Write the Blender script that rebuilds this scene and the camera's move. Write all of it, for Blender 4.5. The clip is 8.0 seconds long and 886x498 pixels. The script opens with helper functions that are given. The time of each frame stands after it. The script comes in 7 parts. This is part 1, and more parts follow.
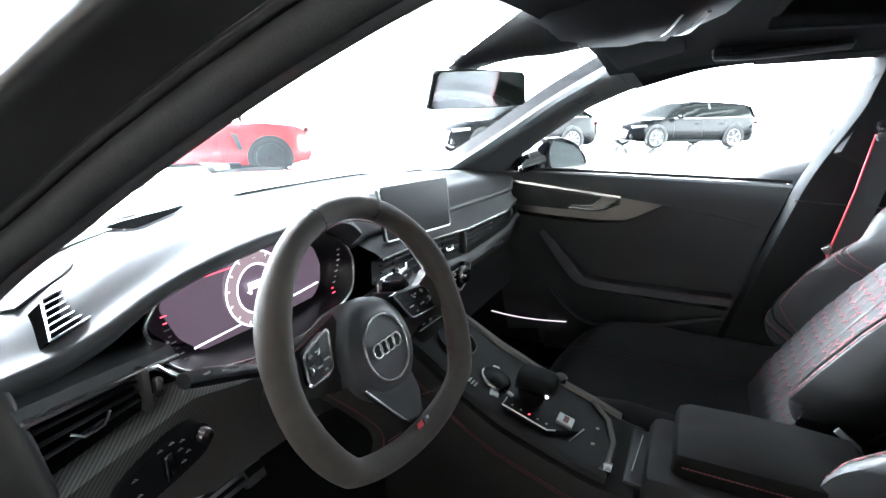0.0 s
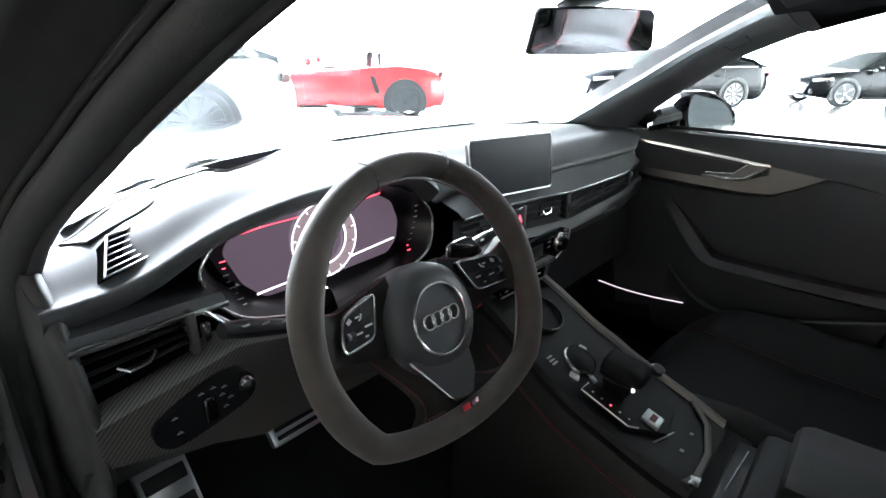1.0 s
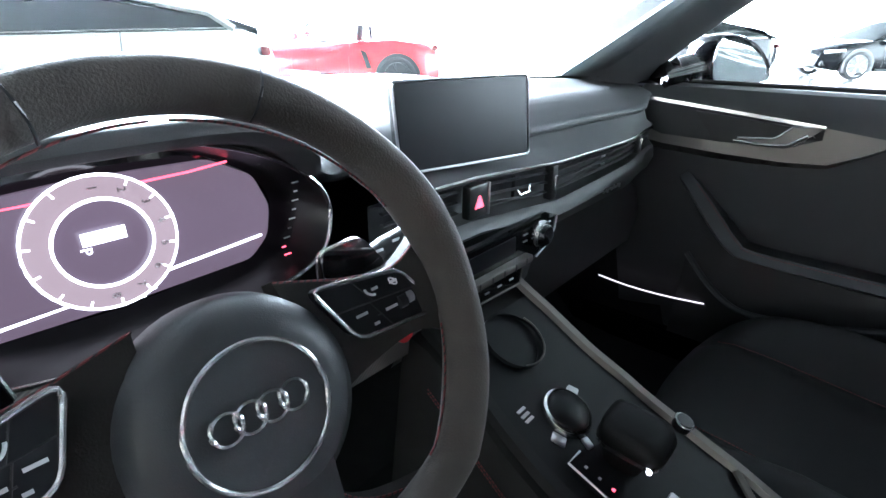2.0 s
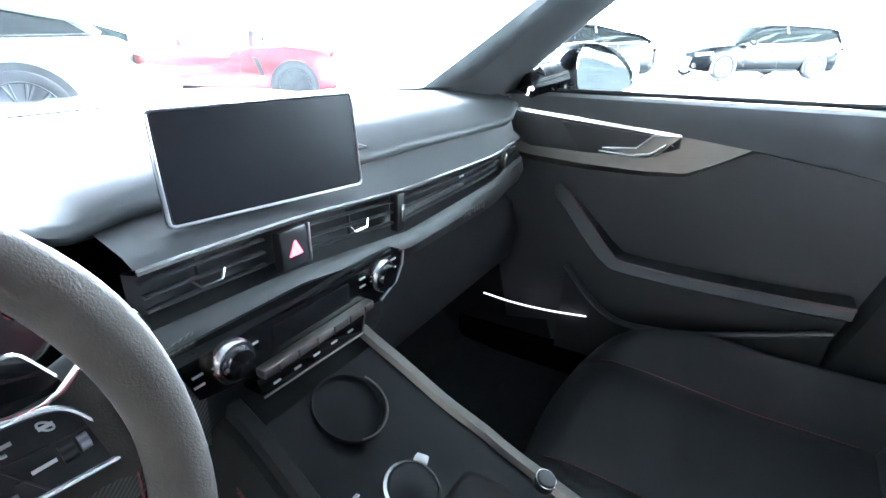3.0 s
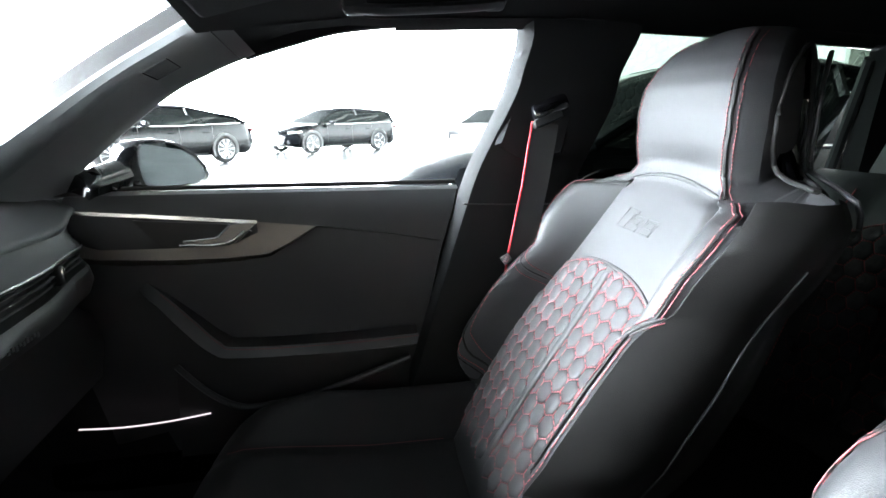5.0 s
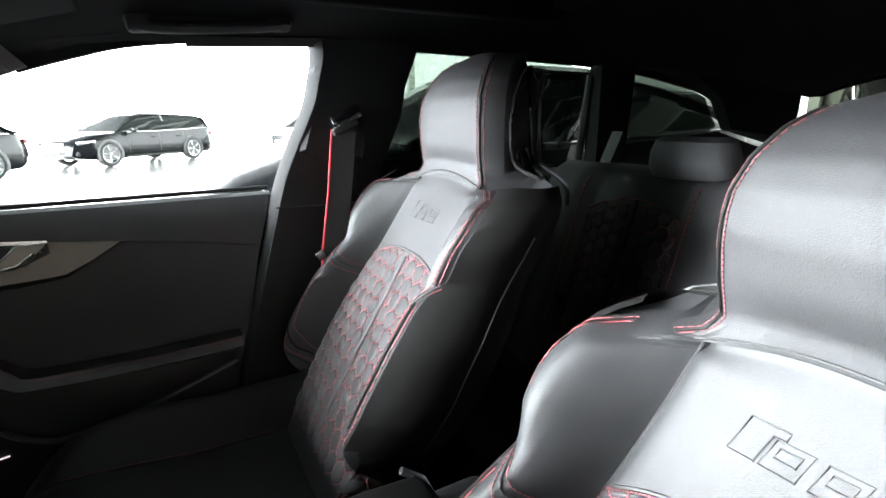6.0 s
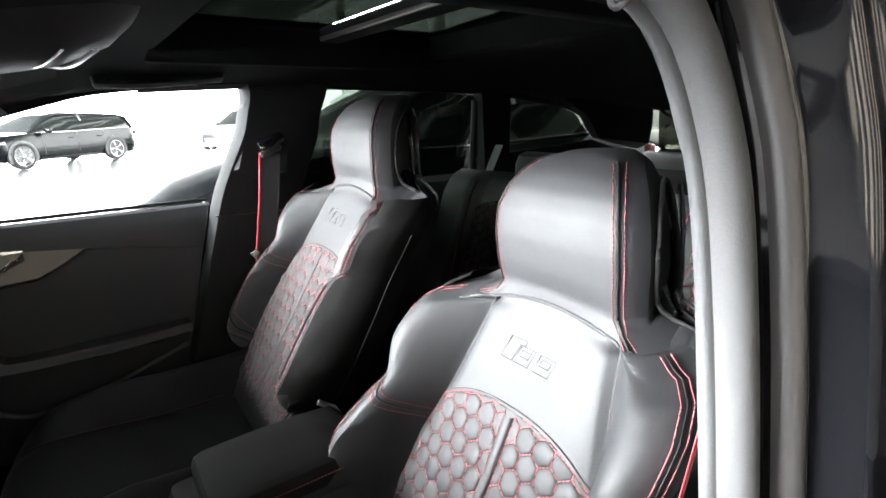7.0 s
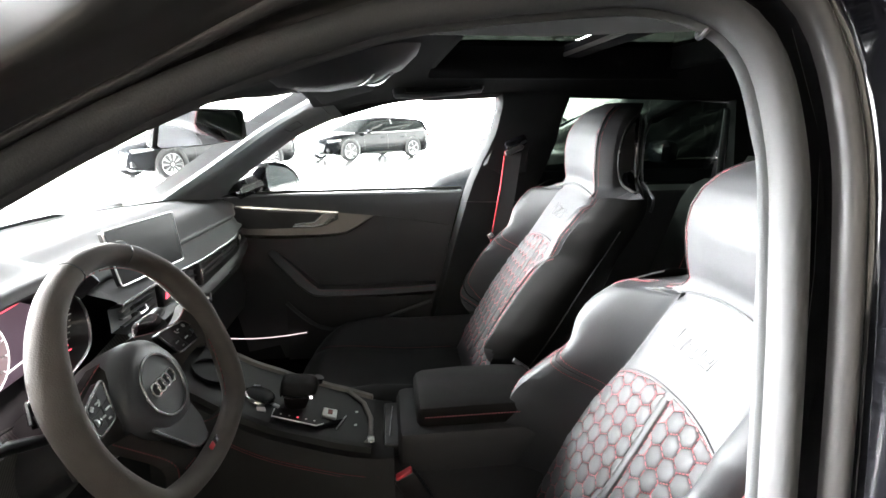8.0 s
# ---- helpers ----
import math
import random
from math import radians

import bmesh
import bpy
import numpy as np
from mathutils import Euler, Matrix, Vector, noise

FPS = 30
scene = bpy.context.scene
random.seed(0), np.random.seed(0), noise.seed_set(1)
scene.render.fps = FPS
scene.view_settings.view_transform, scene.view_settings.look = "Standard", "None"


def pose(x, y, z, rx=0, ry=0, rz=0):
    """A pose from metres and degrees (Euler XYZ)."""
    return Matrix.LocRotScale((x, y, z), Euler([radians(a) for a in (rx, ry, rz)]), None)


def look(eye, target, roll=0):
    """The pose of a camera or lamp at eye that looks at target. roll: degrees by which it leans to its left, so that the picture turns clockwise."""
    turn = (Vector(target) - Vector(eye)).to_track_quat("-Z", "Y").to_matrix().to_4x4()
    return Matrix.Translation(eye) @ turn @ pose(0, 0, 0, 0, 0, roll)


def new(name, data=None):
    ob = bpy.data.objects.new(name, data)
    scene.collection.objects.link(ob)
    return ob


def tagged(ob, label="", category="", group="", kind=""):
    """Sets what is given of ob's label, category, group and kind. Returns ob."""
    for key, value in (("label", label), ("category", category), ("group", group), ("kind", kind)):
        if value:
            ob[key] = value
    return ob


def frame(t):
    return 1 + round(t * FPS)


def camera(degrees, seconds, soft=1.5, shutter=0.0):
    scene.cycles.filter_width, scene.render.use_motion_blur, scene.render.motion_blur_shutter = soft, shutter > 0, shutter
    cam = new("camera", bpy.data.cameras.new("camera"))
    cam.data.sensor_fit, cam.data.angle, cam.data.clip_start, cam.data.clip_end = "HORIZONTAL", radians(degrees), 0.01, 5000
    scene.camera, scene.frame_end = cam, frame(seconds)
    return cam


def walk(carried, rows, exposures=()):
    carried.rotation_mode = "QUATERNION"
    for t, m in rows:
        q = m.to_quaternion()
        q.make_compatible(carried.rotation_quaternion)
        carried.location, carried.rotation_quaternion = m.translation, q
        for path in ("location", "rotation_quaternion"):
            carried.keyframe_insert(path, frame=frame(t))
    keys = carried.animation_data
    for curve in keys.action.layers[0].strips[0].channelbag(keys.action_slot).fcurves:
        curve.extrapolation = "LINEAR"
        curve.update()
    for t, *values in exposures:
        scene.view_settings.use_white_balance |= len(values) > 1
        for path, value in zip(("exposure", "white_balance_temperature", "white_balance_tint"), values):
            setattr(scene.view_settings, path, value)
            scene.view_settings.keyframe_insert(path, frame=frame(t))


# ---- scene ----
cam = camera(82.1, 8.0)
PATH = [
    (0, (0.076, 0.875, 1.176), (0.921, -0.857, 0.644), 0.3),
    (0.5, (0.046, 0.848, 1.199), (1.209, -0.649, 0.56), 0.4),
    (1, (0.055, 0.779, 1.176), (1.269, -0.636, 0.453), 1.1),
    (1.2, (0.071, 0.723, 1.151), (1.293, -0.675, 0.408), 1.0),
    (2.3, (0.185, 0.426, 1.082), (1.363, -0.977, 0.279), 0.6),
    (2.5, (0.184, 0.391, 1.085), (1.333, -1.031, 0.276), 0.7),
    (3, (0.15, 0.344, 1.095), (1.098, -1.238, 0.321), 0.4),
    (3.5, (0.124, 0.323, 1.106), (0.79, -1.458, 0.484), 0.5),
    (4, (0.095, 0.319, 1.111), (0.433, -1.574, 0.561), 0.1),
    (4.5, (0.082, 0.32, 1.121), (0.06, -1.61, 0.597), 0.1),
    (4.7, (0.073, 0.336, 1.126), (-0.077, -1.591, 0.613), 0.1),
    (5.8, (0.054, 0.454, 1.139), (-0.767, -1.304, 0.653), -0.4),
    (6, (0.048, 0.498, 1.143), (-0.879, -1.203, 0.647), -0.9),
    (6.5, (0.087, 0.666, 1.176), (-1.061, -0.888, 0.659), -1.5),
    (7, (0.12, 0.814, 1.221), (-0.992, -0.764, 0.698), -1.4),
    (7.2, (0.135, 0.862, 1.236), (-0.8925, -0.7695, 0.705), -1.2),
    (7.5, (0.129, 0.92, 1.242), (-0.611, -0.866, 0.73), -1.0),
    (8, (0.098, 1.015, 1.213), (-0.117, -0.915, 0.733), -0.4),
]
EXPOSURES = [(0.0, 4.85, 5850, 9), (1.2, 4.5, 5950, 9), (2.3, 5.5, 5300, 7), (3.5, 6.35, 5250, 6), (4.0, 5.9, 5500, 7), (4.5, 5.15, 5800, 8), (5.8, 4.15, 6250, 10), (6.6, 4.35, 6400, 11), (7.5, 4.45, 6500, 12), (8.0, 4.7, 6550, 12)]
walk(cam, [(t, look(eye, target, roll)) for t, eye, target, roll in PATH], EXPOSURES)

# ---------------------------------------------------------------- light
world = bpy.data.worlds.new("hall_sky")
scene.world = world
world.use_nodes = True
wn = world.node_tree.nodes
sky = wn.new("ShaderNodeTexSky")
sky.sky_type, sky.sun_disc = "NISHITA", False
sky.sun_elevation, sky.sun_rotation = radians(48), radians(60)
sky.air_density, sky.dust_density, sky.ozone_density = 1.0, 6.0, 1.0
pale = wn.new("ShaderNodeHueSaturation")
pale.inputs["Saturation"].default_value = 0.25
world.node_tree.links.new(sky.outputs[0], pale.inputs["Color"])
world.node_tree.links.new(pale.outputs[0], wn["Background"].inputs[0])
wn["Background"].inputs[1].default_value = 0.15

sun_lamp = bpy.data.lights.new("sun", "SUN")
sun_lamp.energy, sun_lamp.angle, sun_lamp.color = 1.4, radians(14), (1.0, 0.96, 0.9)
sun = new("sun", sun_lamp)
sun.matrix_world = look((9, -5, 14), (0, 0, 0))


# ---------------------------------------------------------------- mesh helpers
class Geo:
    """Vertices and faces of one mesh, in world metres."""

    def __init__(self):
        self.v, self.f = [], []

    def add(self, verts, faces):
        n = len(self.v)
        self.v += [tuple(p) for p in verts]
        self.f += [tuple(i + n for i in f) for f in faces]
        return self

    def loft(self, loops, closed=True, caps=False, wrap=False):
        """Quads between equal loops of points; closed: each loop is a ring; wrap: the last loop joins the first."""
        k, n = len(loops[0]), len(loops)
        faces = []
        for i in range(n if wrap else n - 1):
            a, b = i * k, ((i + 1) % n) * k
            for j in range(k if closed else k - 1):
                q = (j + 1) % k
                faces.append((a + j, a + q, b + q, b + j))
        if caps:
            faces.append(tuple(range(k))[::-1])
            faces.append(tuple((n - 1) * k + j for j in range(k)))
        return self.add([p for l in loops for p in l], faces)

    def box(self, c, size, b=0.0, rot=None, seg=2):
        bm = bmesh.new()
        bmesh.ops.create_cube(bm, size=1.0)
        for w in bm.verts:
            w.co = Vector((w.co.x * size[0], w.co.y * size[1], w.co.z * size[2]))
        if b > 0:
            bmesh.ops.bevel(bm, geom=list(bm.edges), offset=min(b, 0.49 * min(size)), segments=seg, profile=0.5, affect="EDGES")
        m = Matrix.Translation(c) @ (rot.to_4x4() if rot else Matrix())
        bm.verts.index_update()
        self.add([m @ w.co for w in bm.verts], [[w.index for w in f.verts] for f in bm.faces])
        bm.free()
        return self

    def tube(self, pts, r, n=8, closed=False, flat=1.0, up=(0, 0, 1)):
        """A round bar along points; flat squeezes it along up."""
        pts = [Vector(p) for p in pts]
        loops = []
        for i, p in enumerate(pts):
            a = pts[i - 1] if (i or closed) else p
            b = pts[(i + 1) % len(pts)] if (closed or i + 1 < len(pts)) else p
            d = (b - a).normalized()
            s = d.cross(Vector(up))
            s = s.normalized() if s.length > 1e-4 else d.orthogonal().normalized()
            t = s.cross(d)
            rr = r[i] if isinstance(r, (list, tuple)) else r
            loops.append([p + s * (math.cos(2 * math.pi * k / n) * rr) + t * (math.sin(2 * math.pi * k / n) * rr * flat) for k in range(n)])
        return self.loft(loops, True, not closed, closed)

    def lathe(self, profile, m, n=32, caps=True):
        """A turned shape: (radius, height) pairs round the z axis of the pose m."""
        loops = [[m @ Vector((r * math.cos(2 * math.pi * k / n), r * math.sin(2 * math.pi * k / n), h)) for k in range(n)] for r, h in profile]
        return self.loft(loops, True, caps)

    def slab(self, outline, shift):
        """A plate: a flat outline and its copy moved by shift."""
        a = [Vector(p) for p in outline]
        b = [p + Vector(shift) for p in a]
        return self.loft([a, b], True, True)

    def moved(self, m):
        self.v = [tuple(m @ Vector(p)) for p in self.v]
        return self


def spline(pts, n, closed=False):
    """n points on a smooth curve through the given ones."""
    pts = [Vector(p) for p in pts]
    k = len(pts)
    out = []
    spans = k if closed else k - 1
    for i in range(n):
        u = i / (n if closed else n - 1) * spans
        j = min(int(u), spans - 1)
        w = u - j
        get = (lambda q: pts[q % k]) if closed else (lambda q: pts[max(0, min(k - 1, q))])
        a, b, c, d = get(j - 1), get(j), get(j + 1), get(j + 2)
        out.append(0.5 * ((2 * b) + (c - a) * w + (2 * a - 5 * b + 4 * c - d) * w * w + (3 * b - a - 3 * c + d) * w ** 3))
    return out


def lerp(x, table):
    """Smoothly joined values from (x, value) pairs."""
    if x <= table[0][0]:
        return table[0][1]
    for (a, p), (b, q) in zip(table, table[1:]):
        if x <= b:
            w = (x - a) / (b - a)
            w = w * w * (3 - 2 * w)
            return p + (q - p) * w
    return table[-1][1]


def line(x, table):
    return float(np.interp(x, [a for a, _ in table], [b for _, b in table]))


def thing(name, label, category, at=(0, 0, 0), group="", kind=""):
    """A top-level thing: an empty at its base, for its parts."""
    ob = new(name)
    ob.empty_display_size = 0.05
    ob.location = at
    return tagged(ob, label, category, group, kind)


def mesh_of(name, geo, material, sharp=38, smooth=True):
    me = bpy.data.meshes.new(name)
    me.from_pydata([tuple(p) for p in geo.v], [], geo.f)
    bm = bmesh.new()
    bm.from_mesh(me)
    bmesh.ops.recalc_face_normals(bm, faces=bm.faces)
    bm.to_mesh(me)
    bm.free()
    if smooth:
        me.polygons.foreach_set("use_smooth", [True] * len(me.polygons))
        me.set_sharp_from_angle(angle=radians(sharp))
    me.materials.append(material)
    return me


def part(name, geo, material, parent=None, label="", sharp=38):
    """One mesh, under a thing or a part."""
    ob = new(name, mesh_of(name, geo, material, sharp))
    if parent:
        ob.parent = parent
        if parent.type == "EMPTY":
            ob.matrix_parent_inverse = Matrix.Translation(parent.location).inverted()
    return tagged(ob, label)


def whole(name, geo, material, label, category, group="", kind="", sharp=38):
    """A thing that is one mesh."""
    return tagged(part(name, geo, material, None, "", sharp), label, category, group, kind)


def axis(c, z, x=None):
    """A pose at c whose z axis is z."""
    z = Vector(z).normalized()
    x = Vector(x) if x else (Vector((0, 1, 0)) if abs(z.y) < 0.9 else Vector((1, 0, 0)))
    y = z.cross(x).normalized()
    x = y.cross(z)
    m = Matrix((x, y, z)).transposed().to_4x4()
    m.translation = c
    return m


# ---------------------------------------------------------------- materials
def surface(name, col, rough=0.5, metal=0.0, bump=0.0, fine=400.0, var=0.12, coarse=5.0, coat=0.0, spec=0.5, sheen=0.0, glow=None, wave=None, cells=False, alpha=1.0, trans=0.0, stitch=False):
    """A node material: base colour with broad variation, roughness with fine grain, relief from the grain."""
    m = bpy.data.materials.new(name)
    m.use_nodes = True
    nt = m.node_tree
    n, l = nt.nodes, nt.links
    b = n["Principled BSDF"]
    co = n.new("ShaderNodeTexCoord")
    broad = n.new("ShaderNodeTexNoise")
    broad.inputs["Scale"].default_value, broad.inputs["Detail"].default_value = coarse, 5
    l.new(co.outputs["Object"], broad.inputs["Vector"])
    mix = n.new("ShaderNodeMix")
    mix.data_type = "RGBA"
    mix.inputs["A"].default_value = (*[c * (1 - var) for c in col], 1)
    mix.inputs["B"].default_value = (*[min(1, c * (1 + var)) for c in col], 1)
    l.new(broad.outputs["Fac"], mix.inputs["Factor"])
    colour = mix.outputs["Result"]
    grain = n.new("ShaderNodeTexVoronoi" if cells else "ShaderNodeTexNoise")
    grain.inputs["Scale"].default_value = fine
    l.new(co.outputs["Object"], grain.inputs["Vector"])
    g = grain.outputs["Distance" if cells else "Fac"]
    if wave:
        w = n.new("ShaderNodeTexWave")
        w.bands_direction = "DIAGONAL"
        w.inputs["Scale"].default_value, w.inputs["Distortion"].default_value = wave, 0.0
        l.new(co.outputs["Object"], w.inputs["Vector"])
        two = n.new("ShaderNodeMix")
        two.data_type = "RGBA"
        two.blend_type = "MULTIPLY"
        two.inputs["Factor"].default_value = 0.75
        l.new(colour, two.inputs["A"])
        l.new(w.outputs["Color"], two.inputs["B"])
        colour = two.outputs["Result"]
        g = w.outputs["Fac"]
    if stitch:
        # single stitches along the thread, dark where the needle goes in
        w = n.new("ShaderNodeTexWave")
        w.bands_direction = "DIAGONAL"
        w.inputs["Scale"].default_value, w.inputs["Distortion"].default_value = 100.0, 1.0
        l.new(co.outputs["Object"], w.inputs["Vector"])
        cutoff = n.new("ShaderNodeMapRange")
        cutoff.inputs["From Min"].default_value, cutoff.inputs["From Max"].default_value = 0.18, 0.32
        l.new(w.outputs["Fac"], cutoff.inputs["Value"])
        two = n.new("ShaderNodeMix")
        two.data_type = "RGBA"
        two.inputs["A"].default_value = (0.02, 0.012, 0.012, 1)
        l.new(cutoff.outputs["Result"], two.inputs["Factor"])
        l.new(colour, two.inputs["B"])
        colour = two.outputs["Result"]
    l.new(colour, b.inputs["Base Color"])
    r = n.new("ShaderNodeMapRange")
    r.inputs["To Min"].default_value, r.inputs["To Max"].default_value = max(0.02, rough * 0.88), min(1, rough * 1.12)
    l.new(g, r.inputs["Value"])
    l.new(r.outputs["Result"], b.inputs["Roughness"])
    b.inputs["Metallic"].default_value = metal
    b.inputs["Specular IOR Level"].default_value = spec
    b.inputs["Coat Weight"].default_value = coat
    b.inputs["Coat Roughness"].default_value = 0.04
    b.inputs["Sheen Weight"].default_value = sheen
    b.inputs["Sheen Roughness"].default_value = 0.4
    b.inputs["Transmission Weight"].default_value = trans
    b.inputs["Alpha"].default_value = alpha
    if bump:
        k = n.new("ShaderNodeBump")
        k.inputs["Strength"].default_value, k.inputs["Distance"].default_value = bump, 0.0008
        l.new(g, k.inputs["Height"])
        l.new(k.outputs["Normal"], b.inputs["Normal"])
    if glow:
        b.inputs["Emission Color"].default_value = (*glow[:3], 1)
        b.inputs["Emission Strength"].default_value = glow[3]
    return m


def clear(name, tint, rough=0.0, gloss=0.5):
    """Thin glass: mostly see-through, with a mirror-like gloss."""
    m = bpy.data.materials.new(name)
    m.use_nodes = True
    n, l = m.node_tree.nodes, m.node_tree.links
    n.remove(n["Principled BSDF"])
    t, g, x, f = (n.new("ShaderNodeBsdfTransparent"), n.new("ShaderNodeBsdfGlossy"), n.new("ShaderNodeMixShader"), n.new("ShaderNodeLayerWeight"))
    k, a = n.new("ShaderNodeMath"), n.new("ShaderNodeMath")
    k.operation, a.operation = "POWER", "MULTIPLY_ADD"
    k.inputs[1].default_value, a.inputs[1].default_value, a.inputs[2].default_value = 4.0, gloss, 0.035
    t.inputs[0].default_value = (*tint, 1)
    g.inputs["Roughness"].default_value = rough
    g.inputs["Color"].default_value = (0.9, 0.95, 1.0, 1)
    l.new(f.outputs["Facing"], k.inputs[0])
    l.new(k.outputs[0], a.inputs[0])
    l.new(a.outputs[0], x.inputs[0])
    l.new(t.outputs[0], x.inputs[1])
    l.new(g.outputs[0], x.inputs[2])
    l.new(x.outputs[0], n["Material Output"].inputs[0])
    return m


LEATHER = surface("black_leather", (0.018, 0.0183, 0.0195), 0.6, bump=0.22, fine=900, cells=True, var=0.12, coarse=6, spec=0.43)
# darker copies of the leather: shade on cushions and seat sides, dark welts too
CUSHION_SHADED = surface("shaded_cushion_leather", (0.010, 0.0098, 0.010), 0.6, bump=0.25, fine=900, cells=True, var=0.15, spec=0.30)
LEATHER_DARK_SHADE = surface("dark_shaded_leather", (0.006, 0.0058, 0.0056), 0.55, bump=0.25, fine=900, cells=True, var=0.12, spec=0.16)
SUEDE = surface("black_suede", (0.066, 0.058, 0.052), 0.95, bump=0.5, fine=700, var=0.35, coarse=26, sheen=0.1, spec=0.2)
SOFT = surface("soft_touch_plastic", (0.035, 0.036, 0.038), 0.45, bump=0.12, fine=1100, cells=True, var=0.08)
DASH = surface("grained_dash_skin", (0.029, 0.030, 0.0315), 0.66, bump=0.15, fine=1100, cells=True, var=0.08, spec=0.42)
# near-black colour that paints the shade inside vents and slots
OPENING_SHADE = bpy.data.materials.new("opening_shade")
OPENING_SHADE.use_nodes = True
OPENING_SHADE.node_tree.nodes.remove(OPENING_SHADE.node_tree.nodes["Principled BSDF"])
shade_diffuse = OPENING_SHADE.node_tree.nodes.new("ShaderNodeBsdfDiffuse")
shade_diffuse.inputs[0].default_value = (0.003, 0.003, 0.003, 1)
OPENING_SHADE.node_tree.links.new(shade_diffuse.outputs[0], OPENING_SHADE.node_tree.nodes["Material Output"].inputs[0])
DOOR_SKIN = surface("door_lining_skin", (0.024, 0.025, 0.027), 0.6, bump=0.25, fine=900, var=0.12)
PANEL_TOP = surface("dark_carbon_panel", (0.008, 0.008, 0.009), 0.4, var=0.2, fine=300, spec=0.18)
END_CAP = surface("brown_black_plastic", (0.014, 0.0135, 0.013), 0.6, bump=0.25, fine=900, var=0.12)
SOFT_MATT = surface("matt_plastic", (0.016, 0.016, 0.017), 0.6, bump=0.25, fine=900, var=0.12)
GLOSS = surface("piano_black", (0.006, 0.006, 0.007), 0.12, coat=0.6, var=0.1, fine=60)
SATIN = surface("satin_black", (0.014, 0.014, 0.015), 0.35, var=0.12)
CHROME = surface("satin_chrome", (0.52, 0.515, 0.51), 0.24, metal=1.0, var=0.05, fine=120)
ALU = surface("brushed_aluminium", (0.5, 0.5, 0.51), 0.33, metal=1.0, var=0.06, fine=250, bump=0.1)
BAND = surface("dark_satin_band", (0.021, 0.0205, 0.020), 0.5, var=0.1, fine=350, bump=0.1, spec=0.35)
SPOKE = surface("dark_suede", (0.026, 0.0235, 0.0215), 0.9, bump=0.4, fine=700, var=0.25, coarse=26, spec=0.2)
CONSOLE_SKIN = surface("black_console_leather", (0.010, 0.0098, 0.0095), 0.6, bump=0.25, fine=900, cells=True, var=0.12, spec=0.25)
TRIM = surface("dark_brushed_trim", (0.13, 0.12, 0.11), 0.45, metal=0.7, var=0.1, fine=350, bump=0.1)
CARBON = surface("carbon_twill", (0.115, 0.11, 0.10), 0.4, coat=0.2, wave=110.0, var=0.1, bump=0.1)
STITCH = surface("red_thread", (0.27, 0.055, 0.062), 0.7, bump=0.3, fine=1500, var=0.15, stitch=True)
DARK_STITCH = surface("dark_red_thread", (0.13, 0.018, 0.02), 0.7, bump=0.3, fine=1500, var=0.2, stitch=True)
RED = surface("red_plastic", (0.6, 0.02, 0.03), 0.4)
RED_WEB = surface("red_webbing", (0.55, 0.03, 0.04), 0.75, bump=0.3, fine=900)
WEB = surface("black_webbing", (0.02, 0.02, 0.02), 0.7, bump=0.4, fine=900)
RUBBER = surface("seal_rubber", (0.016, 0.0155, 0.015), 0.6, var=0.15, fine=300, bump=0.15, spec=0.25)
PAINT = surface("black_car_paint", (0.005, 0.005, 0.006), 0.06, coat=0.0, var=0.1, fine=40)
JAMB = surface("satin_black_paint", (0.030, 0.028, 0.027), 0.40, var=0.12, fine=300, spec=0.45)
HEADLINER = surface("black_headliner_cloth", (0.0045, 0.0045, 0.005), 0.95, bump=0.5, fine=700, var=0.12, sheen=0.0, spec=0.2)
SEAL_CLOTH = surface("flocked_seal", (0.045, 0.045, 0.045), 0.7, bump=0.2, fine=600, var=0.1, spec=0.3)
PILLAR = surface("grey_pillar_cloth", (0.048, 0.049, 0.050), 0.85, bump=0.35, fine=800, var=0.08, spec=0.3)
# same grey cloth, lightened for windscreen light and darkened for centre pillar shade
PILLAR_LIT = surface("lit_grey_pillar_cloth", (0.11, 0.113, 0.115), 0.85, bump=0.35, fine=800, var=0.08, spec=0.3)
PILLAR_SHADED = surface("shaded_pillar_cloth", (0.014, 0.0145, 0.015), 0.85, bump=0.35, fine=800, var=0.08, spec=0.15)
CARPET = surface("black_carpet", (0.014, 0.014, 0.015), 1.0, bump=1.0, fine=500, var=0.3, coarse=30, spec=0.1)
GLASS = clear("clear_glass", (0.93, 0.96, 0.95), 0.0, 0.2)
TINTED = clear("privacy_glass", (0.035, 0.044, 0.037), 0.0, 0.12)
SCREEN = surface("dark_display", (0.010, 0.010, 0.012), 0.30, var=0.03, fine=900, spec=0.08)
MIRROR = surface("mirror_glass", (0.9, 0.9, 0.9), 0.02, metal=1.0, var=0.0, fine=10)
CLUSTER = surface("cluster_display", (0.04, 0.03, 0.045), 0.25, glow=(0.17, 0.115, 0.145, 0.032), var=0.1, spec=0.5)
LIT_WHITE = surface("lit_white", (0.8, 0.8, 0.8), 0.5, glow=(1.0, 0.93, 0.93, 0.13))
LIT_RED = surface("lit_red", (0.5, 0.02, 0.04), 0.5, glow=(1.0, 0.08, 0.12, 0.13))
PRINT = surface("white_print", (0.45, 0.45, 0.45), 0.6)

# ---------------------------------------------------------------- hall
def hall_floor_material():
    m = surface("polished_floor", (0.15, 0.147, 0.143), 0.2, var=0.1, coarse=0.6, fine=60, bump=0.05)
    return m


FLOOR = hall_floor_material()
WALL = surface("white_wall_paint", (0.75, 0.75, 0.72), 0.7, var=0.06, coarse=1.5, fine=120, bump=0.1)
CEILING_DARKENED = surface("darkened_ceiling", (0.05, 0.05, 0.049), 0.8, var=0.1, coarse=1.5, fine=120)
BEIGE_REFLECTOR = surface("beige_reflector", (0.46, 0.40, 0.32), 0.7, var=0.1, coarse=1.2, fine=90)
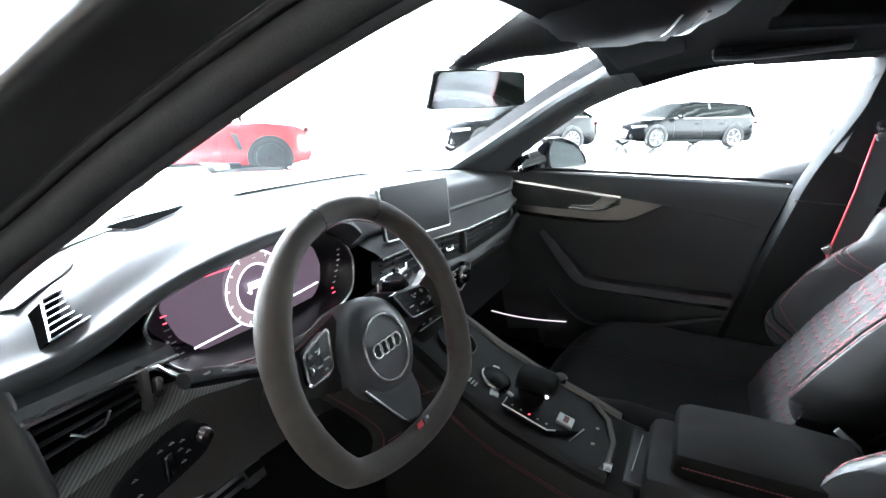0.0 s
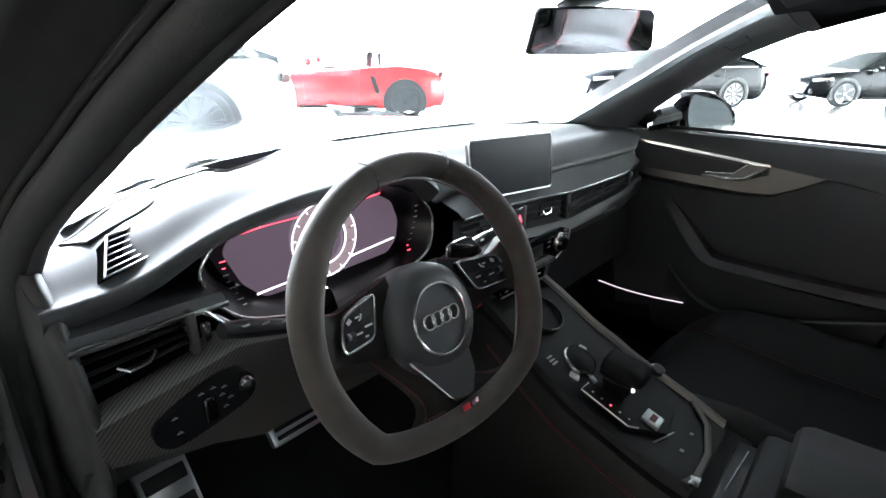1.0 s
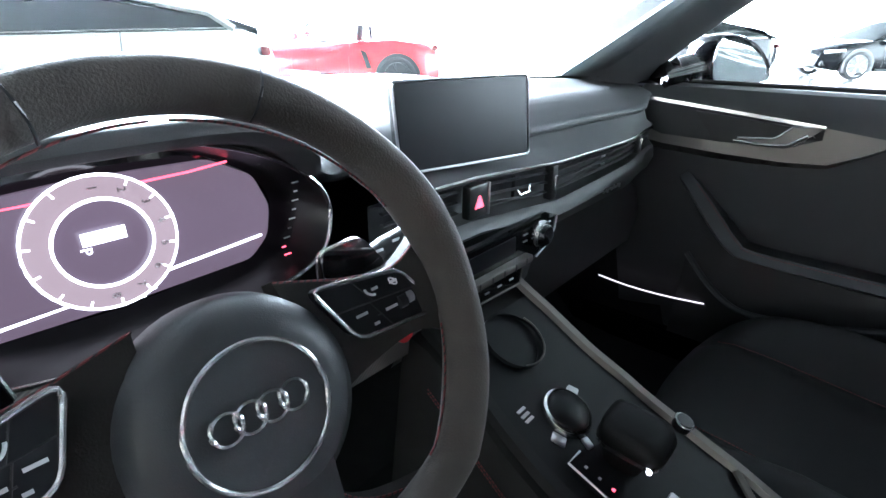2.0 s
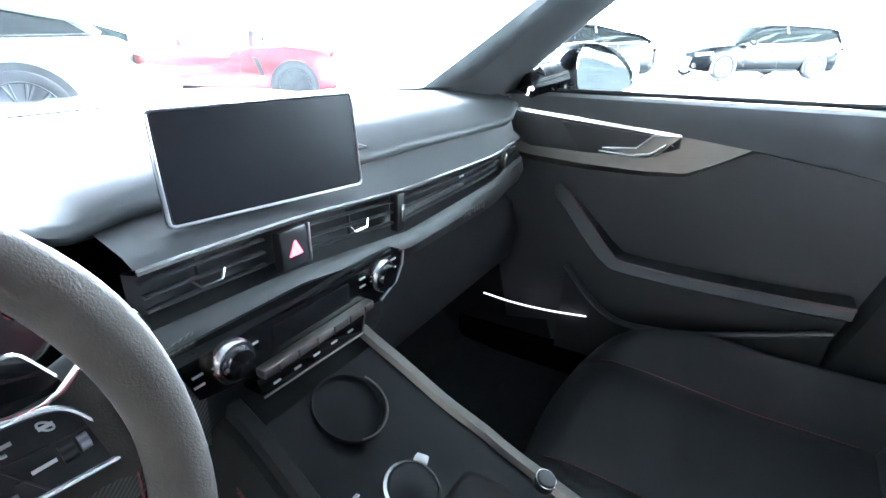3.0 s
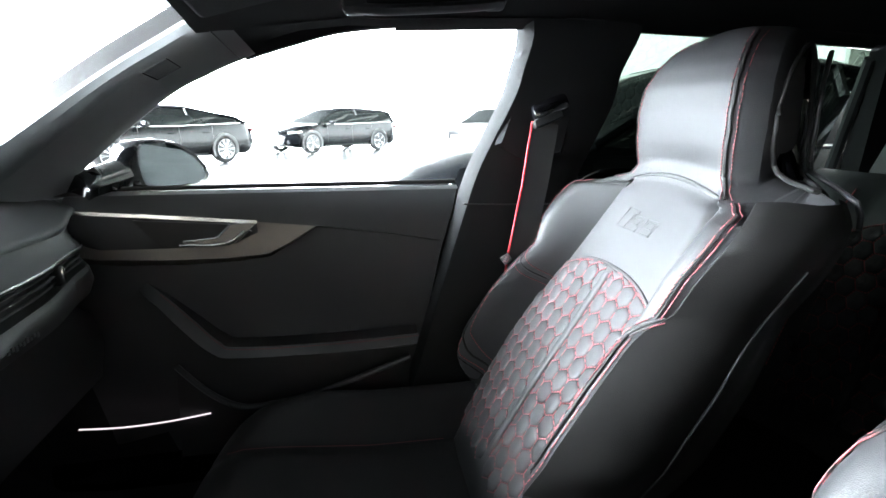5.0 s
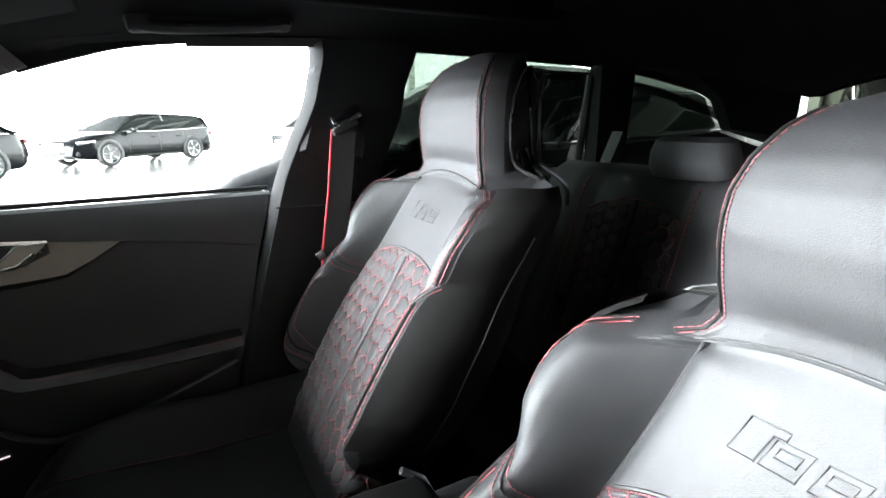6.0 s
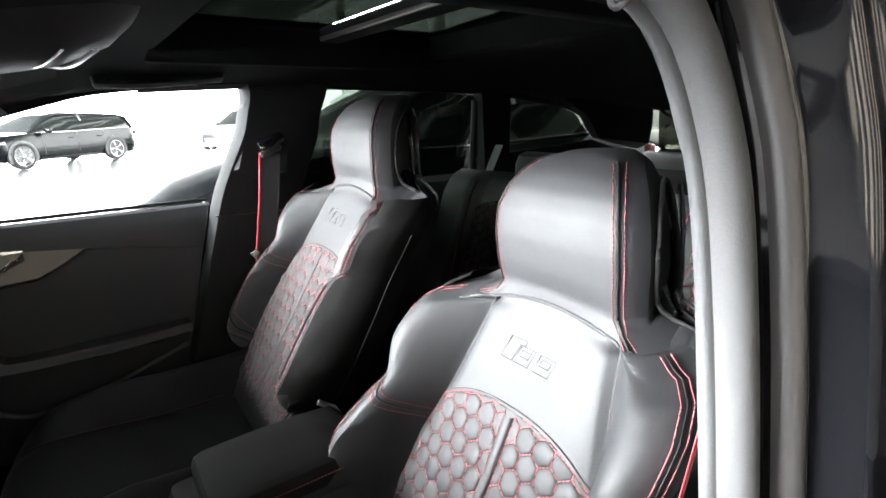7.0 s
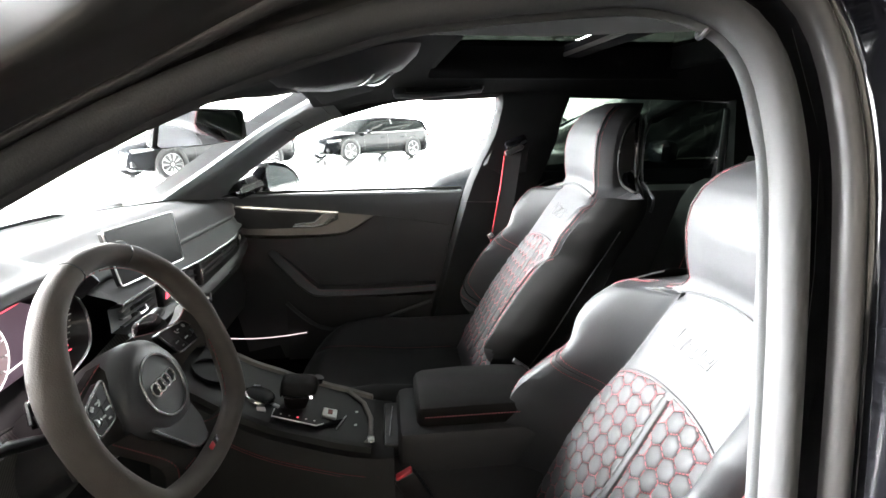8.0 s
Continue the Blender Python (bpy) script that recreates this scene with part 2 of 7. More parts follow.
SHADE_WALL = surface("unseen_black_wall", (0.011, 0.0105, 0.010), 0.7, var=0.15, coarse=1.0, fine=60)
# dark colour of surfaces added to swallow light on the driver's side
DARK_ABSORBER = surface("dark_absorber", (0.035, 0.033, 0.031), 0.6, var=0.15, coarse=1.0, fine=60)
REAR_WALL = surface("pale_rear_wall", (0.22, 0.228, 0.20), 0.7, var=0.1, coarse=0.8, fine=80, bump=0.1)
STEEL = surface("painted_steel", (0.55, 0.57, 0.52), 0.5, var=0.12, fine=60)

g = Geo()
n_cells = 24
size = 400.0
pts, faces = [], []
for i in range(n_cells + 1):
    for j in range(n_cells + 1):
        pts.append(((i / n_cells - 0.5) * size, (j / n_cells - 0.5) * size, 0.0))
for i in range(n_cells):
    for j in range(n_cells):
        a = i * (n_cells + 1) + j
        faces.append((a, a + n_cells + 1, a + n_cells + 2, a + 1))
whole("ground", g.add(pts, faces), FLOOR, "polished grey showroom floor", "floor", kind="structure")

# unseen dark sheet added so the jamb paint doesn't mirror a bright floor
whole("floor_carpet", Geo().box((2.6, 6.6, 0.004), (25.0, 10.2, 0.008)), DARK_ABSORBER, "added dark floor sheet beside the car, out of view", "floor", kind="structure")

# roof of the hall over the cars, its colour darkened against bounced light
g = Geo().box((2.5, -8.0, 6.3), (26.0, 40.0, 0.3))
whole("ceiling", g, CEILING_DARKENED, "grey hall ceiling, darkened to hold back bounced light", "ceiling", kind="structure")
# unseen wall: black keeps door jamb reflections dark, added beige panels streak them
side_wall = whole("wall_left", Geo().box((2.6, 11.9, 3.05), (25.2, 0.2, 6.1)), SHADE_WALL, "unseen black side wall with beige panels added for reflections", "wall", kind="structure")
for k in range(6):
    part("panel", Geo().box((-8.2 + 4.2 * k, 11.77, 3.0), (1.9, 0.06, 5.4), 0.02), BEIGE_REFLECTOR, side_wall)
# unseen dark wall, added so that light comes less from the left
whole("wall_front_left", Geo().box((15.4, 8.1, 3.05), (0.2, 7.6, 6.1)), DARK_ABSORBER, "unseen dark end wall that cuts light from the left", "wall", kind="structure")
whole("wall_rear", Geo().box((-10.2, -12.75, 3.1), (0.3, 30.5, 6.1)), REAR_WALL, "pale painted rear wall of the hall", "wall", kind="structure")
# this part of the rear wall is darkened to keep jamb reflections black
whole("wall_rear_left", Geo().box((-10.2, 7.25, 3.1), (0.3, 9.5, 6.1)), DARK_ABSORBER, "rear wall section darkened for the jamb reflections", "wall", kind="structure")

# glowing panels in place of overcast daylight, graded to light the cabin from ahead
DAYLIGHT = surface("daylight_panel", (0.8, 0.8, 0.8), 0.6, glow=(0.96, 0.99, 1.0, 11.0))
ROOF_GLOW = surface("roof_glow_panel", (0.8, 0.8, 0.8), 0.6, glow=(0.96, 0.99, 1.0, 10.0))
DAYLIGHT_NEAR = surface("daylight_near_panel", (0.8, 0.8, 0.8), 0.6, glow=(0.96, 0.99, 1.0, 2.0))
DAYLIGHT_SIDE = surface("daylight_side_panel", (0.8, 0.8, 0.8), 0.6, glow=(0.96, 0.99, 1.0, 1.6))
DAYLIGHT_REAR = surface("daylight_rear_panel", (0.8, 0.8, 0.8), 0.6, glow=(0.96, 1.0, 0.97, 0.7))
# backdrop_front_left is out of view, added as weak light from ahead
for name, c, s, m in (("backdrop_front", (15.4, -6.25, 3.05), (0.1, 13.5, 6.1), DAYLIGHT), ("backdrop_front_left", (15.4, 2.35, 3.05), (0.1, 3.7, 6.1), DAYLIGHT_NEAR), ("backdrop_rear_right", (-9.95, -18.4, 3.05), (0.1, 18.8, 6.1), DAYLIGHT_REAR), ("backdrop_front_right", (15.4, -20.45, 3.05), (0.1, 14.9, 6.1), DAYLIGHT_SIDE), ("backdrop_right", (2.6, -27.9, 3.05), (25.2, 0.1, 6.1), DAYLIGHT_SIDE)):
    whole(name, Geo().box(c, s), m, "glowing panel in place of daylight round the hall", "backdrop", kind="structure")
# glowing panel added under the ceiling to light seats and dash from high ahead
whole("rooflight", Geo().box((12.3, -4.6, 6.12), (6.0, 9.2, 0.05)), ROOF_GLOW, "added glowing panel under the hall ceiling", "rooflight", kind="structure")


def truss(x, y0, y1, z):
    """A welded roof truss: two chords and slanting struts."""
    t = thing("roof_truss", "pale painted steel roof truss under the ceiling", "truss", (x, y0, z), "roof trusses", "structure")
    part("chord", Geo().box((x, (y0 + y1) / 2, z), (0.14, y1 - y0, 0.12), 0.01), STEEL, t)
    part("chord", Geo().box((x, (y0 + y1) / 2, z + 0.9), (0.14, y1 - y0, 0.12), 0.01), STEEL, t)
    k = 14
    step = (y1 - y0) / k
    for i in range(k):
        a, b = (z, z + 0.9) if i % 2 else (z + 0.9, z)
        part("strut", Geo().tube([(x, y0 + i * step, a), (x, y0 + (i + 1) * step, b)], 0.04, 6), STEEL, t)


for tx in (-8.0, -5.5, -3.0):
    truss(tx, -24.0, 8.0, 5.05)
for k, cy in enumerate((-20.0, -13.0, -6.5, 3.5)):
    g = Geo().box((-9.7, cy, 3.0), (0.25, 0.3, 6.0), 0.02)
    whole("column", g, STEEL, "pale painted steel column at the rear wall", "column", "hall columns", "structure")

# ---------------------------------------------------------------- body shell of the car that the camera enters
body = thing("car_shell", "black painted car body with grey cloth lined pillars and roof", "car body", (0.0, 0.0, 0.3), "", "structure")


def frame_path():
    """Edge of the open driver's doorway, from the sill at the front, up, over and down to the sill at the rear."""
    return spline([(0.50, 0.735, 0.40), (0.60, 0.735, 0.46), (0.67, 0.735, 0.62), (0.67, 0.725, 0.85), (0.590, 0.70, 0.998), (0.462, 0.666, 1.094),
                   (0.354, 0.640, 1.161), (0.277, 0.618, 1.205), (0.20, 0.606, 1.239), (0.135, 0.602, 1.261), (0.07, 0.60, 1.278), (-0.03, 0.60, 1.290), (-0.115, 0.604, 1.293),
                   (-0.170, 0.621, 1.265), (-0.188, 0.643, 1.195), (-0.192, 0.66, 1.10), (-0.194, 0.68, 0.94), (-0.192, 0.70, 0.75), (-0.17, 0.715, 0.52), (-0.10, 0.73, 0.41)], 90)


def swept(path, profile, slim=None):
    """Sections of a frame: profile (outward, sideways) carried along the path, turning into the slim profile at the windscreen pillar."""
    loops = []
    k = len(path)
    for i, p in enumerate(path):
        d = path[min(k - 1, i + 1)] - path[max(0, i - 1)]
        n = Vector((d.z, 0, -d.x)).normalized()
        if n.dot(Vector((p.x - 0.2, 0, p.z - 0.86))) < 0:
            n = -n
        w = lerp(p.x, [(0.05, 0.0), (0.28, 1.0)]) if slim and p.z > 0.7 else 0.0
        loops.append([p + n * (a + ((slim[m][0] - a) * w if slim else 0)) + Vector((0, b + ((slim[m][1] - b) * w if slim else 0), 0)) for m, (a, b) in enumerate(profile)])
    return loops


def smooth_profile(pts, n):
    return [(p.x, p.y) for p in spline([(a, b, 0) for a, b in pts], n)]


path = frame_path()
frame_trim = smooth_profile([(0.075, -0.016), (0.05, -0.016), (0.02, -0.014), (0.006, -0.010), (0.0, -0.004), (0.001, 0.001), (0.006, 0.004)], 16)
cover = max(k for k, p in enumerate(path) if p.x > -0.152 and p.z > 1.0)
part("pillar_trim", Geo().loft(swept(path, frame_trim)[:cover + 1], False), SEAL_CLOTH, body, "dark grey roof edge lining", 80)
lining = []
for p, loop in list(zip(path, swept(path, frame_trim)))[cover:]:
    # the middle length of the centre pillar is set back a little behind its upper cover
    back = lerp(p.z, [(1.072, 0.0), (1.090, 0.005), (1.196, 0.0052), (1.204, -0.002), (1.3, -0.004)]) if p.z > 0.9 else 0.0
    lining.append([q + Vector((-back * max(0.0, 1.0 - m / 12), 0, 0)) for m, q in enumerate(loop)])
part("pillar_trim", Geo().loft(lining, False), PILLAR, body, "grey cloth centre pillar lining", 80)
edge_loop = swept(path, frame_trim)[cover]
part("cover_lip", Geo().tube([q + Vector((0.0, 0.0, -0.0035)) for q in edge_loop[3:]], 0.0022, 8), PILLAR, body)
seal = smooth_profile([(0.005, 0.002), (0.004, 0.012), (0.008, 0.021), (0.016, 0.025), (0.024, 0.022), (0.028, 0.013), (0.028, 0.004)], 16)
part("door_seal", Geo().loft(swept(path, seal), False), SEAL_CLOTH, body, "dark grey flocked door seal", 80)
jamb = smooth_profile([(0.027, 0.003), (0.036, 0.006), (0.041, 0.016), (0.047, 0.032), (0.053, 0.036), (0.06, 0.036), (0.064, 0.044), (0.073, 0.064), (0.08, 0.070), (0.09, 0.072), (0.097, 0.082), (0.107, 0.102), (0.125, 0.114), (0.15, 0.108), (0.175, 0.08), (0.19, 0.03)], 40)
jamb_slim = smooth_profile([(0.027, 0.003), (0.032, 0.010), (0.033, 0.018), (0.034, 0.026), (0.036, 0.034), (0.038, 0.042), (0.040, 0.050), (0.041, 0.056), (0.042, 0.062), (0.043, 0.068), (0.045, 0.074), (0.048, 0.078), (0.055, 0.078), (0.074, 0.068), (0.092, 0.054), (0.155, 0.005)], 40)
jamb_loops = swept(path, jamb, jamb_slim)
split = max(k for k, p in enumerate(path) if p.x > 0.02 and p.z > 0.9)
part("door_jamb", Geo().loft(jamb_loops[:split + 1], False), JAMB, body, "satin black windscreen pillar frame", 80)
part("door_jamb", Geo().loft(jamb_loops[split:], False), PAINT, body, "glossy black door jamb", 80)
lip = smooth_profile([(0.041, 0.022), (0.041, 0.030), (0.044, 0.036), (0.049, 0.039), (0.053, 0.039), (0.056, 0.035)], 12)
lip_slim = smooth_profile([(0.031, 0.014), (0.027, 0.018), (0.027, 0.022), (0.030, 0.025), (0.034, 0.024), (0.036, 0.018)], 12)
part("outer_seal", Geo().loft(swept(path, lip, lip_slim), False), JAMB, body, "black rubber outer seal", 80)

# sill and carpeted floor pan
part("sill", Geo().box((0.22, 0.775, 0.355), (0.80, 0.13, 0.10), 0.02), PAINT, body)
part("sill_plate", Geo().box((0.22, 0.755, 0.408), (0.62, 0.06, 0.006), 0.003), ALU, body, "brushed metal sill plate")
part("floor_carpet", Geo().box((-0.35, 0.0, 0.29), (2.6, 1.5, 0.04), 0.01), CARPET, body, "black carpet")
rows = [[(x, y, z) for y in (-0.72, -0.3, 0.0, 0.3, 0.72)] for x, z in ((0.55, 0.31), (0.72, 0.33), (0.86, 0.47), (0.92, 0.62), (0.93, 0.95))]
part("bulkhead", Geo().loft(rows, False), CARPET, body, "black carpeted bulkhead")

for s in (-1, 1):
    kx = 0.45
    part("kick_panel", Geo().loft([[(kx, s * 0.74, 0.3), (0.78, s * 0.735, 0.3), (0.99, s * 0.73, 0.45)], [(0.56, s * 0.748, 0.62), (0.8, s * 0.745, 0.62), (0.99, s * 0.73, 0.62)], [(0.66, s * 0.74, 0.96), (0.8, s * 0.74, 0.96), (0.99, s * 0.73, 0.95)]], False), CARPET, body)

# roof lining with the opening for the glass roof
ROOF_Z = [(-2.1, 1.27), (-1.6, 1.325), (-0.9, 1.355), (-0.3, 1.36), (0.05, 1.345), (0.3, 1.30)]


def roof_point(x, y):
    edge = 0.59 - 0.03 * max(0, (x - 0.05) / 0.25) - 0.06 * max(0, (-0.9 - x) / 1.2)
    drop = line(x, [(0.0, 0.07), (0.3, 0.042)]) * min(1.0, abs(y) / edge) ** 3.2
    return (x, y, line(x, ROOF_Z) - drop)


def roof_strip(x0, x1, y0, y1, nx, ny):
    return Geo().loft([[roof_point(x0 + (x1 - x0) * i / nx, y0 + (y1 - y0) * j / ny) for j in range(ny + 1)] for i in range(nx + 1)], False)


SR = (-0.70, -0.02, 0.37)
for a in ((SR[1], 0.30, -0.58, 0.58, 8, 24), (-2.1, SR[0], -0.58, 0.58, 14, 24), (SR[0], SR[1], SR[2], 0.6, 8, 8), (SR[0], SR[1], -0.6, -SR[2], 8, 8)):
    part("headliner", roof_strip(*a), HEADLINER, body, "black cloth headliner")
part("outer_roof", Geo().loft([[(x, y, z + 0.075) for x, y, z in [roof_point(-2.1 + 1.4 * i / 8, -0.6 + 1.2 * j / 12) for j in range(13)]] for i in range(9)], False), PAINT, body)
part("outer_roof", Geo().loft([[(x, y, z + 0.07) for x, y, z in [roof_point(-0.02 + 0.32 * i / 6, -0.6 + 1.2 * j / 12) for j in range(13)]] for i in range(7)], False), PAINT, body)

# glass roof: frame, dark panel and its bright rear edge
sunroof = thing("glass_roof", "dark tinted glass roof with black frame", "sunroof", (-0.36, 0, 1.36))
DARKGLASS = clear("roof_glass", (0.04, 0.045, 0.04), 0.1, 0.05)
for y in (-SR[2], SR[2]):
    part("side_rail", Geo().box(((SR[0] + SR[1]) / 2, y, 1.373), (SR[1] - SR[0], 0.03, 0.096), 0.006), HEADLINER, sunroof)
part("front_rail", Geo().box((SR[1], 0, 1.382), (0.04, 2 * SR[2], 0.066), 0.008), HEADLINER, sunroof)
part("rear_rail", Geo().box((SR[0], 0, 1.385), (0.05, 2 * SR[2], 0.066), 0.008), HEADLINER, sunroof)
part("cross_bar", Geo().box((-0.40, 0, 1.392), (0.05, 2 * SR[2] - 0.03, 0.03), 0.006), HEADLINER, sunroof)
part("edge_strip", Geo().box((-0.372, 0, 1.383), (0.006, 2 * SR[2] - 0.06, 0.01), 0.002), TRIM, sunroof, "dull metal edge strip")
part("pane", Geo().box((-0.19, 0, 1.408), (0.36, 2 * SR[2], 0.005)), DARKGLASS, sunroof)
part("pane", Geo().box((-0.56, 0, 1.408), (0.30, 2 * SR[2], 0.005)), DARKGLASS, sunroof)

# passenger side: windscreen pillar, roof rail, centre pillar
W = [(0.785, -0.610, 0.985), (0.625, -0.600, 1.087), (0.465, -0.588, 1.192), (0.355, -0.578, 1.255), (0.27, -0.555, 1.297)]
V = [(0.645, -0.80, 0.968), (0.595, -0.768, 1.022), (0.40, -0.678, 1.156), (0.30, -0.645, 1.205), (0.22, -0.622, 1.236)]


def pillar(wind, side, inward, n=30):
    a, b = spline(wind, n), spline(side, n)
    loops = []
    for p, q in zip(a, b):
        mid = (p + q) / 2
        loops.append([p + (mid - p) * (0.02 * 0) + Vector(inward) * h + (q - p) * w for w, h in
                      ((-0.04, -0.03), (0.0, 0.0), (0.12, 0.018), (0.3, 0.028), (0.55, 0.026), (0.8, 0.015), (0.97, 0.003), (1.0, -0.01), (1.0, -0.035))])
    return loops


loops_p = pillar(W, V, (-0.25, 0.80, -0.2))
part("windscreen_pillar_lining", Geo().loft(loops_p, False), PILLAR_LIT, body, "grey cloth windscreen pillar lining")
outer = [[p + Vector((0.03, -0.05, 0.03)) for p in (l[0], l[8])] for l in loops_p]
part("windscreen_pillar", Geo().loft([[l[0], o[0], o[1], l[8]] for l, o in zip(loops_p, outer)], False), PAINT, body)
clip = [Vector(loops_p[17][3]), Vector(loops_p[17][4]), Vector(loops_p[20][4]), Vector(loops_p[20][3])]
part("airbag_flap", Geo().tube([p + Vector((-0.002, 0.004, -0.001)) for p in clip], 0.0011, 6, True), SATIN, body)
part("pillar_joint", Geo().tube([p + Vector((-0.001, 0.003, -0.001)) for p in loops_p[26][1:7]], 0.0014, 6), SATIN, body)

rail = []
for x, y, z in spline([(0.24, -0.630, 1.230), (0.153, -0.611, 1.255), (0.057, -0.596, 1.277), (-0.127, -0.585, 1.293), (-0.26, -0.583, 1.294), (-0.46, -0.585, 1.290), (-0.80, -0.59, 1.282), (-1.15, -0.60, 1.268), (-1.5, -0.63, 1.225), (-2.0, -0.66, 1.15)], 40):
    top = roof_point(x, -0.57)
    rail.append([(x, y - 0.05, z + 0.012), (x, y - 0.012, z - 0.002), (x, y, z), (x, y + 0.012, z + 0.016), (x, (y + top[1]) / 2 + 0.012, (z + top[2]) / 2 + 0.01), (x, top[1] + 0.02, top[2] + 0.004)])
part("roof_rail_lining", Geo().loft(rail, False), HEADLINER, body)
part("roof_rail_outer", Geo().loft([[(x, y - 0.05, z + 0.012), (x, y - 0.06, z + 0.04), (x, y + 0.0, z + 0.10)] for (x, y, z) in [(l[2][0], l[2][1], l[2][2]) for l in rail]], False), PAINT, body)

# centre pillar on the passenger side
bp = []
edge_f = spline([(-0.02, 0.42, 0), (-0.07, 0.60, 0), (-0.125, 0.80, 0), (-0.165, 0.95, 0), (-0.180, 1.00, 0), (-0.210, 1.083, 0), (-0.232, 1.14, 0), (-0.252, 1.197, 0), (-0.260, 1.26, 0), (-0.255, 1.30, 0)], 60)
for p in edge_f:
    z, xf, xr, y = p.y, p.x, line(p.y, [(0.42, -0.34), (0.8, -0.37), (0.95, -0.40), (1.05, -0.435), (1.15, -0.46), (1.3, -0.48)]), lerp(p.y, [(0.42, -0.70), (0.80, -0.69), (1.00, -0.672), (1.20, -0.61), (1.30, -0.56)])
    bp.append([(xf + 0.002, y - 0.075, z), (xf + 0.002, y - 0.02, z), (xf - 0.008, y - 0.004, z), (xf - 0.03, y, z), ((xf + xr) / 2, y + 0.006, z), (xr + 0.03, y, z), (xr, y - 0.012, z), (xr, y - 0.12, z)])
part("centre_pillar_lining", Geo().loft(bp, False), PILLAR_SHADED, body, "grey cloth centre pillar lining")
part("pillar_joint", Geo().tube([(-0.165, -0.671, 0.955), (-0.25, -0.665, 0.953), (-0.36, -0.672, 0.95)], 0.0016, 6), SATIN, body)

# rear side posts and tailgate surround on the passenger side
for name, pts_a, pts_b, y0, y1 in (("rear_door_post", ((-1.13, 0.98), (-1.02, 1.28)), ((-1.25, 0.98), (-1.15, 1.28)), -0.72, -0.60),):
    (ax, az), (bx, bz) = pts_a
    (cx, cz), (dx, dz) = pts_b
    part(name, Geo().loft([[(ax, y0, az), (ax, y0 + 0.05, az), (cx, y0 + 0.05, cz), (cx, y0, cz)], [(bx, y1, bz), (bx, y1 + 0.045, bz), (dx, y1 + 0.045, dz), (dx, y1, dz)]], True, True), HEADLINER, body)
for s in (-1, 1):
    quarter = Geo().loft([[(-1.25, s * 0.72, 1.05), (-1.80, s * 0.72, 1.08), (-2.1, s * 0.70, 1.0)], [(-1.25, s * 0.74, 0.85), (-1.8, s * 0.74, 0.85), (-2.2, s * 0.72, 0.8)], [(-1.25, s * 0.74, 0.4), (-1.8, s * 0.74, 0.4), (-2.2, s * 0.72, 0.4)]], False)
    part("load_bay_lining", quarter, CARPET, body)
    part("rear_pillar", Geo().loft([[(-1.78, s * 0.70, 1.09), (-1.78, s * 0.66, 1.09), (-2.10, s * 0.62, 1.05), (-2.12, s * 0.70, 1.02)],
                                    [(-1.62, s * 0.645, 1.19), (-1.62, s * 0.60, 1.19), (-2.06, s * 0.585, 1.15), (-2.08, s * 0.66, 1.15)],
                                    [(-1.38, s * 0.61, 1.262), (-1.38, s * 0.56, 1.28), (-2.0, s * 0.55, 1.26), (-2.02, s * 0.62, 1.25)]], True, True), HEADLINER, body)
part("tailgate_lining", Geo().box((-2.16, 0, 0.72), (0.06, 1.36, 0.58), 0.02), SOFT_MATT, body)
part("tailgate_header", Geo().box((-2.03, 0, 1.285), (0.12, 1.14, 0.05), 0.02), HEADLINER, body)
part("load_cover", Geo().box((-1.62, 0, 0.93), (0.9, 1.36, 0.02), 0.008), CARPET, body)

# outer body seen through the glass and past the doorway: bonnet, scuttle, wings, right flank
def bonnet_z(x, y):
    return 0.985 - 0.10 * max(0, x - 1.15) ** 1.3 - 0.06 * (abs(y) / 0.8) ** 3 + 0.012 * math.exp(-((abs(y) - 0.42) / 0.12) ** 2)


hood = [[(1.02 + 1.15 * i / 16 - 0.28 * (abs(-0.8 + 1.6 * j / 24) / 0.8) ** 2.4 * (1 - i / 16), -0.8 + 1.6 * j / 24, bonnet_z(1.02 + 1.15 * i / 16, -0.8 + 1.6 * j / 24)) for j in range(25)] for i in range(17)]
part("bonnet", Geo().loft(hood, False), PAINT, body, "glossy black bonnet")
cowl = [[(line(abs(y), [(0, xx), (0.8, xx - 0.25)]), y, z) for y in np.linspace(-0.74, 0.74, 25)] for xx, z in ((0.93, 0.985), (0.98, 0.965), (1.05, 0.975))]
part("scuttle", Geo().loft(cowl, False), SATIN, body)
flank = [[(x, y, z) for x in (0.72, 0.3, -0.2, -0.6, -1.2)] for y, z in ((-0.83, 0.97), (-0.90, 0.90), (-0.92, 0.7), (-0.90, 0.4), (-0.86, 0.28))]
part("right_sill", Geo().box((-0.2, -0.80, 0.33), (1.9, 0.14, 0.12), 0.02), PAINT, body)
part("right_flank", Geo().loft(flank, False), PAINT, body)
for side_s in (-1, 1):
    wing = [[(x, side_s * (y - 0.05 * max(0.0, x - 1.6)), z) for x in (0.74, 1.0, 1.4, 1.8, 2.15)] for y, z in ((0.80, 0.93), (0.87, 0.86), (0.90, 0.7), (0.88, 0.4), (0.83, 0.28))]
    part("front_wing", Geo().loft(wing, False), PAINT, body, "glossy black front wing")
part("firewall", Geo().box((1.0, 0.0, 0.62), (0.03, 1.62, 0.68), 0.004), CARPET, body)
flank2 = [[(x, y, z) for x in (-0.24, -0.6, -1.2, -2.1)] for y, z in ((0.80, 0.97), (0.87, 0.90), (0.90, 0.7), (0.88, 0.4), (0.83, 0.28))]
part("left_flank", Geo().loft(flank2, False), PAINT, body)

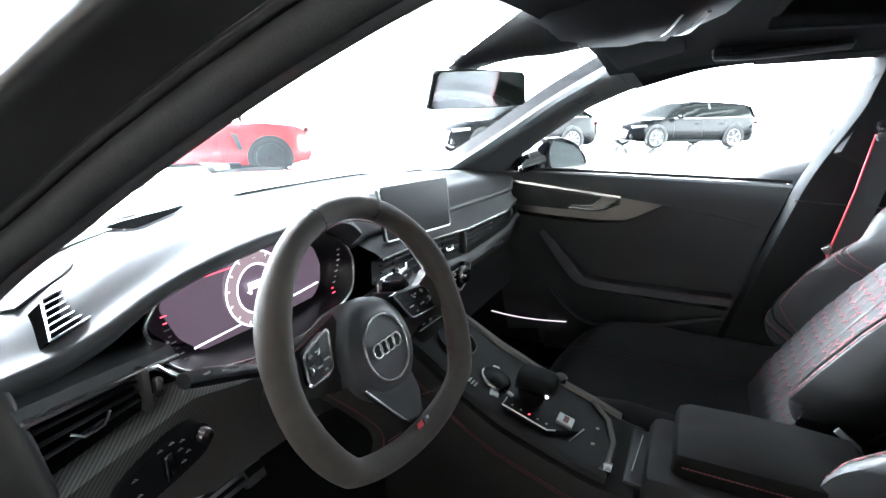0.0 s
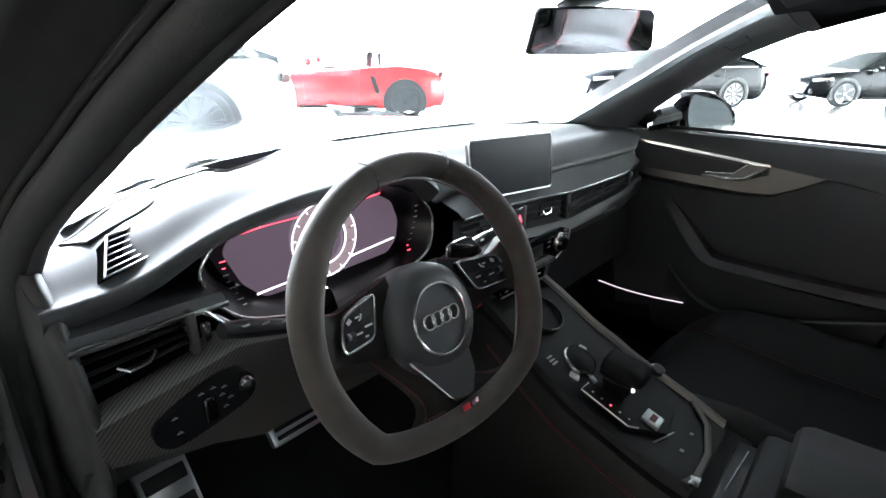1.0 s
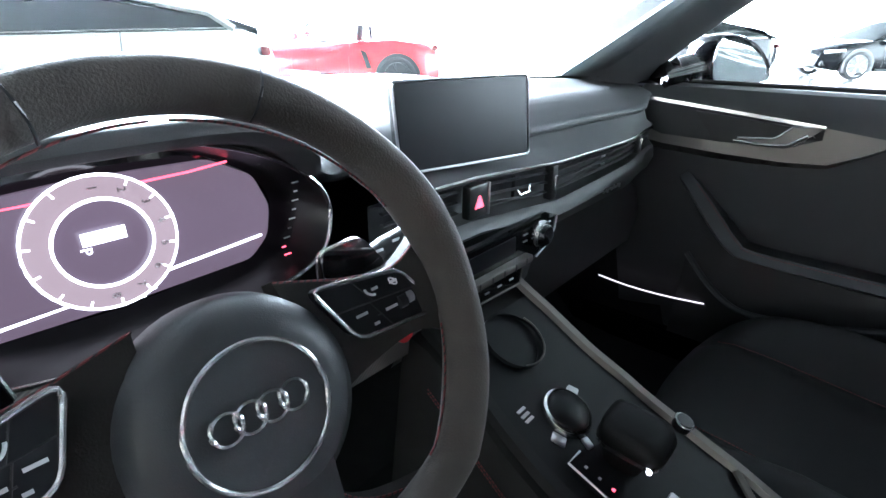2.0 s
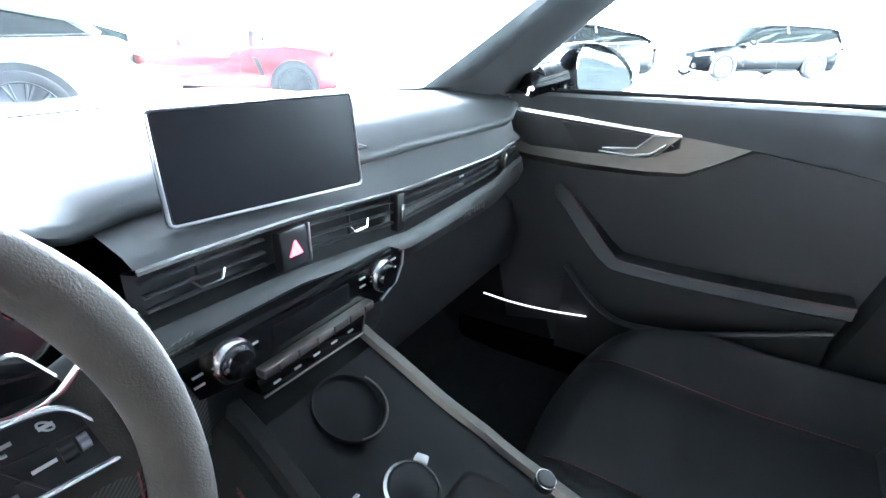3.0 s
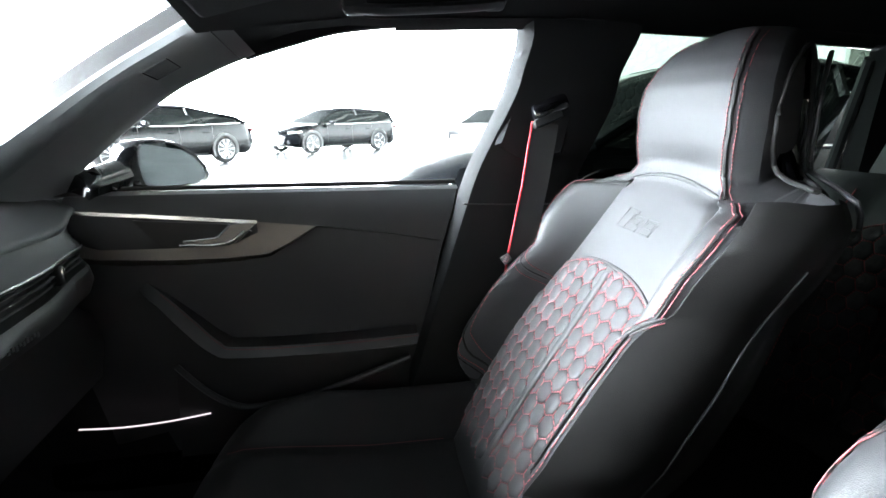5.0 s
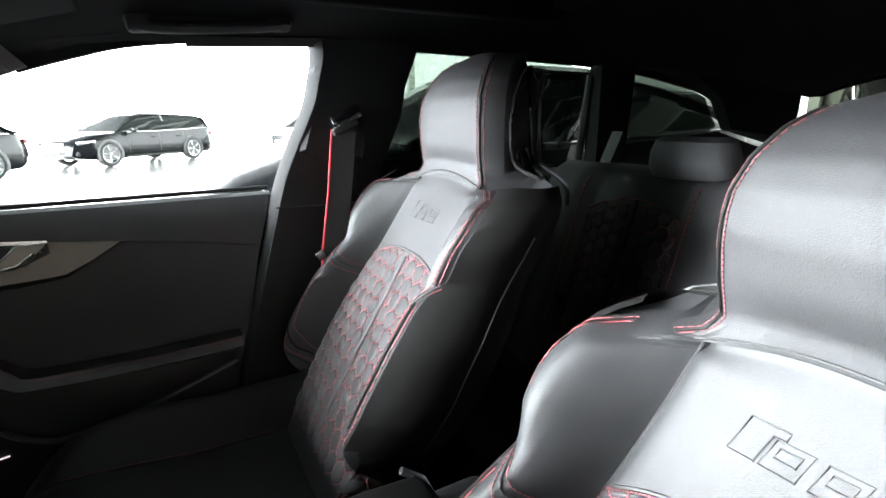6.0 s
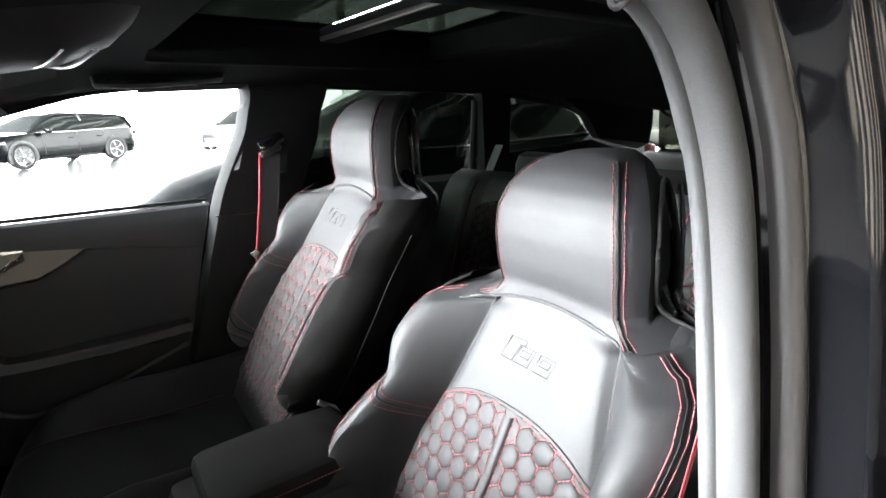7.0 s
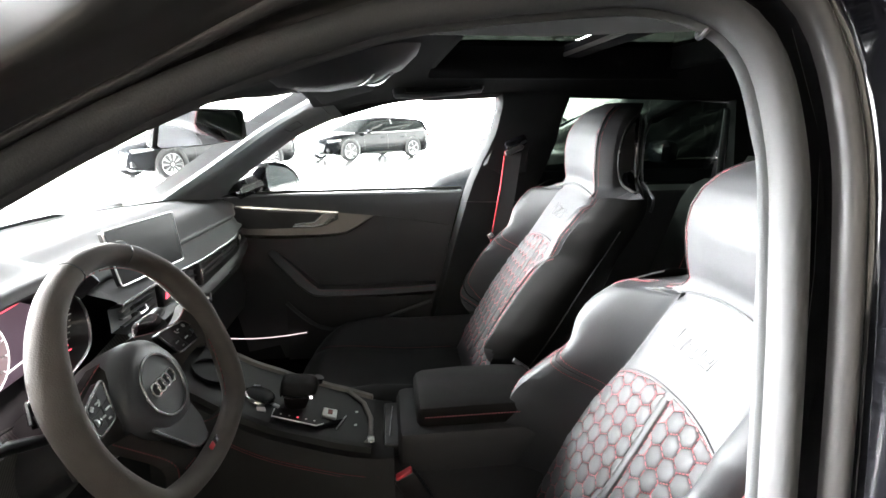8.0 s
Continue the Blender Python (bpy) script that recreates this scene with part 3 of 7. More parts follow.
# centre pillar outside, rear door edge at the driver's side
part("outer_centre_pillar", Geo().loft([[(-0.355, 0.745, 0.98), (-0.38, 0.765, 0.98), (-0.47, 0.76, 0.98), (-0.5, 0.66, 0.98)], [(-0.355, 0.695, 1.14), (-0.38, 0.715, 1.14), (-0.48, 0.705, 1.14), (-0.5, 0.62, 1.14)], [(-0.345, 0.65, 1.27), (-0.37, 0.67, 1.27), (-0.5, 0.655, 1.27), (-0.5, 0.58, 1.27)]], False), PAINT, body, "gloss black outer pillar cover")
inner_b = []
for z, xf, xr, y in ((0.42, -0.20, -0.40, 0.70), (0.80, -0.215, -0.40, 0.69), (0.95, -0.215, -0.40, 0.68), (1.10, -0.22, -0.43, 0.665), (1.20, -0.225, -0.445, 0.645), (1.28, -0.20, -0.46, 0.63)):
    inner_b.append([(xf - 0.004, y + 0.012, z), (xf - 0.012, y + 0.004, z), ((xf + xr) / 2, y, z), (xr, y + 0.004, z), (xr - 0.01, y + 0.03, z)])
part("centre_pillar_lining", Geo().loft(inner_b, False), PILLAR, body, "grey cloth centre pillar lining")

# the driver's door, standing open at its hinges
ddoor = thing("driver_door", "black driver's door standing wide open", "door", (0.70, 0.83, 0.35))
DA = radians(68)
d_u, d_v = Vector((-math.cos(DA), math.sin(DA), 0)), Vector((math.sin(DA), math.cos(DA), 0))


def door_point(u, v, z):
    return Vector((0.70, 0.84, 0)) + d_u * u + d_v * v + Vector((0, 0, z))


shell_rows = [[door_point(u, v, z) for u in np.linspace(0.02, 1.06, 10)] for v, z in ((0.05, 0.32), (0.12, 0.45), (0.14, 0.70), (0.12, 0.88), (0.08, 0.97))]
part("outer_panel", Geo().loft(shell_rows, False), PAINT, ddoor, "glossy black outer panel")
part("lining", Geo().loft([[door_point(u, v, z) for u in np.linspace(0.02, 1.06, 10)] for v, z in ((0.05, 0.32), (-0.01, 0.45), (-0.02, 0.62), (0.0, 0.80), (0.02, 0.93), (0.08, 0.97))], False), SOFT_MATT, ddoor, "black door lining")
for u in (0.02, 1.06):
    part("door_edge", Geo().add([door_point(u, v, z) for v, z in ((0.05, 0.32), (0.12, 0.45), (0.14, 0.70), (0.12, 0.88), (0.08, 0.97), (0.02, 0.93), (0.0, 0.80), (-0.02, 0.62), (-0.01, 0.45))], [tuple(range(9))]), PAINT, ddoor)
part("window_frame", Geo().tube([door_point(0.06, 0.07, 0.97), door_point(0.22, 0.04, 1.10), door_point(0.45, 0.0, 1.23), door_point(0.75, -0.03, 1.29), door_point(0.93, -0.03, 1.28), door_point(1.04, 0.06, 0.97)], 0.016, 8), RUBBER, ddoor, "black window frame")
for z in (0.52, 0.80):
    part("hinge", Geo().box((0.705, 0.80, z), (0.05, 0.09, 0.06), 0.012, Euler((0, 0, radians(-30))).to_matrix()), SATIN, ddoor, "black door hinge")
part("check_strap", Geo().tube([(0.70, 0.79, 0.66), (0.69, 0.84, 0.66), (0.66, 0.90, 0.66)], 0.012, 8, False, 0.5), ALU, ddoor, "metal check strap")
part("cable_boot", Geo().tube([(0.70, 0.77, 0.745 + 0.0), (0.705, 0.81, 0.735), (0.70, 0.86, 0.74)], [0.02, 0.024, 0.02], 12), RUBBER, ddoor, "rubber cable boot")

# glass
def pane(name, pts, mat, label):
    o = whole(name, Geo().add(pts, [tuple(range(len(pts)))]), mat, label, "window", kind="structure")
    o.visible_shadow = mat is not GLASS
    return o


ws = [[(0.96 - 0.235 * (abs(y) / 0.66) ** 3.2, y, 0.978) for y in np.linspace(-0.66, 0.66, 17)], [(0.31 - 0.03 * (abs(y) / 0.55) ** 2, y * 0.84, 1.335 - 0.035 * (abs(y) / 0.6) ** 2) for y in np.linspace(-0.66, 0.66, 17)]]
wsg = whole("windscreen", Geo().loft(ws, False), GLASS, "clear laminated windscreen", "window", kind="structure")
wsg.visible_shadow = False
frit = [[Vector(a).lerp(Vector(b), w) + Vector((-0.002, 0, -0.002)) for w in (0.0, 0.03, 0.055)] for a, b in zip(ws[0], ws[1])]
part("screen_border", Geo().loft(frit, False), SATIN, wsg, "black printed screen border")
GLASS_SLOPE = lambda z: -0.80 + (z - 0.98) * 0.6875
side = [(0.64, 0.97), (0.59, 1.02), (0.39, 1.158), (0.254, 1.226), (0.153, 1.257), (0.057, 1.278), (-0.127, 1.294), (-0.23, 1.295), (-0.268, 1.275), (-0.265, 1.19), (-0.22, 1.08), (-0.17, 0.975)]
pane("window_front", [(x, GLASS_SLOPE(z) - 0.006, z) for x, z in side], GLASS, "clear front side window")
pane("window_rear_door", [(x, GLASS_SLOPE(z) - 0.003, z) for x, z in ((-0.40, 0.97), (-0.45, 1.29), (-0.80, 1.285), (-1.03, 1.27), (-1.13, 0.97))], TINTED, "dark tinted rear door window")
pane("window_quarter", [(x, GLASS_SLOPE(z) - 0.003, z) for x, z in ((-1.24, 0.99), (-1.145, 1.272), (-1.40, 1.25), (-1.60, 1.20), (-1.78, 1.10), (-1.70, 1.02))], TINTED, "dark tinted quarter window")
pane("window_rear_door_left", [(x, -GLASS_SLOPE(z), z) for x, z in ((-0.48, 0.97), (-0.50, 1.28), (-0.80, 1.285), (-1.03, 1.27), (-1.13, 0.97))], TINTED, "dark tinted rear door window")
pane("window_quarter_left", [(x, -GLASS_SLOPE(z), z) for x, z in ((-1.24, 0.99), (-1.145, 1.272), (-1.40, 1.25), (-1.60, 1.20), (-1.78, 1.10), (-1.70, 1.02))], TINTED, "dark tinted quarter window")
pane("window_tailgate", [(-2.15, -0.60, 1.01), (-2.04, -0.55, 1.262), (-2.04, 0.55, 1.262), (-2.15, 0.60, 1.01)], clear("tailgate_glass", (0.055, 0.060, 0.048), 0.0, 0.15), "tinted tailgate window")

# ---------------------------------------------------------------- dashboard
dash = thing("dashboard", "black soft dashboard with trim strip, vents and screens", "dashboard", (0.7, 0.0, 0.6))


def glass_x(y):
    """Foot of the windscreen."""
    return 0.955 - 0.235 * (abs(y) / 0.66) ** 3.2


def pad_z(x, y):
    """Top of the dash pad; a cowl rises over the instruments."""
    z = 0.985 + 0.012 * math.cos(y * 2)
    edge = lerp(x, [(0.55, 0.0), (0.66, 0.75), (0.75, 1.0)])
    z = 0.942 + (z - 0.942) * edge
    hump = math.exp(-((y - 0.402) / 0.182) ** 6) if y < 0.402 else math.exp(-((y - 0.402) / 0.185) ** 3)
    hump *= lerp(x, [(0.50, 1.0), (0.56, 1.0), (0.80, 0.0)])
    left = lerp(y, [(0.45, 0.0), (0.62, 1.0)]) * lerp(x, [(0.5, 1.0), (0.58, 0.7), (0.70, 0.0)])
    return z + 0.088 * hump + 0.028 * left


def pad_front(y):
    """Front lip of the dash pad."""
    return lerp(y, [(-0.75, 0.61), (-0.6, 0.575), (-0.2, 0.585), (0.12, 0.60), (0.20, 0.59), (0.245, 0.53), (0.29, 0.525), (0.5, 0.525), (0.60, 0.545), (0.72, 0.555)])


pad = []
for y in np.linspace(-0.735, 0.715, 90):
    xf, xb = pad_front(y), max(glass_x(y), 0.66)
    row = [(xf + (xb - xf) * w, y, pad_z(xf + (xb - xf) * w, y)) for w in np.linspace(0, 1, 26)]
    lipz = row[0][2]
    under = lerp(y, [(0.13, 0.02), (0.2, 0.012), (0.56, 0.012), (0.62, 0.03)])
    pad.append([(row[-1][0], y, 0.90), ] + row[::-1] + [(xf - 0.005, y, lipz - 0.004), (xf - 0.006, y, lipz - 0.010), (xf + 0.004, y, lipz - 0.014 - under * 0.3), (xf + 0.06, y, lipz - 0.018 - under)])
part("dash_pad", Geo().loft(pad, False), DASH, dash, "grained black dash pad", 60)

# black sheets for the shade in the defroster slots along the windscreen, speaker grille on the shoulder


def on_pad(x, y, h=0.0):
    return Vector((x, y, pad_z(x, y) + h))


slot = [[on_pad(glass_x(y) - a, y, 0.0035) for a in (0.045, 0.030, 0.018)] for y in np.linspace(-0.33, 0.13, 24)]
part("defroster_slot", Geo().loft(slot, False), OPENING_SHADE, dash, "black strip for the shade in the defroster slot")
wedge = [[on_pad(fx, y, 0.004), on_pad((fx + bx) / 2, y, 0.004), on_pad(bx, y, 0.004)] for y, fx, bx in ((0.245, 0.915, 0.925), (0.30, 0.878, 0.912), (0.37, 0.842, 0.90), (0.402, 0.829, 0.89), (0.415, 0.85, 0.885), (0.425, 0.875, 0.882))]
part("defroster_wedge", Geo().loft(wedge, False), OPENING_SHADE, dash, "black sheet for the shade in the defroster opening")
MESH = surface("grille_mesh", (0.02, 0.021, 0.022), 0.7, bump=1.0, fine=1400, cells=True, var=0.1, spec=0.2)
edge_a = [Vector((0.80, 0.528, 0)).lerp(Vector((0.668, 0.668, 0)), w) for w in np.linspace(0, 1, 15)]
edge_b = spline([(0.795, 0.526, 0), (0.705, 0.560, 0), (0.662, 0.608, 0), (0.634, 0.650, 0)], 15)
grille_rows = [[on_pad(a.x, a.y, -0.003), on_pad(a.x, a.y, 0.0025)] + [on_pad(*a.lerp(b, w).xy, 0.0025) for w in (0.2, 0.4, 0.6, 0.8)] + [on_pad(b.x, b.y, 0.0025), on_pad(b.x, b.y, -0.003)] for a, b in zip(edge_a, edge_b)]
grille = part("speaker_grille", Geo().loft(grille_rows, False), MESH, dash, "grey perforated speaker grille")
part("grille_rim", Geo().tube([r[1] for r in grille_rows] + [r[6] for r in grille_rows[::-1]], 0.0016, 8, True), SOFT_MATT, grille)

# demister vent on the left shoulder of the pad
VC = [Vector(p) for p in ((0.611, 0.641, 0.998), (0.648, 0.592, 0.993), (0.579, 0.619, 0.980), (0.566, 0.661, 0.976))]
vent_mid = sum(VC, Vector()) / 4
vent_n = (VC[1] - VC[0]).cross(VC[3] - VC[0]).normalized()
vent_n = vent_n if vent_n.z > 0 else -vent_n
vent_out = [p + vent_n * 0.004 for p in VC]
demister = part("side_vent", Geo().slab(vent_out, -vent_n * 0.02), OPENING_SHADE, dash, "slatted demister vent, shade between the slats painted black")
for i in range(5):
    w = 0.14 + 0.18 * i
    part("slat", Geo().tube([(vent_out[0].lerp(vent_out[3], w)) + vent_n * 0.001, (vent_out[1].lerp(vent_out[2], w)) + vent_n * 0.001], 0.0006, 6), ALU, demister)
part("vent_rim", Geo().tube([vent_mid + (p - vent_mid) * 1.05 + vent_n * 0.0005 for p in vent_out], 0.0015, 6, True), ALU, demister)

# fascia below the pad: upper band, vent band, trim band, underside
def face_x(y):
    return lerp(y, [(-0.75, 0.62), (-0.62, 0.555), (-0.45, 0.535), (0.0, 0.545), (0.6, 0.535), (0.70, 0.53)])


def strip_z(y):
    return line(y, [(-0.7, 0.902), (-0.45, 0.900), (-0.2, 0.902), (0.0, 0.917), (0.13, 0.921), (0.58, 0.928), (0.7, 0.932)])


def vent_z(y):
    return line(y, [(-0.7, 0.868), (-0.55, 0.860), (-0.2, 0.842), (0.0, 0.862), (0.13, 0.868), (0.58, 0.886), (0.7, 0.868)])


def band_z(y):
    return line(y, [(-0.72, 0.818), (-0.6, 0.81), (-0.2, 0.80), (0.0, 0.835), (0.15, 0.83), (0.5, 0.80), (0.7, 0.80)])


ys_r = np.linspace(-0.735, 0.16, 56)
ys_l = np.linspace(0.565, 0.708, 12)
for ys in (ys_r, ys_l):
    if ys is ys_l:
        upper = [[(face_x(y) + 0.05, y, strip_z(y) + 0.010), (face_x(y) + 0.008, y, strip_z(y) + 0.010), (face_x(y), y, strip_z(y) + 0.002)] for y in ys]
    else:
        upper = [[(pad_front(y) + 0.05, y, 0.93), (pad_front(y) + 0.004, y, pad_z(pad_front(y), y) - 0.012), (face_x(y) + 0.012, y, strip_z(y) + 0.010), (face_x(y), y, strip_z(y) + 0.002)] for y in ys]
    part("upper_fascia", Geo().loft(upper, False), SOFT, dash)
    part("trim_strip", Geo().loft([[(face_x(y) - 0.003 + dx, y, strip_z(y) + dz) for dx, dz in ((0.0, 0.003), (-0.002, 0.001), (-0.002, -0.002), (0.0, -0.0035))] for y in ys], True, True), CHROME, dash, "satin chrome trim strip")
part("trim_corner", Geo().tube([(0.529, 0.592, 0.9275), (0.529, 0.578, 0.9165), (0.530, 0.561, 0.899)], 0.0022, 8), CHROME, dash, "satin chrome trim strip")
recess = [[(face_x(y), y, strip_z(y) - 0.003), (face_x(y) + 0.022, y, strip_z(y) - 0.007), (face_x(y) + 0.022, y, vent_z(y) + 0.004), (face_x(y) - 0.004, y, vent_z(y))] for y in ys_r]
part("vent_recess", Geo().loft(recess, False), SATIN, dash, "dark vent recess")
trimband = [[(face_x(y) - 0.003, y, vent_z(y)), (face_x(y) - 0.010, y, vent_z(y) - 0.006), (face_x(y) - 0.014, y, (vent_z(y) + band_z(y)) / 2), (face_x(y) - 0.004, y, band_z(y) + 0.002), (face_x(y) + 0.025, y, band_z(y) - 0.012), (face_x(y) + 0.07, y, band_z(y) - 0.03)] for y in ys_r]
part("trim_band", Geo().loft(trimband, False), BAND, dash, "dark satin trim band")
for k in range(9):
    y = -0.345 - 0.008 * k
    part("script_bar", Geo().box((face_x(y) - 0.0145, y, 0.826 + 0.002 * (k % 2)), (0.0015, 0.005, 0.004 + 0.002 * (k % 3))), ALU, dash)

# horizontal vent slats across the passenger side, centre vents and thumb wheels
for j in range(3):
    w = 0.25 + 0.25 * j
    pts = [(face_x(y) + 0.006, y, strip_z(y) * (1 - w) + vent_z(y) * w) for y in np.linspace(-0.70, -0.025, 30)]
    part("slat", Geo().tube(pts, 0.0042, 6, False, 0.45), SOFT_MATT, dash, "black vent slat")
    pts = [(face_x(y) + 0.006, y, strip_z(y) * (1 - w) + vent_z(y) * w) for y in np.linspace(0.03, 0.155, 8)]
    part("slat", Geo().tube(pts, 0.0042, 6, False, 0.45), SOFT_MATT, dash, "black vent slat")
for y in (-0.19, -0.53):
    z = (strip_z(y) + vent_z(y)) / 2
    wheel = part("vent_divider", Geo().box((face_x(y) + 0.002, y, z), (0.016, 0.016, strip_z(y) - vent_z(y) - 0.006), 0.003), SATIN, dash)
    part("thumb_wheel", Geo().box((face_x(y) - 0.006, y, z), (0.008, 0.007, 0.026), 0.003), CHROME, wheel, "chrome vent thumb wheel")
for y in (-0.105, 0.10):
    z = (strip_z(y) + vent_z(y)) / 2
    part("vent_tab", Geo().tube([(face_x(y) - 0.004, y + 0.016, z + 0.003), (face_x(y) - 0.008, y + 0.012, z - 0.004), (face_x(y) - 0.008, y - 0.010, z - 0.004), (face_x(y) - 0.004, y - 0.016, z + 0.004)], 0.0018, 6), CHROME, dash, "chrome vent tab")
    part("vane", Geo().box((face_x(y) + 0.012, y, z), (0.006, 0.0025, 0.04), 0.001), SOFT_MATT, dash)
for y in (-0.36, -0.352):
    for k in range(2):
        part("clip", Geo().box((face_x(y) - 0.0005, y, strip_z(y) - 0.014 - 0.014 * k), (0.003, 0.004, 0.004), 0.001), ALU, dash)
# hazard button
hz = part("hazard_button", Geo().box((face_x(0) - 0.001, 0.0, 0.888), (0.014, 0.038, 0.044), 0.003), SATIN, dash, "black hazard button with red triangle")
part("triangle", Geo().slab([(face_x(0) - 0.009, 0.009, 0.880), (face_x(0) - 0.009, -0.009, 0.880), (face_x(0) - 0.009, -0.001, 0.896), (face_x(0) - 0.009, 0.001, 0.896)], (0.002, 0, 0)), LIT_RED, hz, "glowing red triangle")
part("button_edge", Geo().box((face_x(0) - 0.006, -0.021, 0.888), (0.006, 0.003, 0.044), 0.001), ALU, hz)

# climate panel with two knobs
CX = 0.507
panel = part("climate_panel", Geo().slab([(CX, 0.165, 0.846), (CX, -0.152, 0.838), (CX, -0.140, 0.802), (CX, -0.10, 0.788), (CX, 0.10, 0.796), (CX, 0.15, 0.806)], (0.03, 0, 0)), GLOSS, dash, "gloss black climate panel")
part("panel_rim", Geo().tube([(CX - 0.001, -0.150, 0.838), (CX - 0.001, -0.147, 0.820), (CX - 0.001, -0.134, 0.802), (CX - 0.001, -0.10, 0.788)], 0.0014, 6), ALU, panel, "thin bright rim")
for y, z in ((-0.096, 0.826), (0.118, 0.831)):
    km = axis((CX - 0.001, y, z), (-1, 0, 0))
    knob = part("climate_knob", Geo().lathe([(0.019, 0), (0.0205, 0.004), (0.0205, 0.010), (0.0185, 0.013), (0.016, 0.013)], km, 36, False), CHROME, panel, "satin chrome ring knob")
    part("knob_face", Geo().lathe([(0.0165, 0.010), (0.0155, 0.016), (0.013, 0.019), (0.001, 0.0195)], km, 32), GLOSS, knob)
for k, (y, z) in enumerate(((-0.067, 0.822), (-0.067, 0.832), (-0.128, 0.822), (-0.128, 0.834), (0.09, 0.83), (0.148, 0.83), (0.148, 0.82))):
    part("button_mark", Geo().box((CX - 0.0006, y, z), (0.0012, 0.010, 0.0018)), PRINT, panel)
part("climate_display", Geo().box((CX - 0.0005, 0.012, 0.824), (0.002, 0.11, 0.024), 0.001), SCREEN, panel)
part("toggle_bar", Geo().box((CX - 0.006, 0.010, 0.799), (0.014, 0.165, 0.011), 0.003), TRIM, panel, "satin metal toggle bar")
for k in range(6):
    part("toggle_gap", Geo().box((CX - 0.0132, -0.055 + 0.026 * k, 0.799), (0.0012, 0.0015, 0.010)), SATIN, panel)
row2 = part("switch_strip", Geo().slab([(CX + 0.004, 0.09, 0.786), (CX + 0.004, -0.072, 0.778), (CX + 0.004, -0.066, 0.757), (CX + 0.004, 0.085, 0.764)], (0.03, 0, 0)), GLOSS, dash, "gloss black switch row")
part("switch_rim", Geo().tube([(CX + 0.003, -0.072, 0.778), (CX + 0.003, -0.066, 0.757), (CX + 0.003, 0.085, 0.763)], 0.0012, 6), TRIM, row2)
for k in range(5):
    part("switch_mark", Geo().box((CX + 0.0034, -0.045 + 0.028 * k, 0.771), (0.0012, 0.009, 0.002)), PRINT, row2)

# centre screen standing on the dash
S_TL, S_TR, S_BR, S_BL = Vector((0.584, 0.103, 1.036)), Vector((0.557, -0.124, 1.033)), Vector((0.544, -0.120, 0.929)), Vector((0.560, 0.114, 0.941))
nrm = (S_TR - S_TL).cross(S_BL - S_TL).normalized()
nrm = nrm if nrm.x < 0 else -nrm
cen = (S_TL + S_TR + S_BR + S_BL) / 4


def rounded(corners, r, n=5):
    out = []
    for i, c in enumerate(corners):
        a, b = corners[i - 1], corners[(i + 1) % len(corners)]
        p, q = c + (a - c).normalized() * r, c + (b - c).normalized() * r
        out += [p * (1 - w) ** 2 + c * 2 * w * (1 - w) + q * w * w for w in np.linspace(0, 1, n)]
    return out


centre_screen = thing("centre_screen", "dark freestanding centre screen with thin metal rim", "screen", (0.57, 0, 0.93))
edge = rounded([S_TL, S_TR, S_BR, S_BL], 0.006)
inner = [cen + (p - cen) * 0.972 for p in edge]
part("housing", Geo().loft([[cen + (p - cen) * 0.93 - nrm * 0.013 for p in edge], [p - nrm * 0.009 for p in edge], [p - nrm * 0.001 for p in edge], [p for p in inner]], True, True), SATIN, centre_screen)
part("rim", Geo().tube(edge, 0.0017, 6, True), ALU, centre_screen, "satin metal rim")
part("display", Geo().slab([p + nrm * 0.0006 for p in inner], -nrm * 0.002), SCREEN, centre_screen, "switched off display")
part("foot", Geo().box((0.59, -0.005, 0.925), (0.04, 0.12, 0.05), 0.008), SATIN, centre_screen)
# small tray with bright edge beside the screen
part("tray_edge", Geo().tube([on_pad(0.640, -0.125, 0.003), on_pad(0.612, -0.155, 0.003), on_pad(0.59, -0.188, 0.003)], 0.0014, 6), ALU, dash)
part("tray", Geo().slab([on_pad(0.590, -0.125, 0.002), on_pad(0.588, -0.188, 0.002), on_pad(0.598, -0.180, 0.002), on_pad(0.612, -0.125, 0.002)], (0, 0, 0.002)), SATIN, dash)

# instrument panel
CL = [(0.56, 0.577, 0.945), (0.56, 0.572, 0.968), (0.56, 0.53, 1.005), (0.565, 0.45, 1.018), (0.565, 0.375, 1.016), (0.565, 0.295, 0.998), (0.57, 0.235, 0.968), (0.575, 0.203, 0.932), (0.57, 0.208, 0.898), (0.565, 0.232, 0.875), (0.56, 0.30, 0.862), (0.555, 0.40, 0.858), (0.555, 0.46, 0.866), (0.555, 0.53, 0.886), (0.557, 0.563, 0.912)]
rim_c = spline(CL, 80, True)
mid_c = sum(rim_c, Vector()) / len(rim_c)
instruments = thing("instrument_panel", "dark digital instrument panel with purple display", "instruments", (0.6, 0.39, 0.88))
part("bezel", Geo().tube(rim_c, 0.0024, 8, True), CHROME, instruments, "thin metal bezel")
well = [[p for p in rim_c], [p + Vector((0.03, 0, 0)) + (mid_c - p) * 0.10 for p in rim_c], [p + Vector((0.062, 0, 0.0)) + (mid_c - p) * 0.16 for p in rim_c]]
part("well", Geo().loft(well, True), SATIN, instruments)
part("backing", Geo().add(well[-1], [tuple(range(80))]), GLOSS, instruments)
DS = [Vector((0.598, 0.534, 0.955)), Vector((0.602, 0.515, 0.978)), Vector((0.606, 0.40, 0.985)), Vector((0.606, 0.30, 0.983)), Vector((0.606, 0.262, 0.962)), Vector((0.604, 0.250, 0.93)), Vector((0.60, 0.258, 0.902)), Vector((0.596, 0.28, 0.886)), Vector((0.594, 0.40, 0.884)), Vector((0.594, 0.49, 0.886)), Vector((0.596, 0.515, 0.91))]
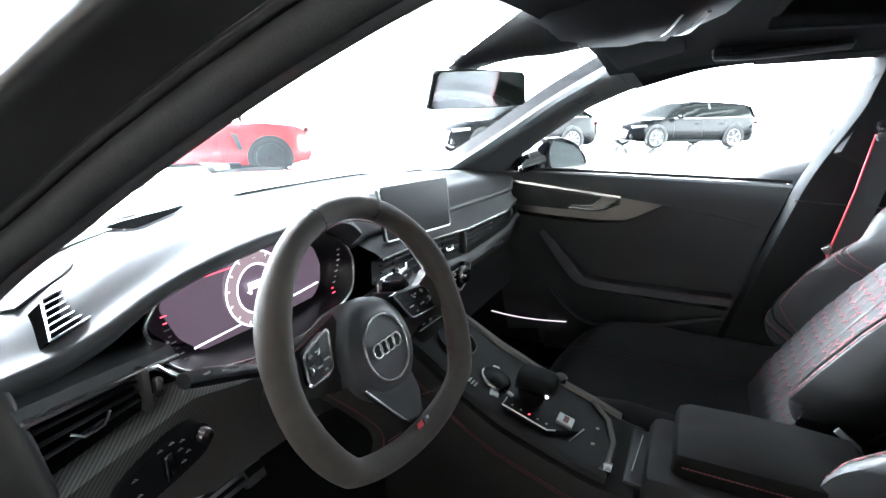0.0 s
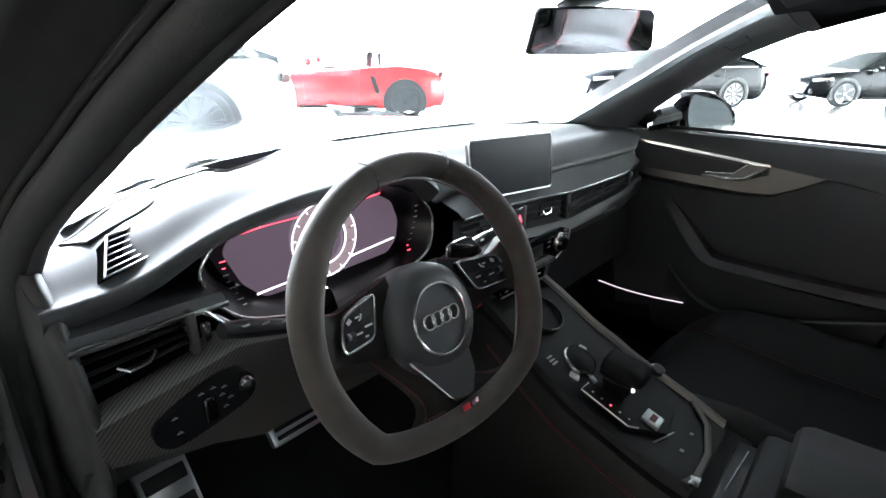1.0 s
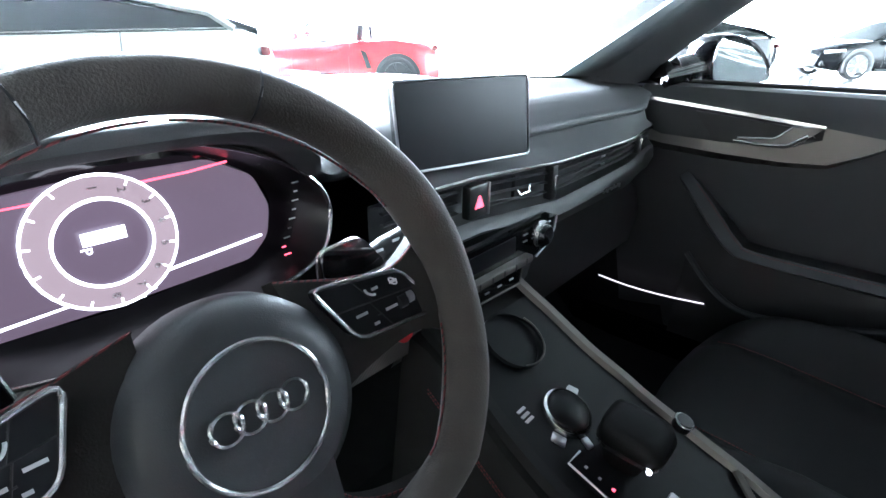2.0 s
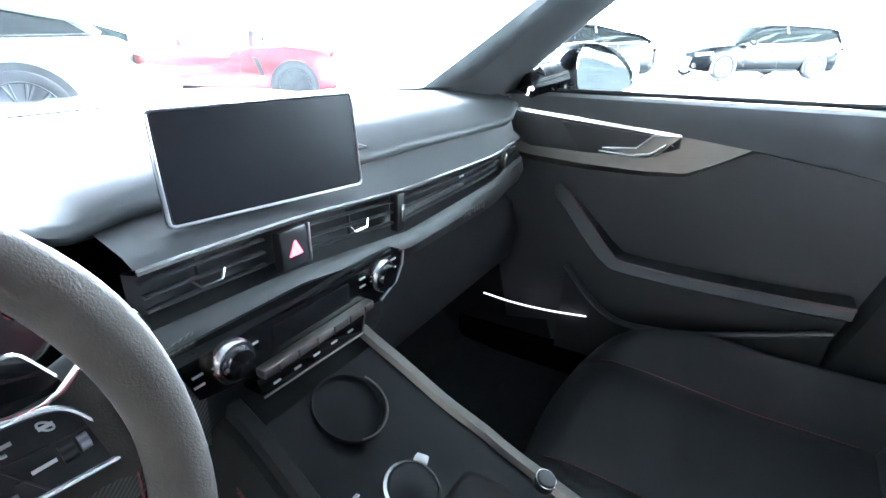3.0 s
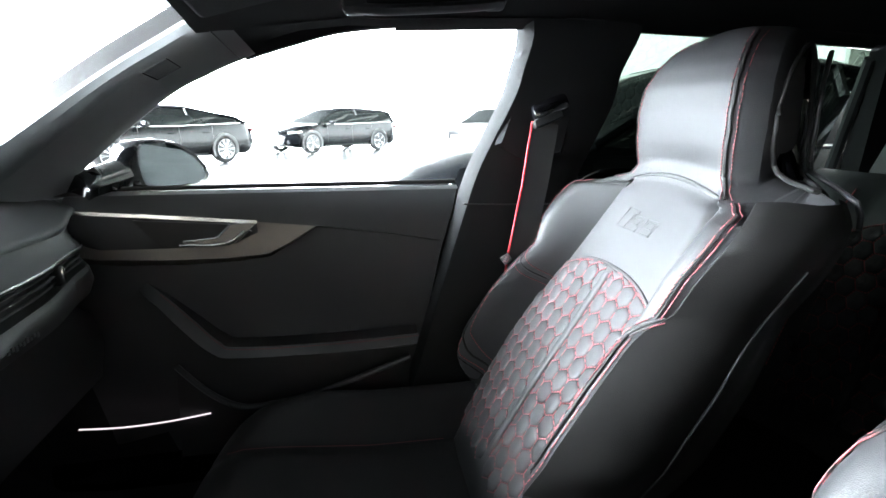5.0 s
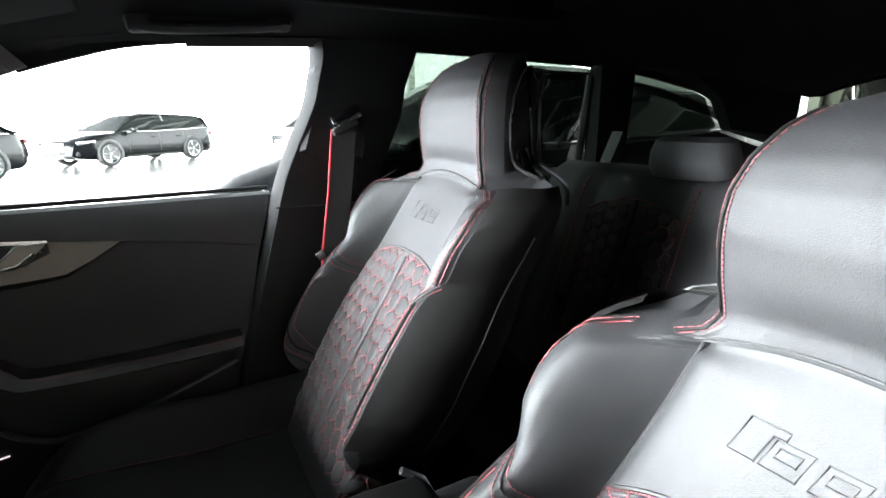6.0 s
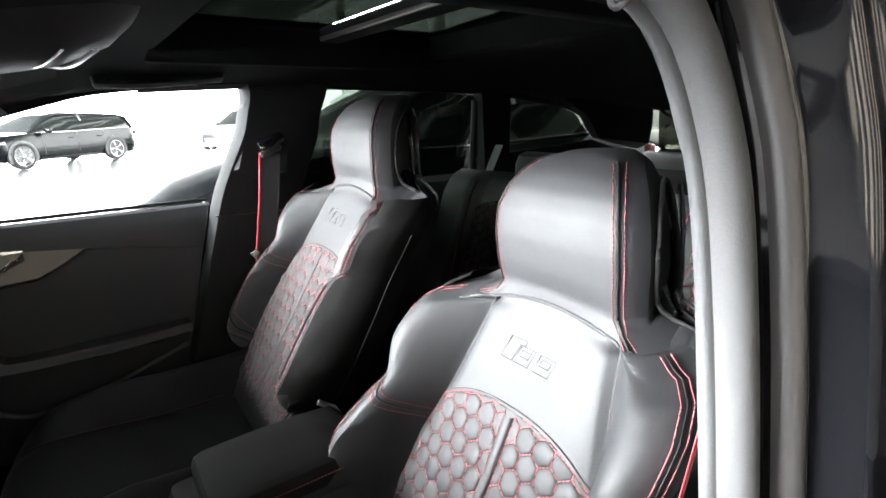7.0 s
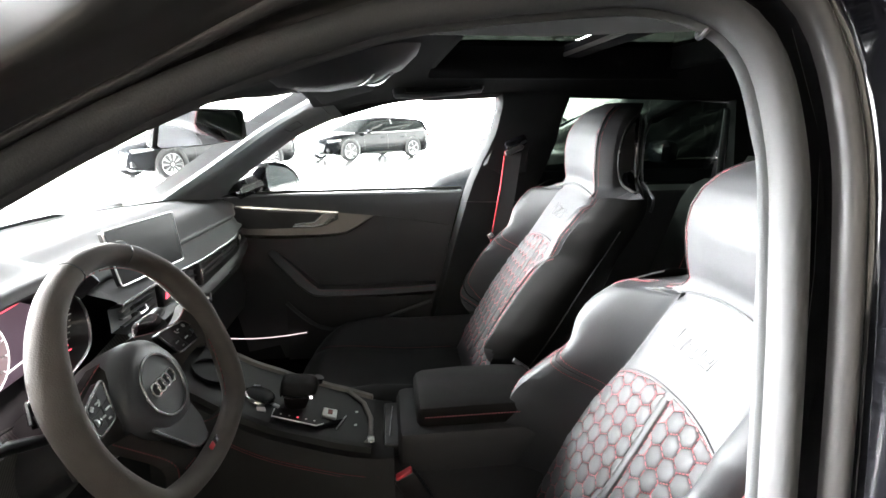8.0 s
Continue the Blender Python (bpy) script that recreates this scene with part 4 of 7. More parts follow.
disp = part("display", Geo().slab(rounded(DS, 0.008), (0.004, 0, 0)), CLUSTER, instruments, "dim purple display")
gm = axis((0.598, 0.392, 0.936), (-1, 0, 0.08))


def arc(r, a0, a1, n=40):
    return [gm @ Vector((r * math.cos(a), r * math.sin(a), 0.001)) for a in np.linspace(radians(a0), radians(a1), n)]


part("dial_ring", Geo().tube(arc(0.052, 0, 354), 0.0012, 4, True), LIT_WHITE, disp, "white glowing dial ring")
part("dial_ring", Geo().tube(arc(0.034, 0, 354), 0.0014, 4, True), LIT_WHITE, disp)
dialface = surface("dial_face", (0.10, 0.08, 0.085), 0.5, glow=(0.6, 0.42, 0.44, 0.026))
part("dial_face", Geo().loft([arc(0.051, 0, 351), arc(0.035, 0, 351)], True), dialface, disp)
for k in range(13):
    a = -120 - 25 * k
    p, q = arc(0.051, a, a, 1)[0], arc(0.046, a, a, 1)[0]
    part("tick", Geo().tube([p, q], 0.0009, 4), LIT_WHITE, disp)
def lettering(name, body, size, m, material, parent):
    """Raised characters in the plain font, in the xy plane of the pose m."""
    curve = bpy.data.curves.new(name, "FONT")
    curve.body, curve.size, curve.extrude = body, size, 0.0003
    curve.align_x, curve.align_y = "CENTER", "CENTER"
    held = bpy.data.objects.new(name, curve)
    me = bpy.data.meshes.new_from_object(held)
    bpy.data.objects.remove(held)
    me.transform(m)
    me.materials.clear()
    me.materials.append(material)
    ob = new(name, me)
    ob.parent = parent
    return ob


for k in range(1, 9):
    a = radians(205 - 26.2 * k)
    lettering("numeral", str(k), 0.0085, gm @ Matrix.Rotation(radians(90), 4, "Z") @ Matrix.Translation((0, 0, 0.0016)) @ Matrix.Translation((0.0425 * math.cos(a), 0.0425 * math.sin(a), 0)), PRINT, disp)
lettering("gear_letter", "P", 0.011, gm @ Matrix.Rotation(radians(90), 4, "Z") @ Matrix.Translation((0.003, -0.014, 0.0012)), LIT_WHITE, disp)
part("readout", Geo().box((0.5965, 0.392, 0.942), (0.001, 0.030, 0.010)), LIT_WHITE, disp)
part("status_line", Geo().tube([(0.5945, 0.50, 0.893), (0.5955, 0.40, 0.897), (0.5985, 0.265, 0.905)], 0.0014, 4), LIT_WHITE, disp)
part("status_line", Geo().tube([(0.601, 0.515, 0.972), (0.603, 0.47, 0.974), (0.604, 0.40, 0.974), (0.604, 0.32, 0.976), (0.604, 0.285, 0.979)], 0.0010, 4), LIT_RED, disp, "orange glowing line")
for k, c in enumerate("date"):
    part("readout", Geo().box((0.601, 0.508 - 0.008 * k, 0.978), (0.001, 0.005, 0.004)), LIT_WHITE, disp)
for k in range(5):
    part("readout", Geo().box((0.594, 0.405 - 0.009 * k, 0.890 - 0.004 * (k % 2)), (0.001, 0.006, 0.0035)), LIT_WHITE, disp)
for y0, s in ((0.555, 1), (0.226, -1)):
    for k in range(9):
        a = radians(200 + 13 * k) if s > 0 else radians(-20 - 13 * k + 60)
        y, z = y0 - s * 0.030 + s * 0.020 * abs(math.cos(0.22 * k)), 0.955 - 0.0085 * k
        part("tick", Geo().box((0.577, y, z), (0.001, 0.004 if k % 2 else 0.007, 0.0012)), LIT_RED if k in ((7, 8) if s < 0 else (0, 1)) else PRINT, instruments)

# knee panel left of the column: carbon trim, vent, light switches
knee = []
for y in np.linspace(0.13, 0.708, 30):
    zt = line(y, [(0.13, 0.86), (0.30, 0.84), (0.5, 0.868), (0.565, 0.888), (0.708, 0.872)])
    zb = line(y, [(0.13, 0.72), (0.40, 0.73), (0.55, 0.745), (0.64, 0.79), (0.708, 0.815)])
    xt = line(y, [(0.13, 0.535), (0.5, 0.525), (0.708, 0.505)])
    knee.append([(xt + 0.035, y, zt + 0.004), (xt + 0.004, y, zt + 0.002), (xt - 0.004, y, zt - 0.004), (xt - 0.004, y, (zt + zb) / 2), (xt + 0.004, y, zb + 0.006), (xt + 0.02, y, zb)])
part("knee_trim", Geo().loft(knee, False), CARBON, dash, "carbon fibre knee trim")
low = [[(line(y, [(0.13, 0.56), (0.7, 0.52)]), y, line(y, [(0.13, 0.725), (0.55, 0.75), (0.708, 0.818)])), (0.60, y, 0.725), (0.70, y, 0.715), (0.86, y, 0.70)] for y in np.linspace(0.13, 0.72, 16)]
part("knee_bolster", Geo().loft(low, False), SOFT_MATT, dash)
cap_rows = []
for z in np.linspace(0.66, 0.985, 22):
    xd = line(z, [(0.66, 0.585), (0.74, 0.545), (0.80, 0.512), (0.87, 0.503), (0.93, 0.532), (0.96, 0.552), (0.985, 0.60)])
    cap_rows.append([(xd + 0.010, 0.698, z), (xd + 0.001, 0.701, z), (xd - 0.003, 0.705, z), (xd + 0.001, 0.710, z), (xd + 0.012, 0.714, z), (xd + 0.04, 0.717, z), (xd + 0.16, 0.718, z)])
part("end_cap", Geo().loft(cap_rows, False), END_CAP, dash, "brown black dash end cap", 80)
lv = part("left_vent", Geo().loft([[(0.53, 0.700, 0.932), (0.53, 0.606, 0.930), (0.53, 0.612, 0.892), (0.525, 0.702, 0.878)], [(0.565, 0.695, 0.925), (0.565, 0.612, 0.924), (0.565, 0.616, 0.898), (0.562, 0.695, 0.887)], [(0.566, 0.66, 0.905)] * 4], True), OPENING_SHADE, dash, "left vent with chrome edge, shade inside painted black")
for k in range(3):
    w = 0.25 * (k + 1)
    part("slat", Geo().tube([(0.534, 0.700, 0.932 - 0.054 * w), (0.534, 0.61, 0.930 - 0.038 * w)], 0.0035, 6, False, 0.4), SATIN, lv)
part("vent_edge", Geo().tube([(0.526, 0.706, 0.936), (0.526, 0.66, 0.9345), (0.527, 0.61, 0.933), (0.527, 0.592, 0.930), (0.528, 0.573, 0.908)], 0.0019, 6), CHROME, lv, "chrome vent edge")
part("vent_tab", Geo().tube([(0.527, 0.676, 0.905), (0.522, 0.668, 0.900), (0.522, 0.650, 0.902), (0.527, 0.642, 0.909)], 0.0018, 6), CHROME, lv)
part("divider", Geo().box((0.534, 0.606, 0.911), (0.02, 0.008, 0.045), 0.002), TRIM, lv)
part("thumb_wheel", Geo().box((0.527, 0.594, 0.908), (0.008, 0.009, 0.022), 0.003), CHROME, lv)
sw_out = spline([(0.4985, 0.566, 0.856), (0.4985, 0.58, 0.866), (0.4985, 0.61, 0.866), (0.4985, 0.655, 0.852), (0.4985, 0.668, 0.838), (0.4985, 0.660, 0.820), (0.4985, 0.64, 0.815), (0.4985, 0.585, 0.825), (0.4985, 0.566, 0.836)], 36, True)
sw = part("light_switch_panel", Geo().slab(sw_out, (0.016, 0, 0)), PANEL_TOP, dash, "matt black light switch panel")
part("light_knob", Geo().lathe([(0.0085, 0), (0.009, 0.006), (0.0075, 0.010), (0.001, 0.011)], axis((0.4965, 0.577, 0.853), (-1, 0, 0)), 24), CHROME, sw, "chrome light knob")
part("dimmer", Geo().box((0.4955, 0.613, 0.842), (0.006, 0.011, 0.028), 0.003), GLOSS, sw)
part("dimmer_edge", Geo().box((0.494, 0.6195, 0.842), (0.007, 0.003, 0.026), 0.001), CHROME, sw, "bright dimmer edge")
for y, z in ((0.647, 0.847), (0.645, 0.829), (0.597, 0.857), (0.600, 0.849), (0.592, 0.842), (0.598, 0.834), (0.620, 0.860), (0.608, 0.861)):
    part("switch_mark", Geo().tube([(0.4982, y + 0.003, z), (0.4982, y, z + 0.002), (0.4982, y - 0.003, z)], 0.0005, 4, True), PRINT, sw)

# glove box and lower passenger side
glove = []
for y in np.linspace(-0.72, -0.14, 20):
    glove.append([(face_x(y) + 0.065, y, band_z(y) - 0.028), (0.60, y, 0.74), (0.585, y, 0.68), (0.60, y, 0.60), (0.66, y, 0.56), (0.9, y, 0.55)])
part("glove_box", Geo().loft(glove, False), SOFT_MATT, dash, "black glove box lid")
stack_rows = [[(0.54, y, 0.80), (0.537, y, 0.765), (0.545, y, 0.73), (0.56, y, 0.70)] for y in np.linspace(-0.145, 0.14, 10)]
part("lower_fascia", Geo().loft(stack_rows, False), SATIN, dash)

# ---------------------------------------------------------------- steering wheel
WC = Vector((0.394, 0.402, 0.912))
WT = radians(23)
wn_ = Vector((-math.cos(WT), 0.03, math.sin(WT))).normalized()
wu = Vector((math.sin(WT), 0, math.cos(WT)))
wr = wu.cross(wn_).normalized()
wr = wr if wr.y < 0 else -wr
wu = wn_.cross(wr).normalized()
wu = wu if wu.z > 0 else -wu


TURN = radians(1.5)


def WP(r, u, n=0.0):
    """A point of the wheel: to the right, up, and towards the driver."""
    c, q = math.cos(TURN), math.sin(TURN)
    return WC + wr * (r * c + u * q) + wu * (u * c - r * q) + wn_ * n


def HP(r, u, n=0.0):
    """The same for hub and spokes, which lie deeper than the rim."""
    w = 1.0 - 0.85 * min(1.0, max(0.0, (math.hypot(r, u) - 0.10) / 0.05))
    return WP(r + 0.010 * w, u - 0.017 * w, n - 0.033 * w)


wheel = thing("steering_wheel", "flat bottomed steering wheel in dark suede with red stitching", "steering wheel", WC)
RW = 0.161
rim_pts = []
for k in range(96):
    a = 2 * math.pi * k / 96
    x, y = RW * math.cos(a), 0.98 * RW * math.sin(a)
    if y < -0.105:
        y = -0.105 - (abs(y) - 0.105) * 0.46
    rim_pts.append((x, y))
loops = []
for k, (x, y) in enumerate(rim_pts):
    a = math.atan2(y, x)
    d = Vector((x, y)).normalized()
    thick = 0.0155 + 0.0025 * math.exp(-((abs(abs(a) - math.pi / 2) - 1.15) / 0.3) ** 2) * (1 if y > 0 else 0.6)
    loops.append([WP(x + d.x * math.cos(b) * thick * 0.92, y + d.y * math.cos(b) * thick * 0.92, 0.012 + math.sin(b) * thick * 1.08) for b in [2 * math.pi * j / 18 for j in range(18)]])
part("rim", Geo().loft(loops, True, False, True), SUEDE, wheel, "dark grey suede rim")
stitch = []
for k, (x, y) in enumerate(rim_pts):
    d = Vector((x, y)).normalized()
    stitch.append((x - d.x * 0.0165, y - d.y * 0.0165))
for a, b in ((8, 24), (66, 70), (24, 40), (84, 95), (48, 59)):
    part("rim_stitching", Geo().tube([WP(*stitch[k % 96], 0.008) for k in range(a, b)], 0.0008, 5), DARK_STITCH, wheel, "red seam")
for a in (19, 29):
    x, y = rim_pts[a]
    d = Vector((x, y)).normalized()
    part("rim_seam", Geo().tube([WP(x + d.x * math.cos(b) * 0.0172, y + d.y * math.cos(b) * 0.0172, 0.012 + math.sin(b) * 0.0198) for b in np.linspace(0.2, 2.9, 10)], 0.0008, 4), SATIN, wheel)
# spokes
for s in (-1, 1):
    top = [(s * 0.04, 0.060), (s * 0.09, 0.046), (s * 0.125, 0.036), (s * 0.152, 0.048)]
    bot = [(s * 0.05, -0.030), (s * 0.09, -0.016), (s * 0.130, -0.012), (s * 0.156, -0.026)]
    a, b = spline([(p[0], p[1], 0) for p in top], 12), spline([(p[0], p[1], 0) for p in bot], 12)
    lo = []
    for p, q in zip(a, b):
        lo.append([HP(p.x, p.y, -0.012), HP(p.x, p.y + 0.002, 0.004), HP(p.x * 0.8 + q.x * 0.2, p.y * 0.8 + q.y * 0.2, 0.012), HP(p.x * 0.2 + q.x * 0.8, p.y * 0.2 + q.y * 0.8, 0.010), HP(q.x, q.y - 0.002, 0.002), HP(q.x, q.y, -0.014)])
    part("spoke", Geo().loft(lo, True, True), SPOKE, wheel, "dark suede spoke")
    part("spoke_stitching", Geo().tube([HP(p.x, p.y + 0.0015, 0.0065) for p in a], 0.0008, 5), DARK_STITCH, wheel, "red seam")
    if s > 0:
        cor = [WP(0.062, 0.034, -0.008), WP(0.130, 0.027, -0.003), WP(0.153, -0.010, -0.002), WP(0.086, -0.008, -0.008)]
    else:
        cor = [WP(-0.064, 0.036, -0.008), WP(-0.114, 0.022, -0.003), WP(-0.121, -0.012, -0.002), WP(-0.078, -0.009, -0.008)]

    def on_pad(a, b, n):
        return cor[0].lerp(cor[1], a).lerp(cor[3].lerp(cor[2], a), b) + wn_ * n

    pts = rounded(cor, 0.010)
    padb = part("button_pad", Geo().slab(pts, -wn_ * 0.010), PANEL_TOP, wheel, "black button pad")
    part("pad_rim", Geo().tube(pts, 0.0017, 8, True), CHROME, padb, "bright pad rim")
    for a, b, mw in ((0.56, 0.24, 0.005), (0.80, 0.20, 0.006), (0.22, 0.62, 0.009), (0.28, 0.84, 0.004), (0.55, 0.66, 0.010)):
        part("button_mark", Geo().box(on_pad(a, b, 0.0012), (0.001, mw, 0.0018), 0, Matrix((wn_, wr, wu)).transposed()), PRINT, padb)
    part("button_mark", Geo().tube([on_pad(0.80 + 0.035 * math.cos(t), 0.20 + 0.07 * math.sin(t), 0.0010) for t in np.linspace(0, 2 * math.pi, 17)[:-1]], 0.0006, 5, True), PRINT, padb)
    part("button_mark", Geo().tube([on_pad(0.50 + 0.05 * math.cos(t), 0.26 + 0.09 * math.sin(t), 0.0010) for t in np.linspace(1.2, 3.6, 9)], 0.0009, 5), PRINT, padb)
    for (a0, b0), (a1, b1) in (((0.04, 0.48), (0.96, 0.42)), ((0.42, 0.03), (0.45, 0.46)), ((0.40, 0.47), (0.42, 0.97)), ((0.42, 0.72), (0.36, 0.72))):
        part("button_joint", Geo().tube([on_pad(a0, b0, 0.0), on_pad(a1, b1, 0.0)], 0.0006, 5), RUBBER, padb)
    part("roller", Geo().tube([on_pad(0.66, 0.64, -0.001), on_pad(0.76, 0.62, -0.001)], 0.005, 10), SATIN, padb)
    part("roller_cap", Geo().tube([on_pad(0.79, 0.60, -0.001), on_pad(0.86, 0.585, -0.001)], 0.0045, 10), ALU, padb, "satin metal roller")
    # gear paddle behind the spoke
    pad_pts = rounded([HP(s * 0.090, 0.040, -0.03), HP(s * 0.094, 0.064, -0.03), HP(s * 0.126, 0.060, -0.03), HP(s * 0.140, 0.034, -0.03)], 0.006)
    paddle = part("paddle", Geo().slab(pad_pts, wn_ * 0.006), GLOSS, wheel, "black gear paddle with chrome edge")
    part("paddle_edge", Geo().tube(pad_pts[4:16], 0.0022, 6), CHROME, paddle, "chrome edge")
# lower spoke: one suede plate between hub and rim, with a gloss black insert and a bright edge
left = spline([(-0.078, -0.036, 0), (-0.047, -0.078, 0), (-0.038, -0.104, 0), (-0.052, -0.121, 0), (-0.088, -0.126, 0)], 22)
right = spline([(0.058, -0.060, 0), (0.043, -0.086, 0), (0.056, -0.104, 0), (0.086, -0.115, 0), (0.116, -0.114, 0)], 22)
plate = []
for k, (a, b) in enumerate(zip(left, right)):
    base = lerp(k / 21, [(0.0, -0.030), (0.7, -0.010), (1.0, 0.004)])
    across = [a.lerp(b, w) for w in np.linspace(0, 1, 13)]
    front = [WP(p.x, p.y, base + 0.010 * (1 - abs(2 * i / 12 - 1) ** 3)) for i, p in enumerate(across)]
    plate.append([WP(a.x, a.y, base - 0.016)] + front + [WP(b.x, b.y, base - 0.016)])
part("lower_spoke", Geo().loft(plate, False), SPOKE, wheel, "dark suede lower spoke", 60)
for side_pts in (left, right):
    part("spoke_stitching", Geo().tube([WP(p.x, p.y, lerp(k / 21, [(0.0, -0.030), (0.7, -0.010), (1.0, 0.004)]) + 0.0015) for k, p in enumerate(side_pts)], 0.0009, 5), DARK_STITCH, wheel, "red seam")
vee = [WP(-0.046, -0.050, -0.006), WP(-0.012, -0.103, 0.003), WP(-0.004, -0.110, 0.004), WP(0.016, -0.114, 0.004), WP(0.026, -0.110, 0.004), WP(0.040, -0.090, 0.0), WP(0.044, -0.060, -0.006)]
insert = part("spoke_trim", Geo().slab(vee, -wn_ * 0.010), SOFT_MATT, wheel, "black spoke trim")
part("spoke_edge", Geo().tube(vee[:4], 0.0018, 6), CHROME, insert, "bright spoke edge")
for r0, mat, lab in ((-0.008, RED, "small red badge"), (0.006, CHROME, "")):
    part("model_badge", Geo().box(WP(r0, -0.1155, 0.0215), (0.002, 0.011, 0.008), 0.0005, Matrix((wn_, wr, wu)).transposed()), mat, wheel, lab)
# airbag cover with emblem
hub_m = axis(HP(0, -0.002, -0.002), wn_, HP(1, 0) - HP(0, 0))
part("airbag_cover", Geo().lathe([(0.06, -0.045), (0.066, -0.02), (0.068, 0.006), (0.065, 0.022), (0.055, 0.031), (0.042, 0.034), (0.038, 0.0335), (0.001, 0.0335)], hub_m, 48), SOFT, wheel, "round black airbag cover")
part("emblem_ring", Geo().tube([hub_m @ Vector((0.0405 * math.cos(a), 0.0405 * math.sin(a), 0.0345)) for a in np.linspace(0, 2 * math.pi, 49)[:-1]], 0.0019, 8, True), CHROME, wheel, "bright emblem ring")
for k in range(4):
    c = Vector((-0.0195 + 0.013 * k, 0.002, 0.0355))
    part("emblem", Geo().tube([hub_m @ (c + Vector((0.0085 * math.cos(a), 0.0085 * math.sin(a), 0))) for a in np.linspace(0, 2 * math.pi, 25)[:-1]], 0.0015, 6, True), CHROME, wheel, "chrome ring emblem")
part("column_shroud", Geo().loft([[HP(0.075 * math.cos(a), 0.05 * math.sin(a) - 0.01, -0.04) for a in np.linspace(0, 2 * math.pi, 25)[:-1]], [HP(0.09 * math.cos(a), 0.055 * math.sin(a) - 0.02, -0.14) for a in np.linspace(0, 2 * math.pi, 25)[:-1]], [HP(0.12 * math.cos(a), 0.055 * math.sin(a) - 0.03, -0.24) for a in np.linspace(0, 2 * math.pi, 25)[:-1]]], True, True), SOFT_MATT, wheel, "black column shroud")
for s in (-1, 1):
    part("stalk", Geo().tube([HP(s * 0.07, 0.012, -0.07), HP(s * 0.13, 0.030, -0.075), HP(s * 0.175, 0.040, -0.07), HP(s * 0.20, 0.046, -0.065)], [0.008, 0.010, 0.012, 0.010], 10, False, 0.8), SATIN, wheel, "black control stalk")
    for k in range(3):
        part("stalk_mark", Geo().box(HP(s * (0.14 + 0.02 * k), 0.036 + 0.004 * k, -0.0585), (0.001, 0.008, 0.0022), 0, Matrix((wn_, wr, wu)).transposed()), PRINT, wheel)
part("start_button", Geo().lathe([(0.012, 0), (0.012, 0.006), (0.001, 0.007)], axis((0.50, 0.178, 0.798), (-1, 0, 0.2)), 20), RED, dash, "red rimmed start button")

# pedals
for name, c, s, w in (("brake_pedal", (0.730, 0.395, 0.560), (0.018, 0.10, 0.055), 38), ("accelerator", (0.80, 0.28, 0.52), (0.018, 0.05, 0.12), 30), ("foot_rest", (0.72, 0.605, 0.535), (0.02, 0.075, 0.17), 38)):
    rot = Euler((0, radians(w), 0)).to_matrix()
    p = thing(name, "brushed metal pedal with black rubber ribs", "pedal", c)
    part("plate", Geo().box(c, s, 0.006, rot), ALU, p)
    for k in range(3):
        part("rubber_rib", Geo().box(Vector(c) + rot @ Vector((-0.011, 0, (k - 1) * s[2] * 0.27)), (0.006, s[1] * 0.8, s[2] * 0.14), 0.002, rot), RUBBER, p)

# ---------------------------------------------------------------- centre console
TAIL_MARK = surface("dark_red_mark", (0.12, 0.01, 0.01), 0.4)
console = thing("centre_console", "black centre console with metal rails and gear selector", "console", (0.3, 0.02, 0.35))


def con_z(x):
    """Height of the console's top."""
    return line(x, [(0.10, 0.575), (0.145, 0.580), (0.23, 0.608), (0.32, 0.640), (0.40, 0.678), (0.47, 0.722), (0.53, 0.755)])


CY = 0.015
xs = np.linspace(0.10, 0.545, 16)
half = lambda x: line(x, [(0.10, 0.085), (0.2, 0.098), (0.35, 0.10), (0.5, 0.085)])
part("body", Geo().loft([[(x, CY + 0.155, 0.32), (x, CY + 0.15, 0.50), (x, CY + half(x) + 0.035, con_z(x) - 0.035), (x, CY + half(x) + 0.022, con_z(x) - 0.011), (x, CY + half(x) + 0.012, con_z(x) - 0.008),
                          (x, CY - half(x) - 0.012, con_z(x) - 0.008), (x, CY - half(x) - 0.022, con_z(x) - 0.011), (x, CY - half(x) - 0.035, con_z(x) - 0.035), (x, CY - 0.15, 0.50), (x, CY - 0.155, 0.32)] for x in xs], False), CONSOLE_SKIN, console, "black leather console sides")
part("top_panel", Geo().loft([[(x, CY + half(x) - 0.004, con_z(x) + 0.002), (x, CY - half(x) + 0.004, con_z(x) + 0.002)] for x in np.linspace(0.14, 0.50, 14)], False), PANEL_TOP, console, "black carbon top panel")
for s in (-1, 1):
    rail = [[(x, CY + s * (half(x) + a), con_z(x) + b) for a, b in ((-0.004, 0.003), (0.0, 0.010), (0.013, 0.009), (0.017, -0.002))] for x in np.linspace(0.145, 0.53, 20)]
    part("side_rail", Geo().loft(rail, True, True), TRIM if s < 0 else CONSOLE_SKIN, console, "brushed dark metal rail" if s < 0 else "dark rail")
    for dz in (0.012, 0.018):
        part("stitching", Geo().tube([(x, CY + s * (half(x) + 0.0375), con_z(x) - 0.03 - dz * 0.9) for x in np.linspace(0.12, 0.5, 14)], 0.0009, 5), DARK_STITCH, console, "red seam")
part("end_strip", Geo().tube([(0.20, CY - 0.094, 0.606), (0.165, CY - 0.06, 0.594), (0.147, CY + 0.0, 0.588), (0.146, CY + 0.062, 0.586), (0.158, CY + 0.092, 0.588)], 0.0055, 8, False, 0.6), TRIM, console, "brushed metal end strip")
part("end_cap", Geo().box((0.146, CY + 0.074, 0.586), (0.016, 0.024, 0.008), 0.002), CHROME, console)
